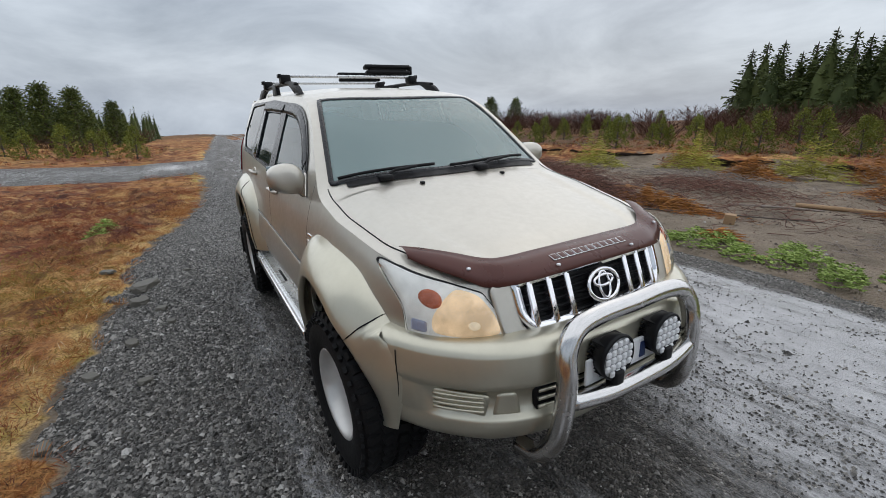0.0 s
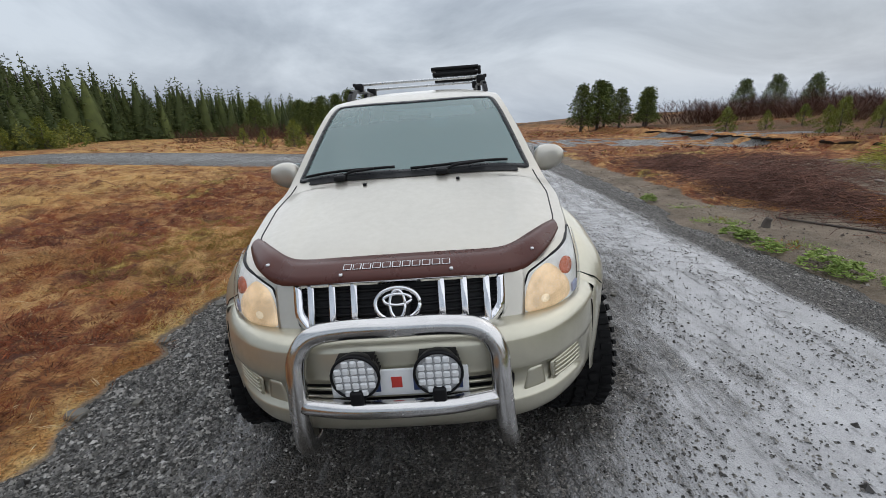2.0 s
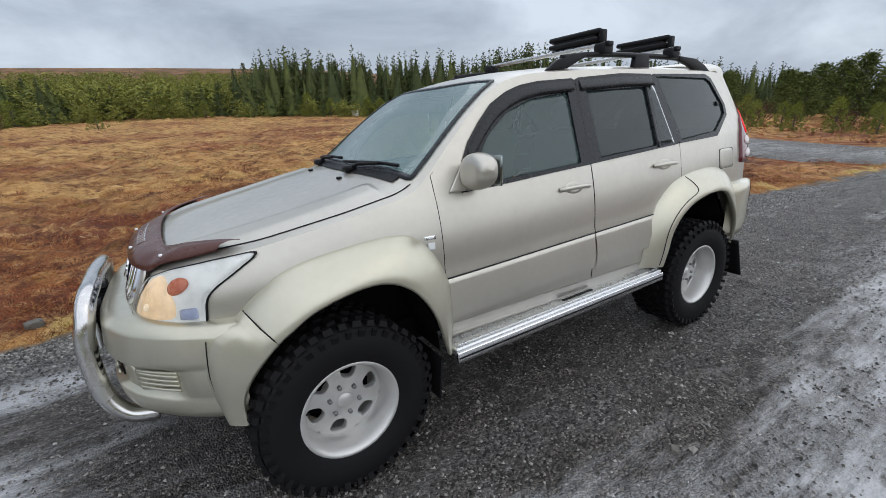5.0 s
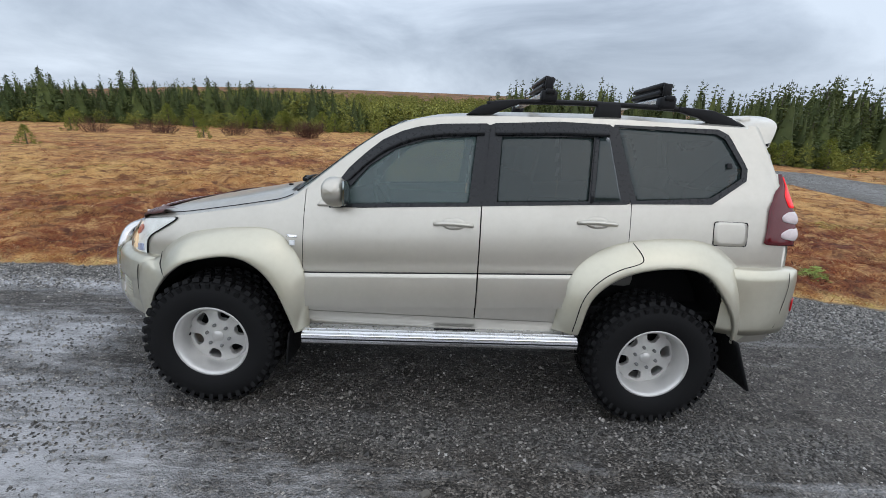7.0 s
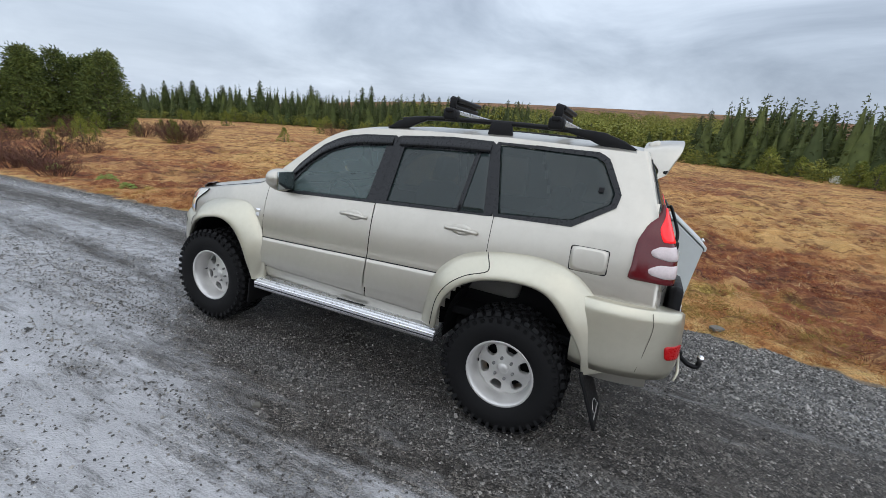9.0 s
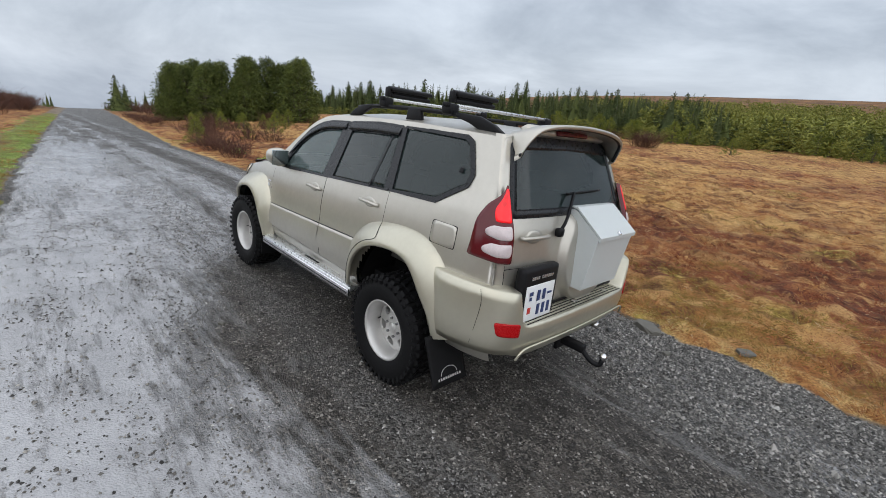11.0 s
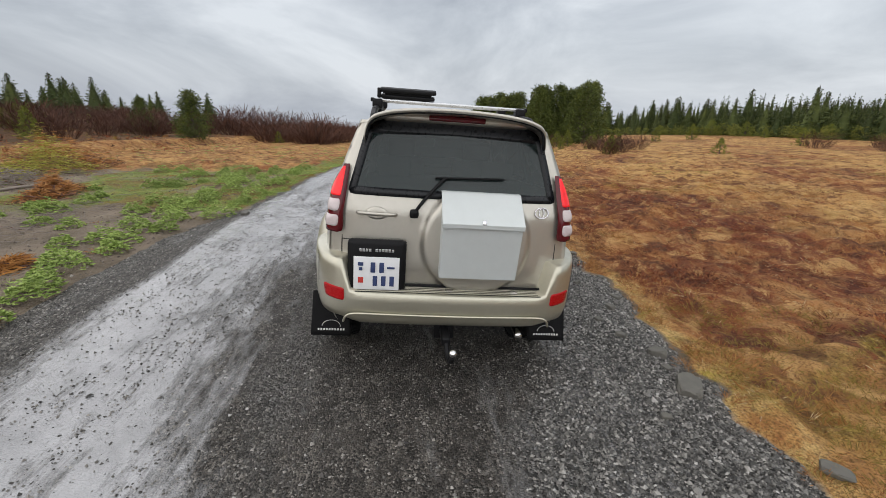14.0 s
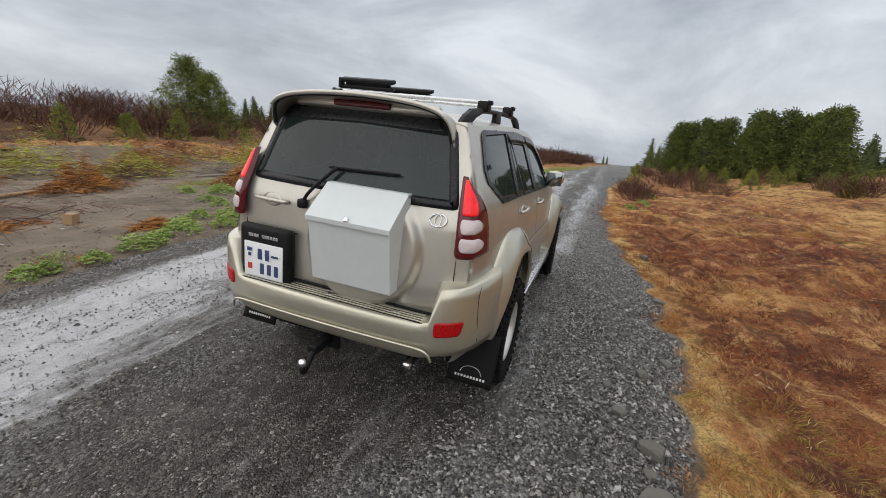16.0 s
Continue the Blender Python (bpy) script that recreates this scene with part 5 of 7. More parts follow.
up_ = [(x, -y, z) for x, y, z in up_half] + [(1.90, 0, 1.150)] + up_half[::-1]
la, ub = curve_points(low, 5), curve_points(up_, 5)
vis = Soup()
n = len(la)
rows = []
for v, o in ((0, -0.004), (0, 0.004), (0.3, 0.016), (0.65, 0.014), (1, 0.002), (1, -0.004)):
    rows.append([la[k].lerp(ub[k], v) + Vector((o * 0.7, 0, o * 0.7)) for k in range(n)])
vis.add([p for r in rows for p in r], [(i * n + k, (i + 1) * n + k, (i + 1) * n + k + 1, i * n + k + 1) for i in range(len(rows) - 1) for k in range(n - 1)])
deflector = part("bonnet_deflector", fixed(vis), VISOR, car, "brown acrylic bonnet deflector")
def on_deflector(y, v, out):
    """A place on the deflector's outer face."""
    k = min(range(n), key=lambda i: abs(la[i].y - y))
    p = la[k].lerp(ub[k], v)
    return Vector((p.x + 0.0105 + out * 0.33, y, p.z + 0.0105 + out * 0.94))


for k in range(11):
    y = -0.20 + 0.04 * k
    part("letter_bar", rounded_box((0.003, 0.034, 0.036), on_deflector(y, 0.5, 0.002), 0.001, (0, -71, 0)), SILVER, deflector)
    part("letter_core", rounded_box((0.003, 0.028, 0.030), on_deflector(y, 0.5, 0.003), 0.001, (0, -71, 0)), VISOR, deflector)
for y, v in ((-0.56, 0.5), (0.56, 0.5), (-0.22, 0.2), (0.22, 0.2)):
    part("deflector_bolt", rounded_box((0.014, 0.014, 0.010), on_deflector(y, v, 0.004), 0.004), WHITE, deflector)

# bull bar with two round lamps
hoop = [(2.13, -0.40, 0.46), (2.24, -0.395, 0.49), (2.31, -0.375, 0.60), (2.325, -0.36, 0.80), (2.305, -0.35, 0.915), (2.29, -0.295, 0.985), (2.285, -0.18, 1.005), (2.29, 0, 1.008), (2.285, 0.18, 1.005), (2.29, 0.295, 0.985), (2.305, 0.35, 0.915), (2.325, 0.36, 0.80), (2.31, 0.375, 0.60), (2.24, 0.395, 0.49), (2.13, 0.40, 0.46)]
hoop = [(x - 0.085, y * 1.06, 1.68 - (1.68 - z) * 1.06) for x, y, z in hoop]
bar = part("bull_bar", tube(hoop, 0.038, 18, 8), STEEL, car, "polished steel bull bar")
part("bar_cross_tube", tube([(2.24, -0.37, 0.68), (2.27, -0.19, 0.673), (2.275, 0, 0.671), (2.27, 0.19, 0.673), (2.24, 0.37, 0.68)], 0.034, 16, 6), STEEL, bar)
for y in (-0.147, 0.147):
    spot = part("driving_lamp", lathe([(0.0, -0.085), (0.05, -0.08), (0.08, -0.05), (0.092, -0.01), (0.092, 0.0), (0.084, 0.006), (0.082, -0.006)], (0, 0, 0), 32), BLACK, bar, "round black driving lamp", at=pose(2.27, y * 1.03, 0.805, 0, 0, -90))
    lens = part("lamp_lens", lathe([(0.083, -0.004), (0.06, 0.001), (0.0, 0.004)], (0, 0, 0), 28), LAMP_BOWL, spot)
    for i in range(-2, 3):
        for j in range(-2, 3):
            if i * i + j * j <= 6:
                cup = rounded_box((0.026, 0.012, 0.026), (0.030 * i, 0.004, 0.030 * j), 0.006, segments=1)
                part("led", cup, CLEAR_LENS, spot, smooth=False)
    for k in range(9):
        part("cooling_fin", rounded_box((0.17 - 0.008 * abs(k - 4), 0.06, 0.004), (0, -0.045, -0.06 + 0.015 * k), 0.001), BLACK, spot)
    part("lamp_bracket", rounded_box((0.05, 0.05, 0.07), (2.265, y * 1.03, 0.72), 0.01), BLACK, bar)
front_plate = part("number_plate", rounded_box((0.012, 0.52, 0.11), (2.215, 0, 0.745), 0.004), WHITE, car, "white number plate")
for y in (-0.17, -0.09, 0.07, 0.15, 0.22):
    part("plate_bar", rounded_box((0.003, 0.035, 0.07), (2.2225, y, 0.745), 0.001), INK, front_plate)
part("plate_sticker", rounded_box((0.003, 0.04, 0.045), (2.2225, -0.01, 0.748), 0.001), RED_INK, front_plate)

# wipers and washer jets
for y0, blade_a, blade_b in ((-0.449, -0.69, -0.11), (0.187, -0.01, 0.60)):
    foot = top_point(0.945 - 0.06 * (y0 / 0.7) ** 2, y0, 0.018)
    tip = (blade_a + blade_b) / 2 + 0.16
    wiper = part("wiper", tube([foot] + [top_point(WS_LOW + 0.02 - 0.03 * v - 0.06 * ((y0 + (tip - y0) * v) / 0.7) ** 2, y0 + (tip - y0) * v, 0.032) for v in (0.3, 0.65, 1.0)], 0.009, 8, 5), BLACK, car, "black wiper")
    part("wiper_blade", tube([top_point(WS_LOW - 0.008 - 0.02 * k / 6 - 0.06 * ((blade_a + (blade_b - blade_a) * k / 6) / 0.7) ** 2, blade_a + (blade_b - blade_a) * k / 6, 0.020) for k in range(7)], 0.009, 6, 3), BLACK, wiper)
    part("wiper_pivot", rounded_box((0.07, 0.075, 0.035), foot, 0.014), BLACK, wiper)
for y in (-0.28, 0.28):
    part("washer_jet", rounded_box((0.03, 0.022, 0.014), top_point(1.04, y, 0.005), 0.006), BLACK, hood)
for side in (1, -1):
    seam = [Vector((x, side * (half_width(x, edge_line(x)) - 0.055 - 0.02 * step(1.5, 1.75, x)), 0)) for x in [0.86 + 0.05 * k for k in range(18)]]
    part("bonnet_gap", tube([top_point(p.x, p.y, 0.0005) for p in seam], 0.0035, 6, 2), BLACK, hood)
part("cowl", grid(lambda u, y: top_point(0.905 + 0.055 * u - 0.06 * (abs(y) / 0.7) ** 2, y, 0.006), [0, 0.5, 1], [-0.66 + 0.06 * k for k in range(23)]), BLACK, car, "black scuttle panel")

# -- sills and steps --
for side in (1, -1):
    board = part("running_board", rounded_box((1.70, 0.17, 0.045), (-0.08, side * 0.885, 0.515), 0.015, (0, 1.4, 0)), SILVER, car, "silver running board")
    for k in (0, 4):
        part("board_rib", rounded_box((1.66, 0.010, 0.008), (-0.08, side * (0.83 + 0.028 * k), 0.540), 0.003, (0, 1.4, 0)), SILVER, board)
    part("step_pad", rounded_box((0.26, 0.018, 0.006), (-0.17, side * 0.90, 0.541), 0.002, (0, 1.4, 0)), BLACK, board, "black worn step mark")
    part("board_edge", rounded_box((1.70, 0.022, 0.062), (-0.08, side * 0.972, 0.489), 0.008, (0, 1.4, 0)), CHROME, board, "bright board edge")
    part("board_groove", rounded_box((1.69, 0.004, 0.008), (-0.08, side * 0.9835, 0.49), 0.001, (0, 1.4, 0)), BLACK, board)
    for x in (0.55, -0.08, -0.72):
        part("board_bracket", rounded_box((0.05, 0.34, 0.04), (x, side * 0.74, 0.475), 0.01), BLACK, board)
    part("sill", rounded_box((1.60, 0.08, 0.10), (-0.05, side * 0.84, 0.575), 0.03), PAINT, car)


# -- wheels --
def wheel(x, side, steer=0.0):
    c = (0, 0, 0)
    tyre_profile = [(0.225, 0.135), (0.245, 0.148), (0.30, 0.163), (0.345, 0.160), (0.378, 0.148), (0.396, 0.132), (0.400, 0.09), (0.401, 0.0), (0.400, -0.09), (0.396, -0.132), (0.378, -0.148), (0.345, -0.160), (0.30, -0.163), (0.245, -0.148), (0.225, -0.135)]
    hub = part("wheel", lathe([(0.0, 0.055), (0.034, 0.055), (0.040, 0.045), (0.040, 0.0), (0.10, -0.02)], c, 24, side), ALLOY, car, "alloy wheel with a chunky mud tyre", at=pose(x, side * 0.835, 0.411 - 0.006 * (x < 0), 0, 0, steer) @ Matrix.Diagonal((0.975, 1, 0.975, 1)))
    part("tyre", fixed(lathe(tyre_profile, c, 72, side)), RUBBER, hub, "black mud-terrain tyre")
    tyre = Soup()
    for k in range(40):
        for row, (y0, w, off, ang) in enumerate(((0.112, 0.056, 0.0, 0), (0.046, 0.052, 0.5, 14), (-0.022, 0.050, 0.1, -14), (-0.085, 0.040, 0.6, 10), (-0.128, 0.040, 0.2, 0))):
            t = 2 * math.pi * (k + off) / 40
            m = Matrix.Rotation(-t, 4, "Y") @ pose(0.403, side * y0, 0, ang, 0, -18 * side * (1 if abs(y0) > 0.1 else 0))
            hx, hy, hz = 0.015 if abs(y0) < 0.1 else 0.013, w / 2, 0.022 if k % 2 else 0.018
            corners = [m @ Vector((a * hx, b * hy * (0.9 if a > 0 else 1), d * hz * (0.85 if a > 0 else 1))) for a in (-1, 1) for b in (-1, 1) for d in (-1, 1)]
            tyre.add(corners, [(4, 5, 7, 6), (0, 4, 6, 2), (1, 3, 7, 5), (0, 1, 5, 4), (2, 6, 7, 3)])
        t = 2 * math.pi * (k + 0.25) / 40
        m = Matrix.Rotation(-t, 4, "Y") @ pose(0.368, side * 0.151, 0, 0, 0, 20 * side)
        corners = [m @ Vector((a * 0.026, b * 0.008, d * (0.014 if k % 2 else 0.011))) for a in (-1, 1) for b in (-1, 1) for d in (-1, 1)]
        tyre.add(corners, [(0, 1, 3, 2), (4, 5, 7, 6), (0, 4, 6, 2), (1, 3, 7, 5), (0, 1, 5, 4), (2, 6, 7, 3)])
    tread = part("tread", tyre, RUBBER, hub, "chunky tread blocks", smooth=False)
    tread["kind"] = "stuff"
    rim_profile = [(0.232, 0.128), (0.236, 0.136), (0.230, 0.142), (0.218, 0.138), (0.210, 0.125), (0.200, 0.105), (0.193, 0.06), (0.190, 0.02), (0.186, -0.12)]
    rim = part("rim", lathe(rim_profile, c, 56, side), ALLOY, hub, "deep silver rim")
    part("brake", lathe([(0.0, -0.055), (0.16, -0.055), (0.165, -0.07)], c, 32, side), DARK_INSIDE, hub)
    # a dished plate with six rounded windows, built sector by sector
    hub_r, rim_r, hole_r = 0.036, 0.192, 0.139

    def plate(r):
        return 0.046 - 0.026 * (r - hub_r) / (rim_r - hub_r)
    disc = Soup()
    for k in range(6):
        mid = math.pi * (k + 0.75) / 3
        ring_a, ring_b = [], []
        for q in range(32):
            u = 2 * math.pi * q / 32
            dx, dz = math.cos(u), math.sin(u)
            d = 0.0
            while True:
                px, pz = hole_r + dx * d, dz * d
                r, ang = math.hypot(px, pz), math.atan2(pz, px)
                if r > rim_r or r < hub_r or abs(ang) > math.pi / 6:
                    break
                d += 0.0015
            ring_a.append((hole_r + dx * d, dz * d))
            flat_ = (abs(dx) ** 3 + abs(dz) ** 3) ** (-1 / 3)
            ring_b.append((hole_r + dx * flat_ * 0.033, dz * flat_ * (0.037 + 0.010 * dx)))
        cs, sn = math.cos(mid), math.sin(mid)

        def lay(pts, drop):
            return [(x * cs - z * sn, side * (plate(math.hypot(x, z)) - drop), x * sn + z * cs) for x, z in pts]
        rows = lay(ring_a, 0.0) + lay([(hole_r + (x - hole_r) * 1.08, z * 1.08) for x, z in ring_b], 0.0) + lay(ring_b, 0.005) + lay(ring_b, 0.032)
        disc.add(rows, [(i * 32 + q, (i + 1) * 32 + q, (i + 1) * 32 + (q + 1) % 32, i * 32 + (q + 1) % 32) for i in range(3) for q in range(32)])
        a = mid + math.pi / 6
        part("wheel_nut", lathe([(0.0, 0.020), (0.010, 0.018), (0.011, 0.0)], (0.072 * math.cos(a), side * 0.038, 0.072 * math.sin(a)), 8, side), BRAKE_STEEL, rim)
    part("wheel_disc", fixed(disc), ALLOY, rim, smooth=False)
    part("valve", tube([(0.188, side * 0.02, 0.0), (0.178, side * 0.05, 0.0)], 0.005, 6, 2), BLACK, rim)
    return hub


for side in (1, -1):
    wheel(1.327, side, 2.0)
    wheel(-1.410, side)

# -- roof rack --
for side in (1, -1):
    rail = part("roof_rail", tube([(-0.30, side * 0.575, 1.928), (-0.50, side * 0.575, 1.950), (-0.75, side * 0.575, 1.960), (-1.0, side * 0.575, 1.964), (-1.3, side * 0.573, 1.964), (-1.6, side * 0.571, 1.956), (-1.74, side * 0.57, 1.944)], 0.017, 8, 6), BLACK, car, "black roof rail")
    for name, profile in (("rail_end", [(-0.52, 1.966), (-0.38, 1.952), (-0.26, 1.915), (-0.17, 1.855), (-0.34, 1.868), (-0.42, 1.905), (-0.50, 1.936)]),
                          ("rail_end", [(-1.50, 1.976), (-1.72, 1.964), (-1.84, 1.925), (-1.96, 1.862), (-1.74, 1.872), (-1.63, 1.915), (-1.50, 1.944)]),
                          ("rail_foot", [(-0.99, 1.972), (-1.13, 1.972), (-1.15, 1.875), (-0.97, 1.875)])):
        part(name, prism(profile, side * 0.557, side * 0.592, 0.008), BLACK, rail)
for x in (-0.68, -1.42):
    cross = part("cross_bar", rounded_box((0.055, 1.20, 0.024), (x, 0, 2.018), 0.009), SILVER, car, "silver roof cross bar")
    for side in (1, -1):
        part("bar_foot", rounded_box((0.10, 0.08, 0.075), (x, side * 0.57, 1.99), 0.018), BLACK, cross)
        part("bar_cap", rounded_box((0.058, 0.03, 0.030), (x, side * 0.61, 2.018), 0.008), BLACK, cross)
    carrier = part("ski_carrier", rounded_box((0.062, 0.42, 0.030), (x + 0.01, 0.335, 2.052), 0.012, (0, -14, 0)), BLACK, cross, "black ski carrier clamp")
    part("carrier_lid", rounded_box((0.070, 0.44, 0.032), (x - 0.005, 0.335, 2.098), 0.014, (0, -14, 0)), BLACK, carrier)
    part("carrier_pad", rounded_box((0.040, 0.36, 0.024), (x + 0.004, 0.335, 2.074), 0.006, (0, -14, 0)), RUBBER, carrier)
    part("carrier_hinge", rounded_box((0.05, 0.03, 0.075), (x, 0.56, 2.072), 0.01), BLACK, carrier)

# -- rear fittings --
arch_pts = [(0.0, -2.165, 1.985), (0.25, -2.16, 1.977), (0.42, -2.155, 1.958), (0.52, -2.15, 1.93), (0.565, -2.142, 1.895), (0.588, -2.12, 1.84), (0.598, -2.10, 1.785)]
full = [Vector((x, -y, z)) for y, x, z in arch_pts[::-1]] + [Vector((x, y, z)) for y, x, z in arch_pts[1:]]
line = curve_points(full, 6)
spo = Soup()
n = len(line)
rows = []
for dx, dz in ((0.20, -0.028), (0.10, -0.006), (0.0, 0.002), (-0.008, -0.006), (-0.004, -0.022), (0.06, -0.036), (0.17, -0.052), (0.20, -0.028)):
    rows.append([p + Vector((dx * (1.0 - 0.75 * step(1.93, 1.79, p.z)), 0, dz)) + Vector((0, math.copysign(max(0, abs(p.y) - 0.50) * 0.10, p.y), 0)) for p in line])
spo.add([p for r in rows for p in r], [(i * n + k, (i + 1) * n + k, (i + 1) * n + k + 1, i * n + k + 1) for i in range(len(rows) - 1) for k in range(n - 1)])
spoiler = part("roof_spoiler", fixed(spo), PAINT, car, "arched roof spoiler")
under = [p + Vector((0.014, 0, -0.020)) for p in line]
part("spoiler_underside", tube(under, 0.012, 8, 0), TRIM, spoiler, "dark lower edge")
part("high_brake_light", rounded_box((0.03, 0.38, 0.034), (-2.045, 0.0, 1.922), 0.01, (0, 25, 0)), DARK_RED, car, "dark red high brake light")
part("rear_header", rounded_box((0.07, 0.98, 0.062), (-2.005, 0, 1.918), 0.02, (0, 25, 0)), PAINT, car)

for side in (1, -1):
    def corner(u, z, out=0.0, side=side):
        """Round the rear corner: u 0 on the flank, 1 on the tailgate's side."""
        xr = rear_face(z)
        fx = -2.025 - 0.075 * step(1.47, 1.60, z) + 0.02 * step(1.25, 1.15, z)
        w = half_width(fx, z)
        a = Vector((fx, w, 0))
        b = Vector((xr - 0.005, w - 0.02, 0))
        c = Vector((xr - 0.005, 0.735 - 0.03 * step(1.25, 1.6, z), 0))
        p = a * (1 - u) ** 2 + b * 2 * u * (1 - u) + c * u * u
        p = p.lerp(b, 0.30 * (1 - abs(2 * u - 1)))
        m = Vector((-2.0, 0.55, 0))
        d = (p - m).normalized()
        return Vector((p.x + d.x * out, side * (p.y + d.y * out), z))
    outline = [(0.0, 1.18), (0.0, 1.40), (0.12, 1.50), (0.45, 1.60), (0.95, 1.60), (1.0, 1.40), (1.0, 1.17)]
    tail = part("tail_light", fixed(patch(outline, corner, 0.014, 10, thick=0.03, n=70)), DARK_RED, car, "tail light with red and white lenses")
    part("red_lens", fixed(patch([(0.35, 1.405), (0.30, 1.47), (0.55, 1.585), (0.93, 1.585), (0.95, 1.405)], corner, 0.020, 6, n=50)), TAIL_ON, tail, "lit red tail lamp")
    for z in (1.345, 1.245):
        part("white_lens", fixed(patch([(0.18, z - 0.024), (0.14, z + 0.004), (0.30, z + 0.036), (0.95, z + 0.040), (0.98, z), (0.93, z - 0.036), (0.4, z - 0.036)], corner, 0.018, 6, dome=0.010, n=50, soft=2)), LENS_PINK, tail, "frosted white lens")

part("tailgate_handle", tube([tail_point(y, 1.300, o) for y, o in ((0.632, 0.003), (0.615, 0.028), (0.508, 0.034), (0.400, 0.028), (0.383, 0.003))], 0.013, 10, 5), PAINT, tailgate)
part("handle_recess", fixed(patch([(0.508 + 0.075 * math.cos(t), 1.302 + 0.042 * math.sin(t)) for t in (2 * math.pi * k / 20 for k in range(20))], tail_point, 0.004, 3, soft=0)), PAINT, tailgate)
em = [(-0.608 + 0.048 * math.cos(t), 1.350 + 0.034 * math.sin(t)) for t in (2 * math.pi * k / 25 for k in range(26))]
rear_emblem = part("emblem", tube([tail_point(*p, 0.008) for p in em], 0.005, 6, 1), CHROME, tailgate, "plain chrome oval emblem")
part("emblem_core", tube([tail_point(-0.608 + 0.017 * math.cos(t), 1.350 + 0.030 * math.sin(t), 0.008) for t in (2 * math.pi * k / 20 for k in range(21))], 0.004, 6, 1), CHROME, rear_emblem)
part("tailgate_gap", tube([tail_point(0.735 * s, z, -0.002) for s, z in ((1, 1.14), (1, 1.0), (1, 0.88))], 0.004, 6, 3), BLACK, tailgate)
part("tailgate_gap", tube([tail_point(-0.735, z, -0.002) for z in (1.14, 1.0, 0.88)], 0.004, 6, 3), BLACK, tailgate)
part("tailgate_gap", tube([tail_point(y, 1.115, 0.001) for y in (0.735, 0.5, 0.3)], 0.003, 6, 3), BLACK, tailgate)
holder_ob = part("plate_holder", rounded_box((0.07, 0.385, 0.385), (-2.30, 0.494, 0.950), 0.03, (0, 2, 0)), BLACK, car, "black number plate housing")
rear_plate = part("number_plate", rounded_box((0.008, 0.30, 0.228), (-2.338, 0.494, 0.918), 0.006, (0, 2, 0)), WHITE, holder_ob, "white number plate")
for y, z, w, h in ((0.545, 0.950, 0.030, 0.07), (0.488, 0.950, 0.030, 0.07), (0.428, 0.950, 0.05, 0.014), (0.53, 0.855, 0.030, 0.07), (0.475, 0.855, 0.030, 0.07), (0.42, 0.855, 0.030, 0.07), (0.625, 0.972, 0.035, 0.024), (0.625, 0.938, 0.022, 0.022)):
    part("plate_bar", rounded_box((0.003, w, h), (-2.345, y - 0.028, z + 0.012), 0.001, (0, 2, 0)), INK, rear_plate)
part("plate_sticker", rounded_box((0.003, 0.034, 0.04), (-2.344, 0.597, 0.872), 0.001, (0, 2, 0)), RED_INK, rear_plate)
for k in range(11):
    if k != 4:
        part("letter_bar", rounded_box((0.003, 0.016, 0.020), (-2.3365, 0.60 - 0.021 * k, 1.078), 0.001, (0, 2, 0)), SILVER, holder_ob)


crate = part("storage_box", prism([(-2.22, 0.925), (-2.392, 0.922), (-2.440, 1.300), (-2.245, 1.452), (-2.20, 1.452)], 0.083, -0.432), BOX_GREY, car, "pale grey metal box on the tailgate", smooth=False)
part("box_lid", prism([(-2.443, 1.282), (-2.455, 1.284), (-2.457, 1.312), (-2.248, 1.474), (-2.205, 1.474), (-2.205, 1.462), (-2.245, 1.460), (-2.445, 1.304)], 0.089, -0.438, 0.003), BOX_GREY, crate, "sloping lid", smooth=False)
part("box_lock", rounded_box((0.02, 0.026, 0.03), (-2.452, -0.175, 1.325), 0.006, (0, 38, 0)), CHROME, crate)
wiper_r = part("rear_wiper", tube([tail_point(0.262, 1.315, 0.02), tail_point(0.21, 1.38, 0.045), tail_point(0.10, 1.50, 0.045), tail_point(0.06, 1.535, 0.04)], 0.011, 8, 5), BLACK, car, "black rear wiper")
part("wiper_blade", tube([tail_point(y, 1.54 - 0.03 * y, 0.024) for y in (0.13, 0.0, -0.17, -0.335)], 0.008, 6, 4), BLACK, wiper_r)
part("wiper_cap", rounded_box((0.05, 0.06, 0.06), tail_point(0.262, 1.312, 0.018), 0.02), BLACK, wiper_r)
hitch = part("tow_bar", rounded_box((0.26, 0.06, 0.06), (-2.36, 0.012, 0.50), 0.012), BLACK, car, "black tow hitch with a ball")
part("hitch_neck", tube([(-2.46, 0.012, 0.50), (-2.54, 0.0, 0.435), (-2.60, -0.015, 0.425), (-2.615, -0.02, 0.465)], 0.018, 10, 5), BLACK, hitch)
ball = bmesh.new()
bmesh.ops.create_uvsphere(ball, u_segments=16, v_segments=10, radius=0.027)
bmesh.ops.transform(ball, matrix=pose(-2.615, -0.022, 0.492), verts=ball.verts)
part("tow_ball", ball, CHROME, hitch, "bright tow ball")
part("hitch_plate", rounded_box((0.03, 0.14, 0.12), (-2.30, 0.012, 0.49), 0.01), BLACK, hitch)
part("tail_pipe", tube([(-1.9, -0.52, 0.47), (-2.2, -0.53, 0.47), (-2.32, -0.53, 0.46)], 0.028, 12, 3), STEEL, car)
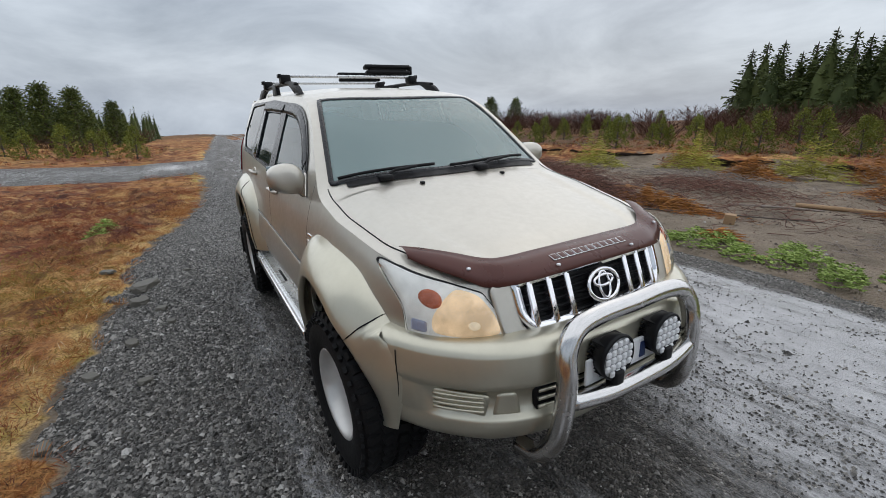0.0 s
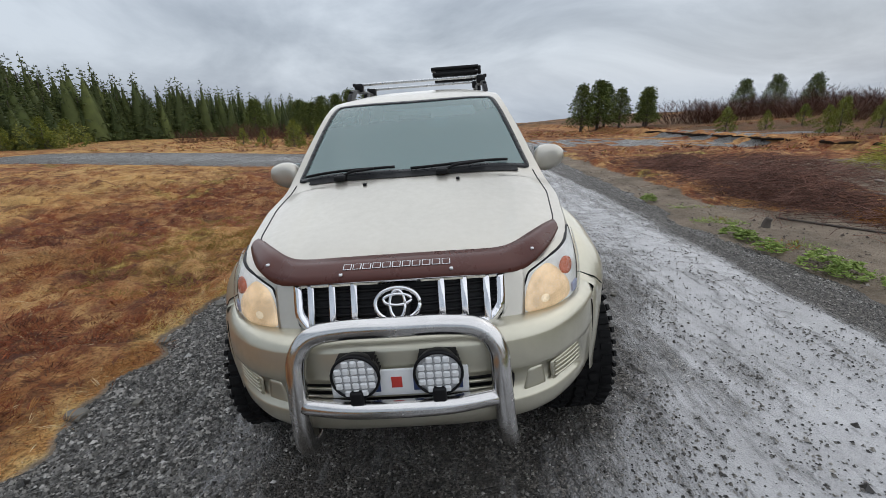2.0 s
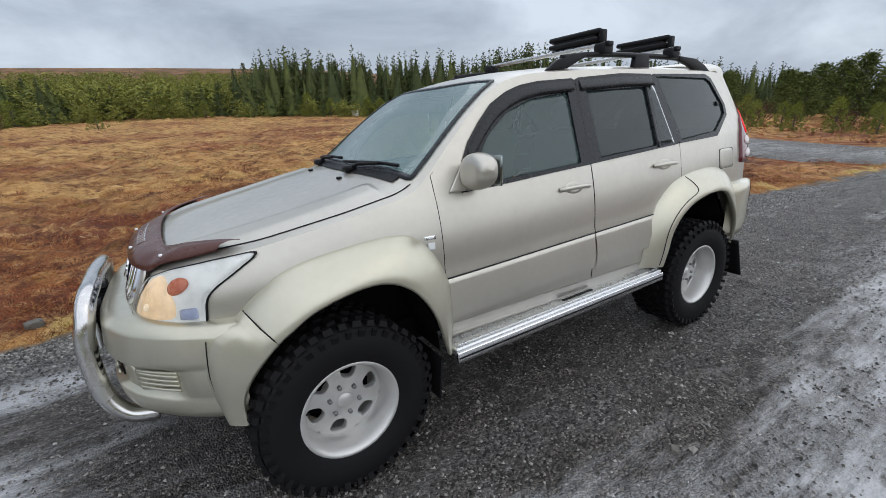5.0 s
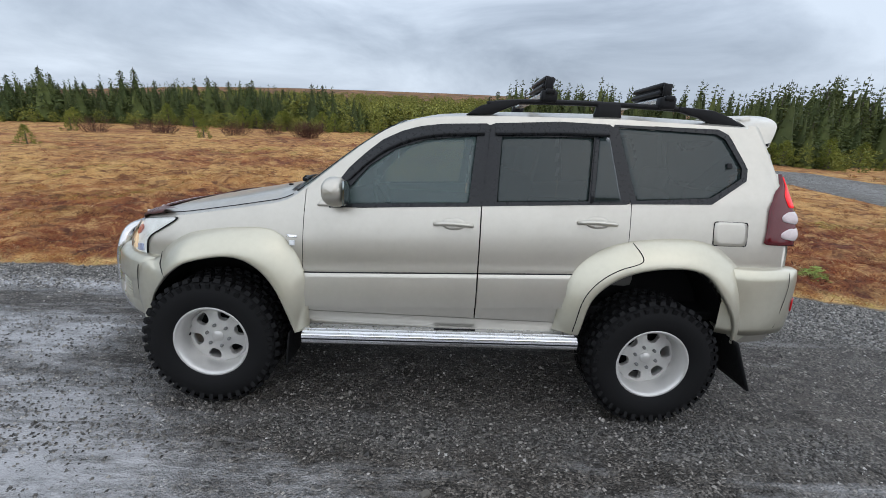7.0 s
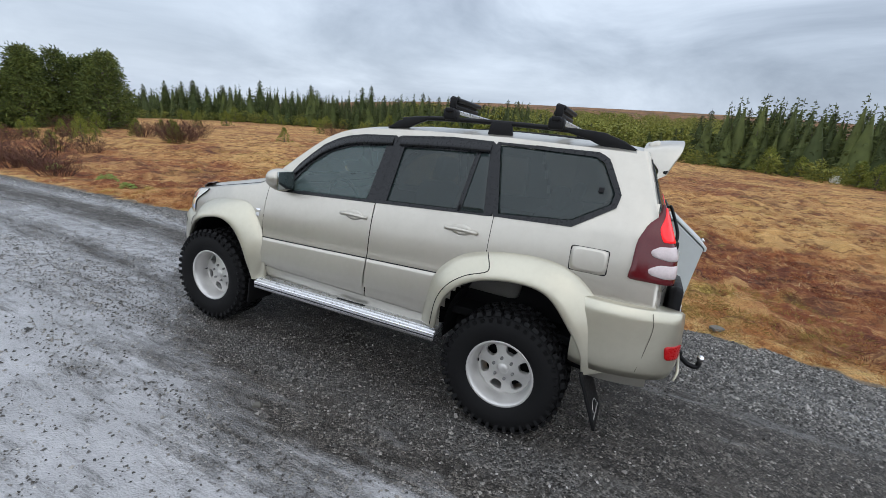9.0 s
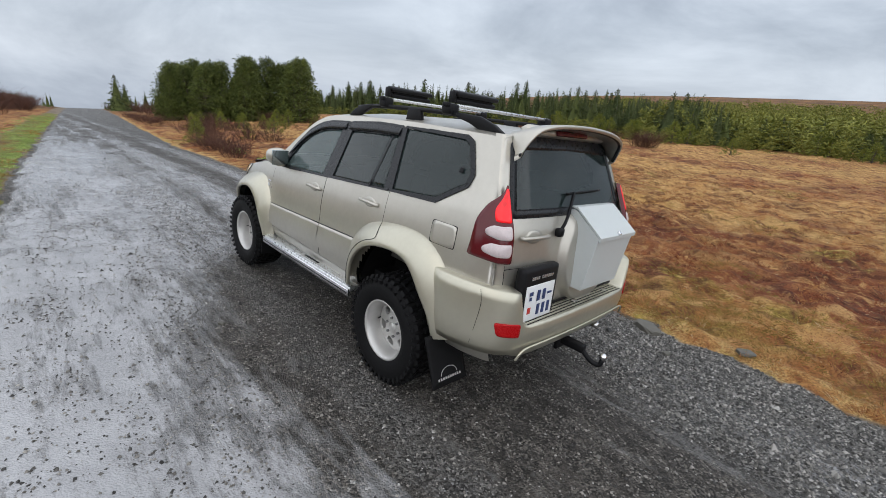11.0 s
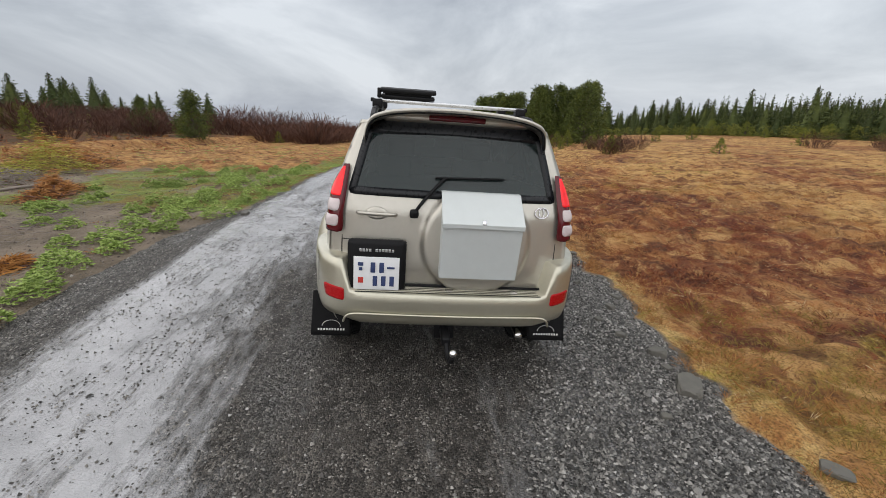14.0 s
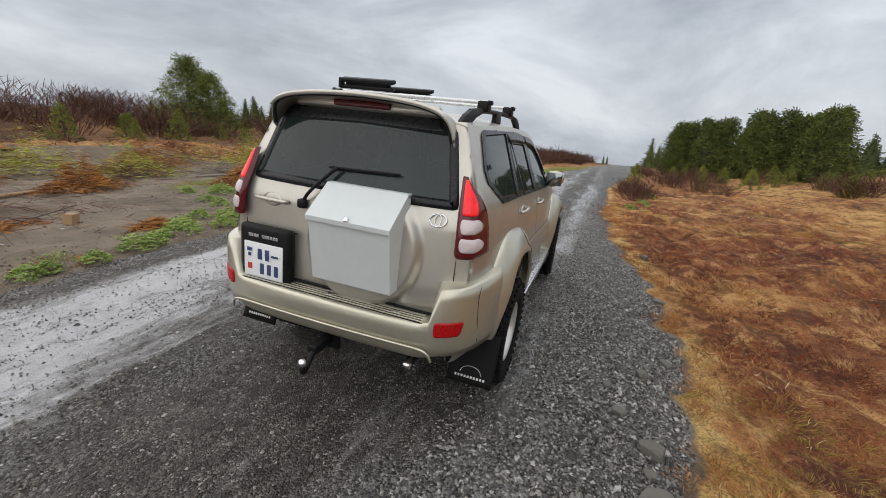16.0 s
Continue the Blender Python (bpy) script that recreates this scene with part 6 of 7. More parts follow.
for side in (1, -1):
    flap = part("mud_flap", fixed(grid(lambda y, z: Vector((-1.885 - 0.42 * (0.60 - z), side * y, z)), [0.70 + 0.03 * k for k in range(11)], [0.27 + 0.035 * k for k in range(10)])), RUBBER, car, "black rubber mud flap")
    sol = flap.modifiers.new("thickness", "SOLIDIFY")
    sol.thickness, sol.offset = 0.014, 0.0
    fx = -1.942
    part("flap_arc", tube([(-1.892 - 0.42 * (0.265 - 0.045 * math.sin(t)), side * (0.85 + 0.07 * math.cos(t)), 0.335 + 0.045 * math.sin(t)) for t in (math.pi * k / 8 for k in range(9))], 0.0025, 6, 2), ALLOY, flap)
    for k in range(10):
        part("letter_bar", rounded_box((0.003, 0.013, 0.016), (-1.892 - 0.42 * 0.285, side * (0.755 + 0.021 * k), 0.315), 0.001, (0, 23, 0)), ALLOY, flap)
    part("mud_flap", rounded_box((0.012, 0.26, 0.22), (0.86, side * 0.83, 0.38), 0.004, (0, -6, 0)), RUBBER, car, "black rubber mud flap")

# ---- trees and shrubs ----


def cone_trunk(s, h, r, lean=0.0, sides=7):
    ring = lambda z, q, k: [(lean * z * z / h + q * math.cos(t), q * math.sin(t), z) for t in (2 * math.pi * i / sides for i in range(sides))]
    rings = [ring(h * f, r * (1 - f) ** 0.8 + 0.004, f) for f in (0, 0.08, 0.3, 0.6, 1.0)]
    verts = [p for g in rings for p in g]
    faces = [(a * sides + i, a * sides + (i + 1) % sides, (a + 1) * sides + (i + 1) % sides, (a + 1) * sides + i) for a in range(4) for i in range(sides)]
    return s.add(verts, faces)


def blade(s, p, d, length, width, rng):
    """One leaf, needle spray or stalk: a bent, tapered pair of triangles."""
    d = d.normalized()
    side = d.cross(Vector((rng.uniform(-1, 1), rng.uniform(-1, 1), rng.uniform(-0.4, 1)))).normalized() * width
    mid = p + d * length * 0.5 + Vector((0, 0, -0.06 * length))
    tip = p + d * length + Vector((0, 0, -0.22 * length))
    s.add([p - side * 0.4, p + side * 0.4, mid + side, mid - side, tip], [(0, 1, 2, 3), (3, 2, 4)])


def spruce_soup(rng, h, spread, gaps=0.04, boughs=150, pace=0.027, fine=1.5):
    """The trunk and crown of a dense conical spruce: boughs from the ground up, each feathered with sprays that droop."""
    wood, crown = Soup(), Soup()
    cone_trunk(wood, h, h * 0.016)
    for b in range(boughs):
        f = 0.005 + 0.975 * ((b + rng.random()) / boughs) ** 1.12
        if rng.random() < gaps:
            continue
        a = b * 2.399 + rng.uniform(-0.6, 0.6)
        L = (spread * (1 - f) ** 0.92 + 0.010) * rng.uniform(0.5, 1.2)
        out = Vector((math.cos(a), math.sin(a), rng.uniform(-0.45, -0.05) + 0.7 * f))
        m = max(2, int(L / pace))
        for i in range(m):
            u = (i + 0.6) / m
            p = Vector((0, 0, h * f)) + out * L * u + Vector((0, 0, 0.10 * L * u * u))
            for turn in (0.75, -0.75, 0.0) if fine < 1.6 else (0.75, -0.75):
                t = turn + rng.uniform(-0.4, 0.4)
                c, sn = math.cos(t), math.sin(t)
                droop = 1.2 if rng.random() < 0.3 else 0.0
                d = Vector((out.x * c - out.y * sn, out.x * sn + out.y * c, out.z - droop - rng.uniform(-0.3, 0.5)))
                blade(crown, p, d, (0.022 * (1.3 - 0.6 * u) + L * 0.09) * fine * (1.05 - 0.5 * f), 0.0062 * fine * (1.1 - 0.5 * f), rng)
        blade(crown, Vector((0, 0, h * f)) + out * L * 0.72, out, L * 0.35, 0.006 * fine, rng)
    rings = [[((spread * (0.62 - 0.60 * f)) * rng.uniform(0.75, 1.2) * math.cos(t), (spread * (0.62 - 0.60 * f)) * rng.uniform(0.75, 1.2) * math.sin(t), h * (0.03 + 0.85 * f)) for t in (math.tau * i / 7 for i in range(7))] for f in (0, 0.25, 0.5, 0.75, 1.0)]
    crown.add([p for g in rings for p in g], [(a * 7 + i, a * 7 + (i + 1) % 7, (a + 1) * 7 + (i + 1) % 7, (a + 1) * 7 + i) for a in range(4) for i in range(7)])
    for k in range(3):
        blade(crown, Vector((0, 0, h * (0.93 + 0.02 * k))), Vector((0.02, 0.01 * k, 1)), h * 0.075, h * 0.004, rng)
    return wood, crown


def spruce_meshes(rng, h, spread, needles, gaps=0.04):
    wood, crown = spruce_soup(rng, h, spread, gaps)
    return wood.mesh("trunk", BARK), crown.mesh("crown", needles)


def pine_meshes(rng, h, spread, needles, low=0.08, puffs=70, stems=1, bushy=False, fine=1.0, leaf=1.0):
    """A broad young pine: limbs that turn up, tufts of needles at their ends."""
    wood, crown = Soup(), Soup()
    for k in range(stems):
        cone_trunk(wood, h * 0.9, h * 0.022, lean=rng.uniform(-0.12, 0.12))
    for i in range(puffs):
        f = low + (1 - low) * (i + rng.random()) / puffs
        a = i * 2.399 + rng.uniform(-0.4, 0.4)
        r = spread * (1.05 - f) ** 0.75 * rng.uniform(0.45, 1.0) * (1.0 if bushy else 0.55 + 0.45 * min(1, f * 4))
        c = Vector((math.cos(a) * r, math.sin(a) * r, h * f))
        root = Vector((0, 0, h * max(0.04, f - 0.12)))
        d = c - root
        sd = Vector((-d.y, d.x, 0)).normalized() * h * 0.006
        wood.add([root - sd, root + sd, c, root + Vector((0, 0, h * 0.012))], [(0, 1, 2), (1, 3, 2), (3, 0, 2)])
        q = h * rng.uniform(0.075, 0.12)
        for j in range(int(46 * fine)):
            v = Vector((rng.gauss(0, 1), rng.gauss(0, 1), rng.gauss(0.35, 0.8)))
            v.normalize()
            blade(crown, c + v * q * rng.uniform(0.0, 0.85), v, q * rng.uniform(0.3, 0.6), h * 0.0056 * leaf / fine ** 0.8, rng)
    return wood.mesh("trunk", BARK), crown.mesh("crown", needles)


def shrub_soup(rng, h, w, stalks=100):
    s = Soup()
    for i in range(stalks):
        a, r = rng.uniform(0, 6.283), w * math.sqrt(rng.random())
        p = Vector((math.cos(a) * r * 0.5, math.sin(a) * r * 0.5, -0.05))
        d = Vector((math.cos(a) * r * 0.6 + rng.uniform(-0.2, 0.2), math.sin(a) * r * 0.6 + rng.uniform(-0.2, 0.2), h * rng.uniform(0.6, 1.1)))
        L = d.length
        for u in (0.0, 0.38, 0.58, 0.76):
            dd = d / L + (Vector((rng.uniform(-0.7, 0.7), rng.uniform(-0.7, 0.7), 0.1)) if u else Vector())
            blade(s, p + d * u, dd, L * (0.8 if u == 0 else 0.4), 0.0045 * h + 0.0025, rng)
    return s


rng = random.Random(7)
SPRUCES = [spruce_meshes(rng, 1.0, rng.uniform(0.20, 0.26), SPRUCE) for i in range(4)] + [spruce_meshes(rng, 1.0, rng.uniform(0.20, 0.27), SPRUCE_FAR, 0.08) for i in range(3)]
PINES = [pine_meshes(rng, 1.0, rng.uniform(0.38, 0.46), PINE, low=0.03, puffs=120, leaf=1.25) for i in range(4)]
TALL_PINES = [pine_meshes(rng, 1.0, rng.uniform(0.30, 0.36), PINE, low=0.16, puffs=80, leaf=1.5) for i in range(3)]
BROAD_PINES = [pine_meshes(rng, 1.0, rng.uniform(0.44, 0.50), BROAD, low=0.05, puffs=120, fine=2.2) for i in range(2)]
YOUNG_PINES = [pine_meshes(rng, 1.0, rng.uniform(0.46, 0.58), YOUNG, low=0.03, puffs=44, bushy=True, leaf=2.1) for i in range(3)]
SHRUBS = [shrub_soup(rng, 1.0, rng.uniform(0.6, 0.9)).mesh("shrub", SHRUB) for i in range(4)]
KINDS = {
    "spruce": (SPRUCES, "spruce_tree", "dark green spruce with drooping branches", "tree", "spruce forest"),
    "pine": (PINES, "pine_tree", "broad dark green pine with dense needles", "tree", "pine stand"),
    "broad_pine": (BROAD_PINES, "pine_tree", "broad bright green pine branched to the ground", "tree", "pine stand"),
    "tall_pine": (TALL_PINES, "tall_pine_tree", "slender pine with an open airy crown", "tree", "tall pines by the junction"),
    "young": (YOUNG_PINES, "young_pine", "small yellow-green young pine on the heath", "tree", "young pines"),
}


def plant(kind, x, y, h, sink=0.05, wide=1.0):
    meshes, name, label, cat, group = KINDS[kind]
    wood, crown = meshes[rng.randrange(len(meshes))]
    root = new(name)
    s = h * wide * rng.uniform(0.92, 1.1)
    root.matrix_basis = Matrix.LocRotScale((x, y, height(x, y) - sink), Euler((0, 0, rng.uniform(0, 6.28))), (s, s, h))
    tagged(root, label, cat, group)
    for nm, me in (("trunk", wood), ("crown", crown)):
        ob = new(nm, me)
        ob.parent = root
    return root


def band(x0, x1, y0, y1):
    return lambda: (rng.uniform(x0, x1), rng.uniform(y0, y1))


EDGE = [(-62, -28), (-42, -40), (-30, -33), (-22, -41), (-11, -47), (0, -52), (14, -49), (33, -54), (60, -48), (84, -34)]
TALL = [(-62, 5.0), (-42, 6.5), (-28, 5.0), (-11, 5.4), (-5, 5.0), (-1, 3.0), (9, 3.2), (14, 5.0), (40, 5.7), (84, 5.7)]
x = -62.0
while x < 84:
    for row in range(2):
        px = x + rng.uniform(-0.9, 0.9)
        py = lerp_table(px, EDGE) - row * 3.0 - rng.uniform(0, 2.2)
        if off_line(px, py, BRANCH_A, BRANCH_B) > 4.5 and rng.random() > 0.06:
            plant("spruce", px, py, lerp_table(px, TALL) * rng.uniform(0.62, 1.12) * (1 + 0.07 * row), wide=1.55)
    x += 1.7
# pine stand ahead, on the right of the track
for k in range(25):
    px = 45.0 - 0.30 * k + rng.uniform(0, 6.0)
    plant("pine", px, -7.4 - 0.52 * k + rng.uniform(-0.5, 0.5), rng.uniform(4.6, 6.2) * (0.82 + 0.18 * min(1, k / 7)), wide=0.95)
for k in range(12):
    plant("young", 30 + 5 * rng.random(), -6.5 - 0.95 * k, rng.uniform(0.8, 1.5))
plant("spruce", 92, -9.6, 6.0, wide=1.5)
plant("spruce", 97, -11.5, 4.6, wide=1.5)
# tall open pines and young growth by the junction
for px, py, h in ((-45, -10.5, 4.9), (-43, -8.2, 4.6), (-46, -6.0, 3.9), (-49, -13, 4.8), (-52, -15.5, 4.8), (-54, -19, 4.4), (-41, -12.5, 3.4), (-47, -8.8, 3.4), (-50, -17, 4.0), (-46, -15, 3.7), (-43, 14.0, 4.6), (-44, 16.0, 4.9), (-40, 16.8, 3.6), (-38, 18.5, 3.5), (-41, 19.6, 3.4), (-46, 17.4, 4.4)):
    plant("tall_pine", px, py, h, wide=1.2)
for px, py, h in ((-44, 31, 3.5), (-43, 33.5, 3.7), (-40, 35, 3.2), (-52, -24, 4.4), (-57, -26, 4.6), (31, 17, 3.5), (37, 24, 3.0)):
    plant("pine", px, py, h, wide=1.1)
plant("broad_pine", 19, 26.5, 5.0, wide=1.3)
plant("broad_pine", 21.5, 27.5, 4.2, wide=1.2)
for px, py in ((-29, -8.6), (-30.5, -7.2), (-30, -5.2), (-28, -3.6), (-31, -10), (-33, -6.2), (-32, -12), (-30, -14), (-33, -17), (-29.5, -11.5), (-34, -4.2)):
    plant("young", px, py, rng.uniform(1.3, 2.1))
for k in range(38):
    plant("young", -26 + 28 * rng.random(), 17.5 + 10 * rng.random(), rng.uniform(0.9, 1.8))
for px, py, h in ((18.2, -2.9, 1.25), (21.5, -6.3, 0.95), (27, -10, 1.3), (25, -14, 1.3), (30, -17, 1.2), (22, -20, 1.1), (18, -30, 1.3), (6, -38, 1.3), (40, -26, 1.4), (36, 12, 1.0), (28, 28, 1.3), (24, 31, 1.2), (33, 33, 1.4), (44, -20, 1.6), (33, -36, 1.6), (46, -34, 1.8)):
    plant("young", px, py, h)
# spruces on the rise beyond the cleared ground
for k in range(15):
    plant("spruce", -15.8 + 0.72 * k, 37.2 + rng.uniform(0, 4.5), rng.uniform(4.9, 6.4), wide=1.55)
for k in range(30):
    plant("spruce", -14 + 0.9 * k + rng.uniform(-0.6, 0.6), 37 + rng.uniform(0, 9), rng.uniform(4.0, 6.0) * (0.75 + 0.3 * min(1, k / 14)), wide=1.6)
for k in range(44):
    plant("spruce", 42 + rng.uniform(0, 52), 36 + rng.uniform(0, 32), rng.uniform(3.6, 5.6), wide=1.6)


# woods farther off, too many to count
def copies(name, soups, spots, mat, label, wide=(0.9, 1.3)):
    """Many small trees, each a turned and scaled copy of one of a few shapes, joined into one mesh."""
    shapes = []
    for soup in soups:
        tri = [t for f in soup.f for t in ((f[0], f[i], f[i + 1]) for i in range(1, len(f) - 1))]
        shapes.append((np.array(soup.v, float), np.array(tri, int)))
    verts, faces, count = [], [], 0
    for px, py, h in spots:
        v, f = shapes[rng.randrange(len(shapes))]
        a, w = rng.uniform(0, 6.283), h * rng.uniform(*wide)
        c, sn = math.cos(a), math.sin(a)
        verts.append(np.stack([px + (v[:, 0] * c - v[:, 1] * sn) * w, py + (v[:, 0] * sn + v[:, 1] * c) * w, height(px, py) - 0.15 + v[:, 2] * h], 1))
        faces.append(f + count)
        count += len(v)
    verts, faces = np.concatenate(verts), np.concatenate(faces)
    me = bpy.data.meshes.new(name)
    me.vertices.add(len(verts))
    me.vertices.foreach_set("co", verts.ravel())
    me.loops.add(faces.size)
    me.loops.foreach_set("vertex_index", faces.ravel().astype(np.int32))
    me.polygons.add(len(faces))
    me.polygons.foreach_set("loop_start", np.arange(0, faces.size, 3, dtype=np.int32))
    me.update(calc_edges=True)
    me.materials.append(mat)
    return tagged(new(name, me), label, "woods", kind="stuff")


def bush_soup(rng, puffs=13, sprays=13):
    """A low bushy young pine, as loose sprays."""
    s = Soup()
    for i in range(puffs):
        f = 0.06 + 0.84 * (i + rng.random()) / puffs
        a = i * 2.399
        r = 0.42 * (1.05 - f) ** 0.6 * rng.uniform(0.3, 1.0)
        c = Vector((math.cos(a) * r, math.sin(a) * r, f))
        for j in range(sprays):
            v = Vector((rng.gauss(0, 1), rng.gauss(0, 1), rng.gauss(0.6, 0.8))).normalized()
            blade(s, c + v * 0.10 * rng.random(), v + Vector((0, 0, 0.5)), rng.uniform(0.07, 0.16), 0.017, rng)
    return s


def open_gap(px, py):
    """The low stretch of the forest's edge, where the hill shows."""
    return -98 < math.degrees(math.atan2(py, px)) < -76


spots, low_spots = [], []
for k in range(300):
    px = rng.uniform(-66, 88)
    py = lerp_table(px, EDGE) - 3.5 - rng.random() * 15
    if off_line(px, py, BRANCH_A, BRANCH_B) > 4.5:
        (low_spots if open_gap(px, py) else spots).append((px, py, lerp_table(px, TALL) * rng.uniform(0.8, 1.12) * (0.7 if open_gap(px, py) else 1)))
for k in range(300):
    px = rng.uniform(-62, 86)
    py = lerp_table(px, EDGE) - 1.0 - rng.random() * 5
    if off_line(px, py, BRANCH_A, BRANCH_B) > 4.5 and not open_gap(px, py):
        spots.append((px, py, lerp_table(px, TALL) * rng.uniform(0.5, 0.85)))
for k in range(330):
    px = rng.uniform(-66, -8)
    py = lerp_table(px, EDGE) - 0.6 - rng.random() * 9
    if off_line(px, py, BRANCH_A, BRANCH_B) > 4.5:
        spots.append((px, py, lerp_table(px, TALL) * rng.uniform(0.9, 1.4)))
for k in range(330):
    px, py = rng.uniform(-120, 150), -72 - rng.random() ** 1.3 * 120
    if not open_gap(px, py):
        spots.append((px, py, rng.uniform(3.8, 6.4)))
for k in range(140):
    a = rng.choice(((-140, -66, -75, -18), (105, 170, -60, -14)))
    spots.append((rng.uniform(a[0], a[1]), rng.uniform(a[2], a[3]), rng.uniform(2.6, 4.4)))
for k in range(150):
    spots.append((rng.uniform(100, 150), rng.choice((rng.uniform(-40, -14), rng.uniform(-2, 40))), rng.uniform(1.4, 2.8)))
for k in range(230):
    px = rng.uniform(-92, -56)
    py = rng.uniform(-48, -4)
    spots.append((px, py, rng.uniform(3.4, 4.6) + 1.6 * step(-8, -26, py)))
FAR_SHAPES = [spruce_soup(rng, 1.0, rng.uniform(0.20, 0.30), 0.06, 46, 0.055, 1.9)[1] for i in range(4)]
copies("far_woods", FAR_SHAPES, spots, SPRUCE_FAR, "distant dark green conifer woods on the hillside")
for k in range(430):
    px = rng.uniform(-34, 74)
    py = lerp_table(px, EDGE) + rng.uniform(-1.5, 4.2)
    if off_line(px, py, BRANCH_A, BRANCH_B) > 4.5 and fbm(px, py, 6.0, 81.0) > -0.12:
        low_spots.append((px, py, rng.uniform(0.9, 2.1)))
for k in range(620):
    py = -50 - 115 * rng.random() ** 1.2
    a = radians(rng.uniform(-102, -70))
    low_spots.append((py / math.tan(a), py, rng.uniform(2.2, 4.0)))
for k in range(420):
    py = -140 - 95 * rng.random()
    a = radians(rng.uniform(-104, -58))
    low_spots.append((py / math.tan(a), py, rng.uniform(3.4, 5.6)))
copies("young_woods", [bush_soup(rng) for i in range(4)], low_spots, YOUNG_FAR, "yellow-green young pines crowding the foot of the hill", (1.0, 1.7))
for k in range(40):
    px = rng.uniform(-40, 66)
    py = lerp_table(px, EDGE) + rng.uniform(0.3, 4.0)
    if off_line(px, py, BRANCH_A, BRANCH_B) > 4.5:
        plant("young", px, py, rng.uniform(1.1, 2.6), wide=1.2)


def shrubs(n, place, lo, hi):
    for i in range(n):
        px, py = place()
        s = rng.uniform(lo, hi)
        ob = new("shrub", SHRUBS[rng.randrange(4)])
        ob.matrix_basis = Matrix.LocRotScale((px, py, height(px, py) - 0.03), Euler((0, 0, rng.uniform(0, 6.28))), (s * 1.3, s * 1.3, s))
        tagged(ob, "leafless red-brown shrub on the heath", "shrub", "bare shrubs")


thicket = [(rng.uniform(34, 105), rng.uniform(4.4, 14), rng.uniform(1.5, 2.5)) for k in range(120)] + [(rng.uniform(60, 112), rng.uniform(1.5, 7), rng.uniform(1.2, 2.0)) for k in range(50)] + [(rng.uniform(44, 100), rng.uniform(-18, -6.5) - 0.06 * 40, rng.uniform(1.2, 2.2)) for k in range(34)]
copies("shrub_thicket", [shrub_soup(rng, 1.0, rng.uniform(0.6, 0.9), 70) for k in range(3)], thicket, SHRUB, "leafless red-brown thicket along the track", (1.2, 1.5))
shrubs(10, band(42, 56, 12, 20), 2.4, 3.6)
shrubs(64, band(-40, 8, 25, 36), 1.1, 1.8)
shrubs(30, band(24, 60, -12, -4), 0.5, 1.0)
shrubs(12, band(-45, -36, 22, 36), 1.6, 2.4)
shrubs(16, band(-60, -32, -26, -5), 1.0, 1.8)
shrubs(10, band(10, 30, -42, -34), 1.0, 1.6)
shrubs(8, band(24, 40, -18, -13), 0.9, 1.4)
shrubs(6, band(12, 17, -3.4, -2.4), 0.6, 0.9)
shrubs(5, band(20, 30, -7.5, -3.5), 0.7, 1.1)
shrubs(96, band(8, 70, 20, 42), 1.2, 2.2)
for k in range(24):
    plant("young", rng.uniform(6, 44), rng.uniform(17, 36), rng.uniform(0.8, 1.7))

# ---- loose stone, heath and cleared ground ----


def pebbles(points, sizes, seed, squash=0.85):
    """Small angular stones, half sunk: jittered eight-sided lumps, as one mesh."""
    r = np.random.RandomState(seed)
    n = len(points)
    base = np.array([(1, 0, 0), (-1, 0, 0), (0, 1, 0), (0, -1, 0), (0, 0, 1), (0, 0, -1)], float)
    v = base[None] * r.uniform(0.6, 1.25, (n, 6, 1)) + r.uniform(-0.28, 0.28, (n, 6, 3))
    a = r.uniform(0, 2 * np.pi, n)
    c, s = np.cos(a)[:, None], np.sin(a)[:, None]
    x, y = v[..., 0] * c - v[..., 1] * s, v[..., 0] * s + v[..., 1] * c
    v = np.stack([x, y, v[..., 2] * squash], -1) * np.asarray(sizes)[:, None, None]
    v += np.asarray(points)[:, None, :]
    f = np.array([(0, 2, 4), (2, 1, 4), (1, 3, 4), (3, 0, 4)])
    v = v[:, :5]
    faces = (f[None] + 5 * np.arange(n)[:, None, None]).reshape(-1, 3)
    me = bpy.data.meshes.new("stones")
    me.from_pydata(v.reshape(-1, 3).tolist(), [], faces.tolist())
    return me


def stone_material(name, dark, light, rough):
    m = Mat(name, rough=rough)
    m.color(m.ramp(m.geo.outputs["Random Per Island"], [(0.0, dark), (0.45, tuple(0.8 * a + 0.2 * b for a, b in zip(dark, light))), (0.85, tuple(0.35 * a + 0.65 * b for a, b in zip(dark, light))), (0.97, light), (1.0, (0.46, 0.45, 0.43))]))
    m.rough(m.ramp(m.noise(60, 3), [(0.3, rough - 0.15), (0.7, rough + 0.15)]))
    return m.m


GRAVEL = stone_material("gravel_stone", (0.020, 0.018, 0.016), (0.30, 0.28, 0.25), 0.42)
CHIPS = stone_material("shoulder_stone", (0.015, 0.014, 0.012), (0.38, 0.362, 0.332), 0.38)
lane_pts, lane_sizes, rim_pts, rim_sizes = [], [], [], []
nr = random.Random(3)
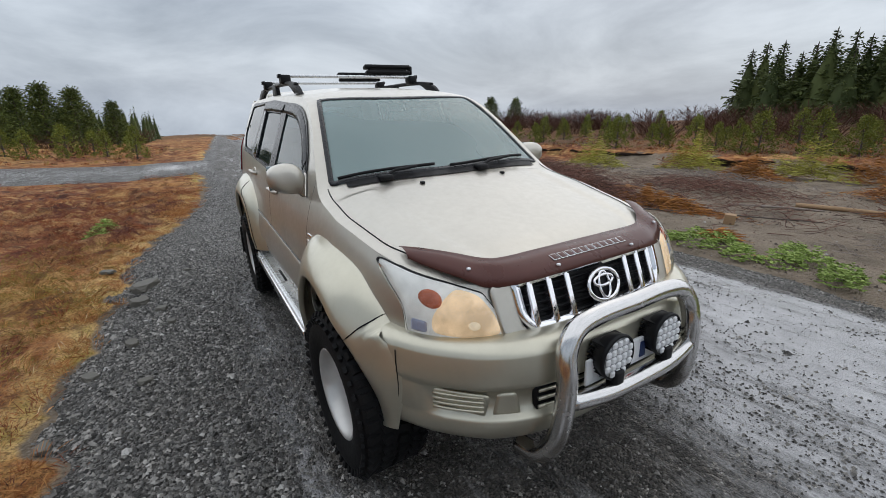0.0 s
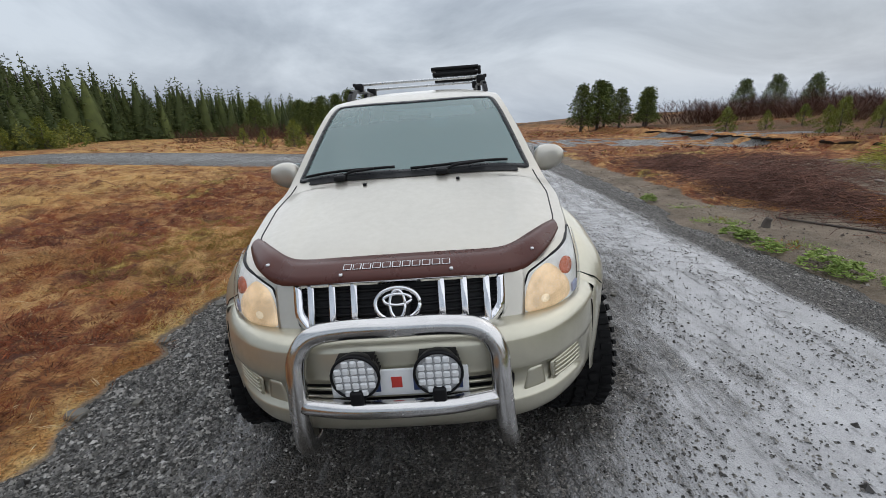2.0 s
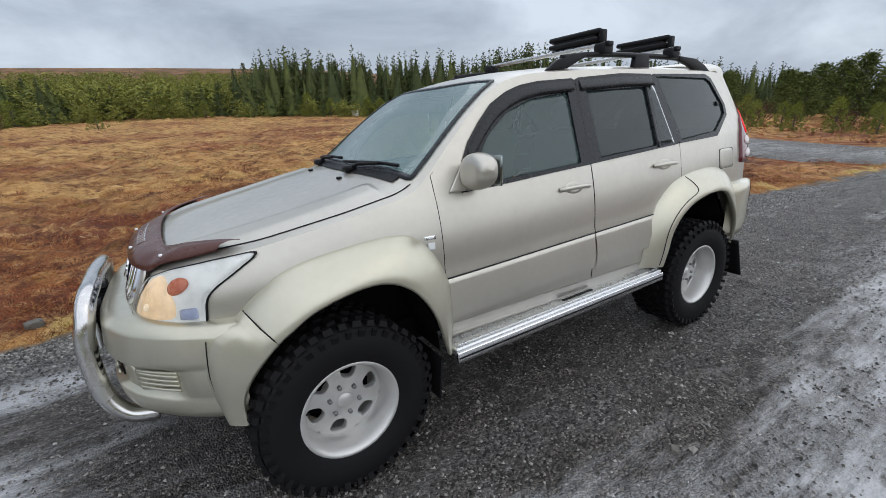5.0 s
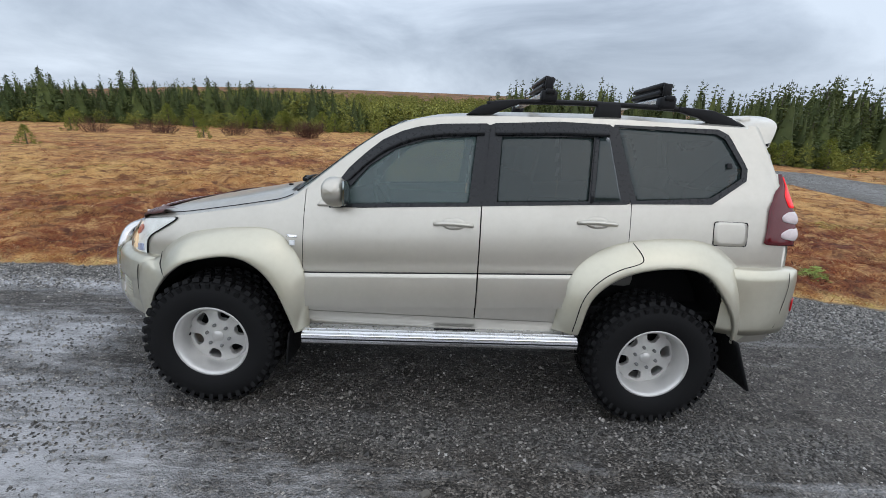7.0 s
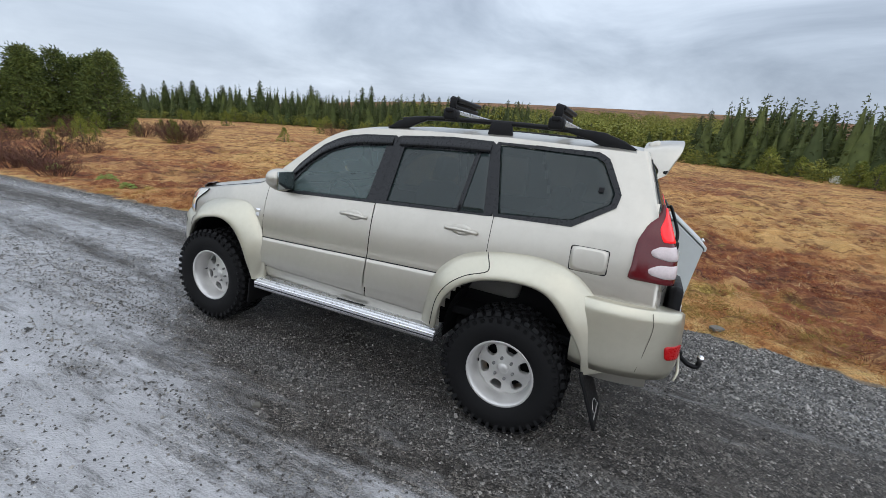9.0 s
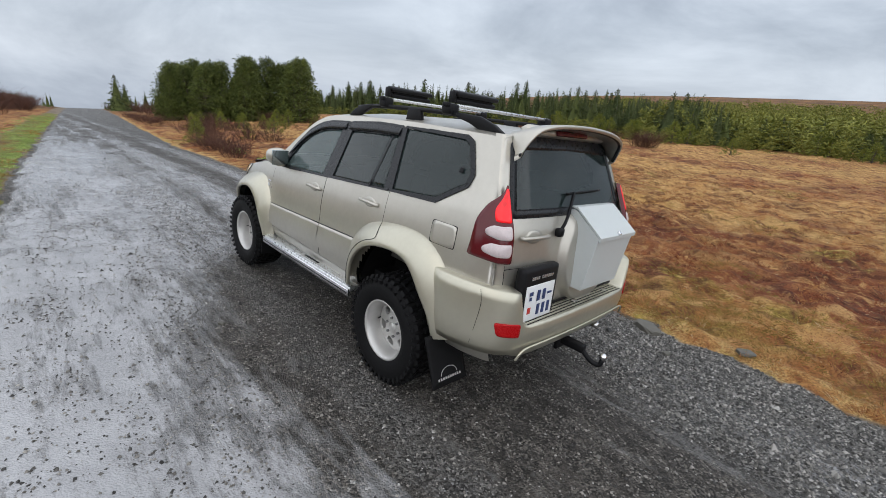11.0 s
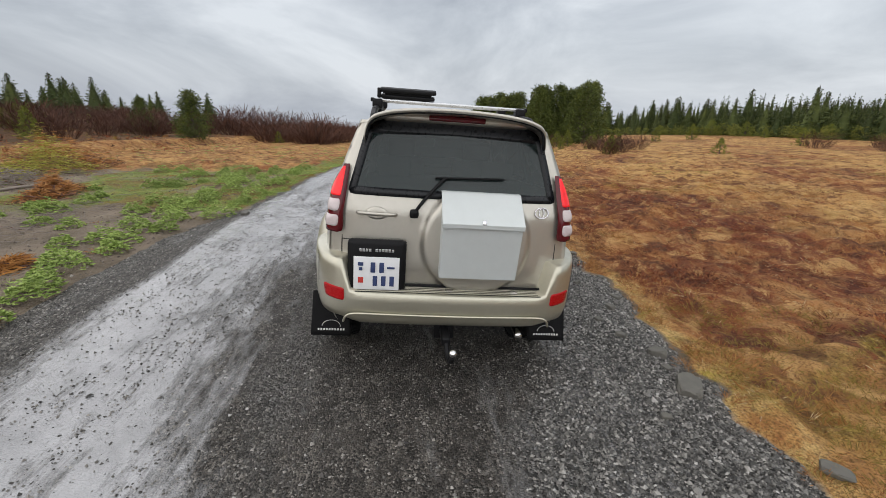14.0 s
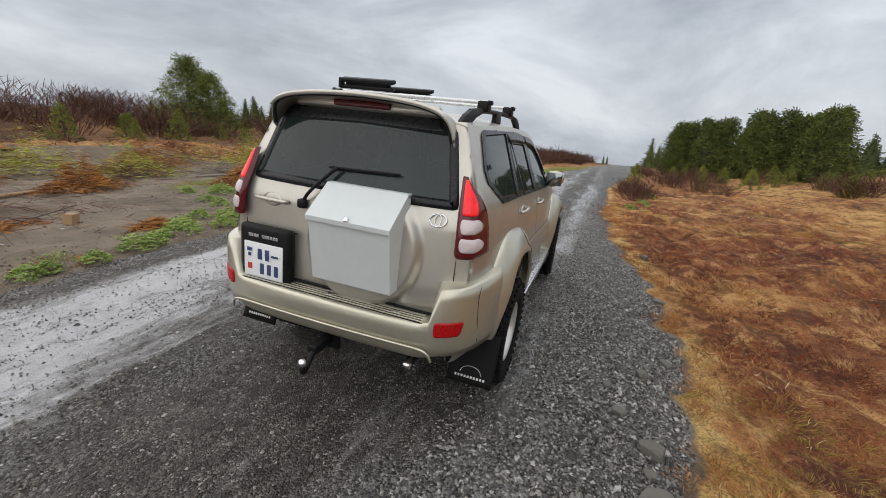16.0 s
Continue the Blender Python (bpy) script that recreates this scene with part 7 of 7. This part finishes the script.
while len(lane_pts) + len(rim_pts) < 150000:
    gx = nr.gauss(-0.8, 5.2)
    gy = nr.uniform(-2.7, 3.9)
    if abs(gx) > 15:
        continue
    lo, hi = road_edges(gx)
    if not lo - nr.uniform(0.05, 0.4) < gy < hi + 0.12:
        continue
    mottle = 0.35 * fbm(gx * 0.4, gy, 0.5, 31.0)
    back = 0.6 * step(-1.8, -3.0, gx)
    rim = max(step(-0.7 + back, -1.35 + back, gy + mottle), 0.4 * step(3.1, 3.6, gy + mottle))
    middle = math.exp(-((gy - 1.15 + mottle) / 0.28) ** 2)
    keep = 0.26 + 0.74 * rim + 0.35 * middle
    if 1.45 < gy < 3.15:
        keep *= 0.30 + 0.8 * step(0.0, 0.3, fbm(gx * 0.25, gy, 0.35, 31.0))
    if nr.random() > keep:
        continue
    size = 0.0042 + 0.0095 * nr.random() ** 2.2 + rim * (0.001 + 0.0075 * nr.random() ** 2)
    if nr.random() < 0.012:
        size *= 1.9
    (rim_pts if rim > nr.random() else lane_pts).append((gx, gy, road_height(gx, gy) - (0.03 if gy < lo else 0) + size * 0.1))
    (rim_sizes if len(rim_pts) > len(rim_sizes) else lane_sizes).append(size)
for pts, sizes, mat, name, label in ((lane_pts, lane_sizes, GRAVEL, "gravel", "loose dark wet gravel scattered over the track"), (rim_pts, rim_sizes, CHIPS, "shoulder_gravel", "coarse grey crushed stone along the track's shoulder")):
    gravel_mesh = pebbles(pts, sizes, 5)
    gravel_mesh.materials.append(mat)
    tagged(new(name, gravel_mesh), label, "gravel", kind="stuff")


def rock(name, x, y, size, flat_, label, mat, turn=0.0, sink=0.3):
    bm = bmesh.new()
    bmesh.ops.create_icosphere(bm, subdivisions=4, radius=1.0)
    seed = x * 3.1 + y
    for v in bm.verts:
        d = 1 + 0.22 * noise.noise(v.co * 1.3 + Vector((seed, 0, 0))) + 0.10 * noise.noise(v.co * 3.3 + Vector((0, seed, 0))) + 0.04 * noise.noise(v.co * 9 + Vector((0, seed, 0)))
        v.co = Vector((max(-0.85, min(0.85, v.co.x * d)), max(-0.8, min(0.8, v.co.y * d)), max(-0.7, min(0.62, v.co.z * d))))
    bmesh.ops.scale(bm, vec=(size[0], size[1], flat_), verts=bm.verts)
    z = (road_height(x, y) if in_road(x, y) > 0.5 else height(x, y)) + flat_ * (0.62 - sink)
    return thing(name, bm, mat, label, "stone", smooth=False, at=pose(x, y, z, nr.uniform(-5, 5), nr.uniform(-5, 5), turn))


ROCK = plain("grey_rock", (0.115, 0.108, 0.092), 0.75, grain=14, vary=0.45, bump=0.5)
for x, y, sx, sy, h, t in ((-2.25, -2.0, 0.18, 0.11, 0.06, -30), (-0.80, -2.02, 0.065, 0.05, 0.045, 20), (-1.44, -1.83, 0.06, 0.045, 0.035, 60), (1.25, -2.35, 0.09, 0.06, 0.05, 80), (0.25, -2.38, 0.06, 0.05, 0.03, 10), (-3.1, -2.42, 0.10, 0.07, 0.03, 50), (-1.75, -2.02, 0.09, 0.07, 0.06, 70), (-0.45, -2.25, 0.07, 0.05, 0.04, 30), (-1.1, -1.75, 0.05, 0.04, 0.03, 10), (-2.6, -1.6, 0.045, 0.035, 0.025, 80), (-0.1, -1.9, 0.05, 0.035, 0.03, 120), (-1.95, -2.0, 0.05, 0.04, 0.03, 15), (3.1, -2.30, 0.08, 0.06, 0.05, 15), (-0.04, 1.65, 0.030, 0.022, 0.022, 40), (2.7, 3.15, 0.10, 0.07, 0.06, 0), (1.2, -1.95, 0.04, 0.03, 0.03, 0)):
    rock("stone", x, y, (sx, sy), h, "weathered grey stone at the gravel's edge", ROCK, t)


def tufts(count, place, mats_pick, blades, length, width, seed, lean=0.55):
    """Clumps of stalks, gathered by kind."""
    r = random.Random(seed)
    out = {}
    for i in range(count):
        p = place(r)
        if p is None:
            continue
        x, y = p
        key = mats_pick(x, y, r)
        s = out.setdefault(key, Soup())
        z = height(x, y) - 0.02
        L = length * r.uniform(0.6, 1.3)
        lay = Vector((r.uniform(-1, 1), r.uniform(-1, 1), 0)) * 0.5
        for k in range(blades):
            a = r.uniform(0, 6.283)
            q = r.uniform(0, 0.09)
            d = Vector((math.cos(a) * lean, math.sin(a) * lean, r.uniform(0.35, 1.0))) + lay
            blade(s, Vector((x + q * math.cos(a), y + q * math.sin(a), z)), d, L * r.uniform(0.6, 1.15), width, r)
    return out


def on_heath(x0, x1, y0, y1, power):
    """Places on the heath, crowded towards the gravel's edge."""
    def fn(r):
        x = r.uniform(x0, x1)
        lo = road_edges(x)[0]
        y = lo + 0.10 - (r.random() ** power) * (y1 - y0)
        return None if in_road(x, y) > 0.85 or fbm(x, y, 0.5, 48.0) < -0.08 or r.random() < 0.5 * step(-0.1, 0.15, -fbm(x, y, 1.4, 49.0)) else (x, y)
    return fn


def drift(x, y, r):
    v = 0.14 - 0.5 * red_zone(x, y) + 0.15 * gold_zone(x, y) + 1.2 * fbm(x, y, 3.2, 41.0) + 0.3 * fbm(x, y, 0.6, 42.0) + r.uniform(-0.10, 0.10)
    near_edge = y > road_edges(x)[0] - r.uniform(0.1, 1.0)
    if near_edge and r.random() < 0.6:
        return "straw"
    if moss_zone(x, y) > 0.5 and r.random() < 0.6:
        return "olive"
    return "rust" if v < 0.10 else "straw" if v < 0.62 else "olive"


heath_mats = {"rust": (RUST, "rust-brown heather and dead sedge on the heath"), "straw": (STRAW, "straw-coloured dry grass on the heath"), "olive": (OLIVE, "olive moss and crowberry on the heath"), "lupin": (LUPIN, "fresh green lupin shoots along the verge"), "dried": (DRIED, "orange dried conifer needles on bare soil"), "shrubby": (SHRUB, "dark dead twigs on the heath")}
names = {"rust": "heather", "straw": "dry_grass", "olive": "moss", "lupin": "verge_plants", "dried": "dead_needles", "shrubby": "dead_twigs"}
layers = [tufts(15000, on_heath(-10, 9, 0, 8, 1.6), drift, 16, 0.095, 0.0022, 51), tufts(12500, on_heath(-22, 24, 0, 26, 1.1), drift, 10, 0.12, 0.0045, 52)]
for layer in layers:
    for key, soup in layer.items():
        thing(names[key], soup, heath_mats[key][0], heath_mats[key][1], "heath plants", kind="stuff", smooth=False)


for key, soup in tufts(5200, on_heath(-11, 11, 0, 13, 1.3), lambda x, y, r: "pale" if r.random() < 0.75 else "black", 7, 0.09, 0.0026, 58, 0.9).items():
    thing("dry_grass", soup, PALE_STRAW if key == "pale" else DARK_HEATH, "bleached dead grass on the heath" if key == "pale" else "blackish dead heather on the heath", "heath plants", kind="stuff", smooth=False)


def cushions(count, seed):
    """Low domed clumps of heather and sedge that break up the heath."""
    r = random.Random(seed)
    out = {"dark": Soup(), "straw": Soup(), "rust": Soup(), "olive": Soup()}
    for i in range(count):
        x = r.gauss(-1, 8)
        y = road_edges(x)[0] - 0.3 - 15 * r.random() ** 1.5
        if in_road(x, y) > 0.1:
            continue
        red = red_zone(x, y)
        key = "olive" if moss_zone(x, y) > 0.4 and r.random() < 0.6 else "straw" if r.random() < 0.42 * (1 - red) else "rust" if r.random() < 0.35 else "dark"
        R = r.uniform(0.10, 0.30)
        z = height(x, y) - 0.015
        for k in range(int(80 * R / 0.2)):
            a, q = r.uniform(0, 6.283), R * math.sqrt(r.random())
            c = Vector((x + q * math.cos(a) * 1.25, y + q * math.sin(a), z + 0.40 * R * (1 - (q / R) ** 2)))
            blade(out[key], c, Vector((math.cos(a) * q / R, math.sin(a) * q / R, r.uniform(0.3, 1.0))), r.uniform(0.05, 0.10), 0.0026, r)
    return out


for key, soup in cushions(1050, 57).items():
    mat = {"dark": DARK_HEATH, "straw": STRAW, "rust": RUST, "olive": OLIVE}[key]
    thing("heath_clumps", soup, mat, {"dark": "dark red-brown heather clumps on the heath", "straw": "pale dry sedge clumps on the heath", "rust": "rust-brown heather clumps on the heath", "olive": "olive moss cushions on the heath"}[key], "heath plants", kind="stuff", smooth=False)


def verge_spots(r):
    """Green clumps along the track's left edge and over the old field ahead."""
    if r.random() < 0.30:
        x = r.uniform(4.0, 45)
        return x, road_edges(x)[1] + 0.05 + 1.3 * r.random() ** 1.5
    if r.random() < 0.8:
        x, y = 2.2 + 30 * r.random() ** 1.4, 4.2 + 12 * r.random()
        thick = -0.35 + 0.6 * step(6, 2.5, x)
        return (x, y) if fbm(x, y, 2.6, 61.0) > thick else None
    x = r.uniform(-4, 4.5)
    return (x, road_edges(x)[1] + 0.15 + 0.7 * r.random()) if fbm(x, 0, 0.6, 62.0) > 0.15 else None


def verge_kind(x, y, r):
    v = fbm(x, y, 1.5, 63.0)
    return "lupin" if v > -0.02 or (y < 5 and r.random() < 0.6) else "olive" if v > -0.2 else "straw" if v > -0.32 else "dried"


for key, soup in tufts(7000, verge_spots, verge_kind, 15, 0.075, 0.0055, 53, 0.8).items():
    thing(names[key], soup, heath_mats[key][0], heath_mats[key][1], "verge plants", kind="stuff", smooth=False)


def back_spots(r):
    x, y = r.choice(((r.uniform(-34, 8), r.uniform(15.9, 27)), (r.uniform(-45, -14), r.uniform(6, 18)), (r.uniform(8, 45), r.uniform(14, 34)), (r.uniform(-45, -24), r.uniform(-26, -2))))
    return None if in_road(x, y) > 0.3 else (x, y)


for key, soup in tufts(3600, back_spots, lambda x, y, r: r.choice(("rust", "straw", "olive", "rust", "shrubby")), 8, 0.26, 0.014, 54).items():
    thing(names[key], soup, heath_mats[key][0], heath_mats[key][1], "heath plants", kind="stuff", smooth=False)


def lupin(x, y, size, label="bright green lupin clump sprouting on bare soil"):
    s = Soup()
    r = random.Random(int(x * 100 + y * 7))
    for k in range(int(170 * max(0.5, size / 0.3))):
        a, q = r.uniform(0, 6.283), size * math.sqrt(r.random())
        c = Vector((q * math.cos(a), q * math.sin(a), 0.95 * size * (1 - (q / size) ** 2) * r.uniform(0.3, 1.0)))
        for j in range(5):
            t = 6.283 * j / 5 + r.random()
            blade(s, c, Vector((math.cos(t), math.sin(t), 0.55)), 0.046 * r.uniform(0.7, 1.3), 0.0088, r)
    return thing("lupin_clump", s, LUPIN, label, "plant", "lupin clumps", "stuff", smooth=False, at=pose(x, y, height(x, y)))


sown = random.Random(77)
more = tuple((sown.uniform(2.6, 9.5), 3.5 + sown.random() ** 1.5 * 4.2, sown.uniform(0.13, 0.30)) for k in range(44))
for x, y, size in more + ((0.1, 4.35, 0.28), (0.35, 4.55, 0.24), (-0.72, 4.08, 0.22), (-0.45, 4.15, 0.18), (1.3, 4.65, 0.24), (1.7, 4.3, 0.2), (0.75, 4.2, 0.2), (-1.3, 3.95, 0.15), (3.0, 5.2, 0.24), (1.0, 5.0, 0.18), (3.9, 5.3, 0.26), (5.2, 4.3, 0.26), (5.9, 4.7, 0.3), (-1.95, 3.95, 0.16), (-1.75, 4.0, 0.13), (1.15, 4.3, 0.24), (1.75, 4.05, 0.20), (2.1, 4.7, 0.22), (2.4, 4.2, 0.22), (2.0, 5.6, 0.2), (2.8, 4.5, 0.26), (3.2, 4.3, 0.24), (3.6, 4.7, 0.26), (2.3, 6.3, 0.2), (4.1, 4.4, 0.26), (4.6, 4.6, 0.28), (14.3, -3.3, 0.30), (10.3, -2.75, 0.24), (16.5, -3.5, 0.26), (8.6, -2.3, 0.16), (-5.25, -2.75, 0.20), (-5.65, -2.7, 0.20), (-4.4, 3.9, 0.14), (-0.2, 4.4, 0.12)):
    lupin(x, y, size)


def stick(s, a, b, r, bend=0.0, rr=random):
    a, b = Vector(a), Vector(b)
    m = (a + b) / 2 + Vector((rr.uniform(-bend, bend), rr.uniform(-bend, bend), abs(bend) * rr.uniform(-0.3, 0.6)))
    d = (b - a).normalized()
    u = d.cross(Vector((0.2, 0.1, 1))).normalized()
    w = d.cross(u)
    ring = lambda p, q: [p + (u * math.cos(t) + w * math.sin(t)) * q for t in (0, 2.094, 4.189)]
    s.add(ring(a, r) + ring(m, r * 0.8) + ring(b, r * 0.35), [(i, (i + 1) % 3, 3 + (i + 1) % 3, 3 + i) for i in range(3)] + [(3 + i, 3 + (i + 1) % 3, 6 + (i + 1) % 3, 6 + i) for i in range(3)])


def brush_pile(x, y, w, d, h, n, mat, label, seed, twig=0.008, green=None):
    """A heap of felled branches with the finer twigs laid over."""
    r = random.Random(seed)
    s = Soup()
    for k in range(n):
        px, py = r.gauss(0, w * 0.42), r.gauss(0, d * 0.42)
        top = h * math.exp(-(px / w) ** 2 * 1.6 - (py / d) ** 2 * 1.6)
        z = height(x + px, y + py) + r.uniform(0, 1) * top
        a = r.uniform(0, 3.1416)
        L = r.uniform(0.14, 0.60) * (1.8 if r.random() < 0.06 else 1)
        v = Vector((math.cos(a) * L, math.sin(a) * L, r.uniform(-0.15, 0.5) * L))
        p = Vector((x + px, y + py, z))
        stick(s, p - v / 2, p + v / 2, twig * r.uniform(0.4, 1.3), 0.10 * L, r)
    pile = holder("brush_pile", label, "brush pile", group="felled brush")
    part("brushwood", s, mat, pile)["kind"] = "stuff"
    if green:
        g = Soup()
        for k in range(int(green[1] * 2.4)):
            px, py = r.gauss(0, w * 0.35), r.gauss(0, d * 0.35)
            top = (0.35 + 0.9 * abs(fbm(x + px, y + py, 0.45, seed)) * 2) * 1.5 * h * math.exp(-(px / w) ** 2 * 2.4 - (py / d) ** 2 * 2.4)
            p = Vector((x + px, y + py, height(x + px, y + py) + top * r.uniform(0.5, 1.15)))
            a = r.gauss(0.4, 0.7)
            blade(g, p, Vector((math.cos(a), math.sin(a), r.uniform(-0.1, 0.5))), r.uniform(0.08, 0.24), 0.0075, r)
        part("cut_foliage", g, green[0], pile, "drying cut conifer branches")["kind"] = "stuff"
    return pile


DARK_TWIG = foliage("dark_twigs", (0.060, 0.032, 0.026), (0.33, 0.17, 0.125), 0.9)
PALE_TWIG = plain("bleached_sticks", (0.25, 0.21, 0.18), 0.85, grain=10, vary=0.35)
CUT_GREEN = foliage("cut_conifer", (0.28, 0.28, 0.040), (0.60, 0.55, 0.12))
brush_pile(-4.4, 6.3, 2.6, 1.2, 0.62, 4200, DARK_TWIG, "low dark heap of felled birch brush on bare soil", 1, 0.0045)
brush_pile(-8.6, 6.6, 2.2, 1.2, 0.50, 2600, DARK_TWIG, "dark heap of felled birch brush beside the track", 31, 0.0045)
brush_pile(-8.0, 9.0, 3.4, 2.2, 0.5, 2600, DARK_TWIG, "long dark heap of felled twigs", 2, 0.005)
brush_pile(-2.6, 9.6, 2.6, 1.6, 0.35, 1500, DARK_TWIG, "scattered dark branches on bare soil", 3, 0.005)
brush_pile(3.6, 10.4, 1.5, 0.8, 0.55, 320, DARK_TWIG, "brush heap with yellowing conifer branches", 4, green=(CUT_GREEN, 700))
brush_pile(5.9, 9.8, 1.6, 0.6, 0.35, 110, PALE_TWIG, "heap of pale bare branches", 5, 0.016)
brush_pile(-5.6, 14.2, 1.5, 0.7, 0.50, 120, DARK_TWIG, "heap of cut yellow-green conifer tops", 6, green=(CUT_GREEN, 900))
brush_pile(-6.4, 15.0, 1.0, 0.6, 0.60, 60, DARK_TWIG, "heap of orange dried conifer tops", 7, green=(DRIED, 600))
brush_pile(-2.4, 14.6, 1.6, 0.6, 0.55, 120, DARK_TWIG, "long heap of cut green conifer tops", 8, green=(CUT_GREEN, 900))
brush_pile(-1.0, 14.9, 0.8, 0.5, 0.55, 40, DARK_TWIG, "small heap of orange dried conifer tops", 9, green=(DRIED, 450))
brush_pile(0.5, 11.6, 1.1, 0.7, 0.45, 120, DARK_TWIG, "heap of straw-coloured cut branches", 10, green=(STRAW, 700))
brush_pile(-4.0, 11.8, 3.4, 1.8, 0.30, 380, PALE_TWIG, "pale twigs strewn over cleared ground", 11, 0.011)
brush_pile(-1.9, 6.5, 1.5, 0.5, 0.16, 160, DARK_TWIG, "flat heap of rusty dried conifer needles", 12, green=(DRIED, 1100))
brush_pile(0.05, 4.95, 0.35, 0.22, 0.08, 20, DARK_TWIG, "small orange patch of dried needles", 13, green=(DRIED, 260))
brush_pile(9.5, 10.5, 2.0, 1.0, 0.45, 200, DARK_TWIG, "brush heap overgrown with dried conifer tops", 14, green=(DRIED, 500))
brush_pile(7.0, 12.5, 3.0, 1.4, 0.4, 260, DARK_TWIG, "low dark brush heap at the cleared ground's end", 15, green=(CUT_GREEN, 350))

for bx, by, bw, bh, green, label in ((1.6, 9.2, 1.1, 0.35, DRIED, "heap of rusty cut branches"), (2.2, 12.6, 2.0, 0.6, CUT_GREEN, "heap of yellowing conifer tops"), (5.0, 12.0, 1.9, 0.6, DRIED, "heap of orange dried conifer tops"), (7.6, 10.2, 2.0, 0.6, CUT_GREEN, "heap of yellow-green cut conifer tops"), (4.6, 7.8, 0.9, 0.25, STRAW, "low heap of straw-coloured brush"), (-8.5, 12.5, 1.6, 0.5, CUT_GREEN, "heap of yellowing conifer tops"), (-3.4, 13.4, 1.2, 0.4, DRIED, "heap of orange dried conifer tops"), (11.5, 13.0, 2.0, 0.6, DRIED, "heap of rusty cut branches")):
    brush_pile(bx, by, bw, bw * 0.55, bh, 130, DARK_TWIG, label, int(bx * 10 + by), green=(green, 1000))

brush_pile(-1.2, 7.6, 3.4, 2.0, 0.06, 420, DARK_TWIG, "thin twigs strewn over bare soil", 21, 0.006)
brush_pile(2.6, 6.4, 2.2, 1.2, 0.06, 200, PALE_TWIG, "thin pale twigs strewn over bare soil", 22, 0.006)


def pole(a, b, r, mat, label, name="log"):
    za, zb = height(*a) + r * 0.8, height(*b) + r * 0.8
    s = tube([(*a, za), ((a[0] + b[0]) / 2 + 0.03, (a[1] + b[1]) / 2, (za + zb) / 2 + 0.02), (*b, zb)], r, 10, 6, taper=lambda u: 1 - 0.45 * u)
    return thing(name, s, mat, label, "log")


pole((-2.9, 5.2), (0.5, 7.4), 0.016, BARK, "long thin peeled trunk lying on bare soil")
pole((-0.5, 9.1), (1.4, 9.6), 0.05, WOOD, "brown weathered pole lying on bare soil")
pole((-4.8, 8.2), (-3.6, 9.0), 0.03, PALE_TWIG, "pale bare branch on dark brush")
pole((-6.2, 9.8), (-5.0, 9.2), 0.03, PALE_TWIG, "pale bare branch on dark brush")
pole((-3.4, 10.9), (-1.9, 10.3), 0.035, PALE_TWIG, "pale bare branch on dark brush")
pole((-5.4, 11.6), (-4.9, 12.6), 0.03, PALE_TWIG, "pale bare branch on dark brush")
pole((-1.2, 8.0), (0.1, 8.7), 0.03, PALE_TWIG, "pale bare branch on bare soil")
pole((4.5, 9.2), (6.3, 8.6), 0.035, PALE_TWIG, "pale bare branch on bare soil")
thing("wood_block", rounded_box((0.16, 0.14, 0.17), (0, 0, 0.085), 0.012), WOOD, "sawn pale timber block standing on bare soil", "timber", smooth=False, at=pose(-0.32, 6.12, height(-0.32, 6.12), 4, 3, 25))
thing("tree_stump", tube([(-2.35, 4.65, height(-2.35, 4.65) - 0.03), (-2.36, 4.66, height(-2.35, 4.65) + 0.07), (-2.35, 4.68, height(-2.35, 4.65) + 0.14)], 0.05, 10, 4, taper=lambda u: 1.25 - 0.4 * u), BARK, "short grey tree stump among brush", "stump")
thing("marker_box", rounded_box((0.55, 0.55, 0.62), (0, 0, 0.3), 0.06), WHITE, "small white cabinet at the forest's edge", "cabinet", at=pose(-15.8, -43.6, height(-15.8, -43.6), 0, 0, 30))


def bank(x0, x1, y, label):
    """A cut edge of turf with dark soil below an overhanging lip."""
    n = int((x1 - x0) / 0.35)
    us = [x0 + (x1 - x0) * i / n for i in range(n + 1)]

    def fn(x, v):
        yy = y + 0.5 * fbm(x, 0, 2.2, 71.0) + 0.2 * fbm(x, 0, 0.6, 72.0)
        prof = ((-0.5, -0.25), (-0.08, 0.05), (0.06, 0.28), (-0.12, 0.42), (0.05, 0.56), (0.5, 0.60), (1.0, 0.42), (1.5, 0.0))
        dy, dz = prof[int(v)]
        k = 0.75 + 0.35 * fbm(x, v, 0.8, 73.0)
        return (x, yy + dy, base_height(x, y - 1.0) + dz * k)
    return thing("turf_bank", grid(fn, us, range(8), flip=True), BANK, label, "bank", kind="structure")


bank_mat = Mat("turf_and_peat", rough=0.95, spec=0.15)
heath_c, heath_r = heath_colours(bank_mat)
sep = bank_mat.n.new("ShaderNodeSeparateXYZ")
bank_mat.l.new(bank_mat.geo.outputs["Normal"], sep.inputs[0])
bank_mat.color(bank_mat.mix(bank_mat.ramp(sep.outputs[2], [(0.45, 0.0), (0.7, 1.0)]), (0.032, 0.022, 0.017), heath_c))
bank_mat.bump(heath_r, 0.9, 0.06)
BANK = bank_mat.m
bank(-32, 4, 16.2, "cut turf bank edging the cleared ground")


# clods and small stones on the cleared soil
cpts, csz = [], []
for k in range(9000):
    cx, cy = nr.uniform(-9, 8), 3.9 + 11 * nr.random() ** 1.5
    size = 0.006 + 0.022 * nr.random() ** 3
    cpts.append((cx, cy, height(cx, cy) + size * 0.2))
    csz.append(size)
clods = pebbles(cpts, csz, 9)
clods.materials.append(stone_material("soil_clod", (0.07, 0.052, 0.042), (0.24, 0.19, 0.15), 0.8))
tagged(new("soil_clods", clods), "brown clods and grit on the cleared soil", "soil", kind="stuff")
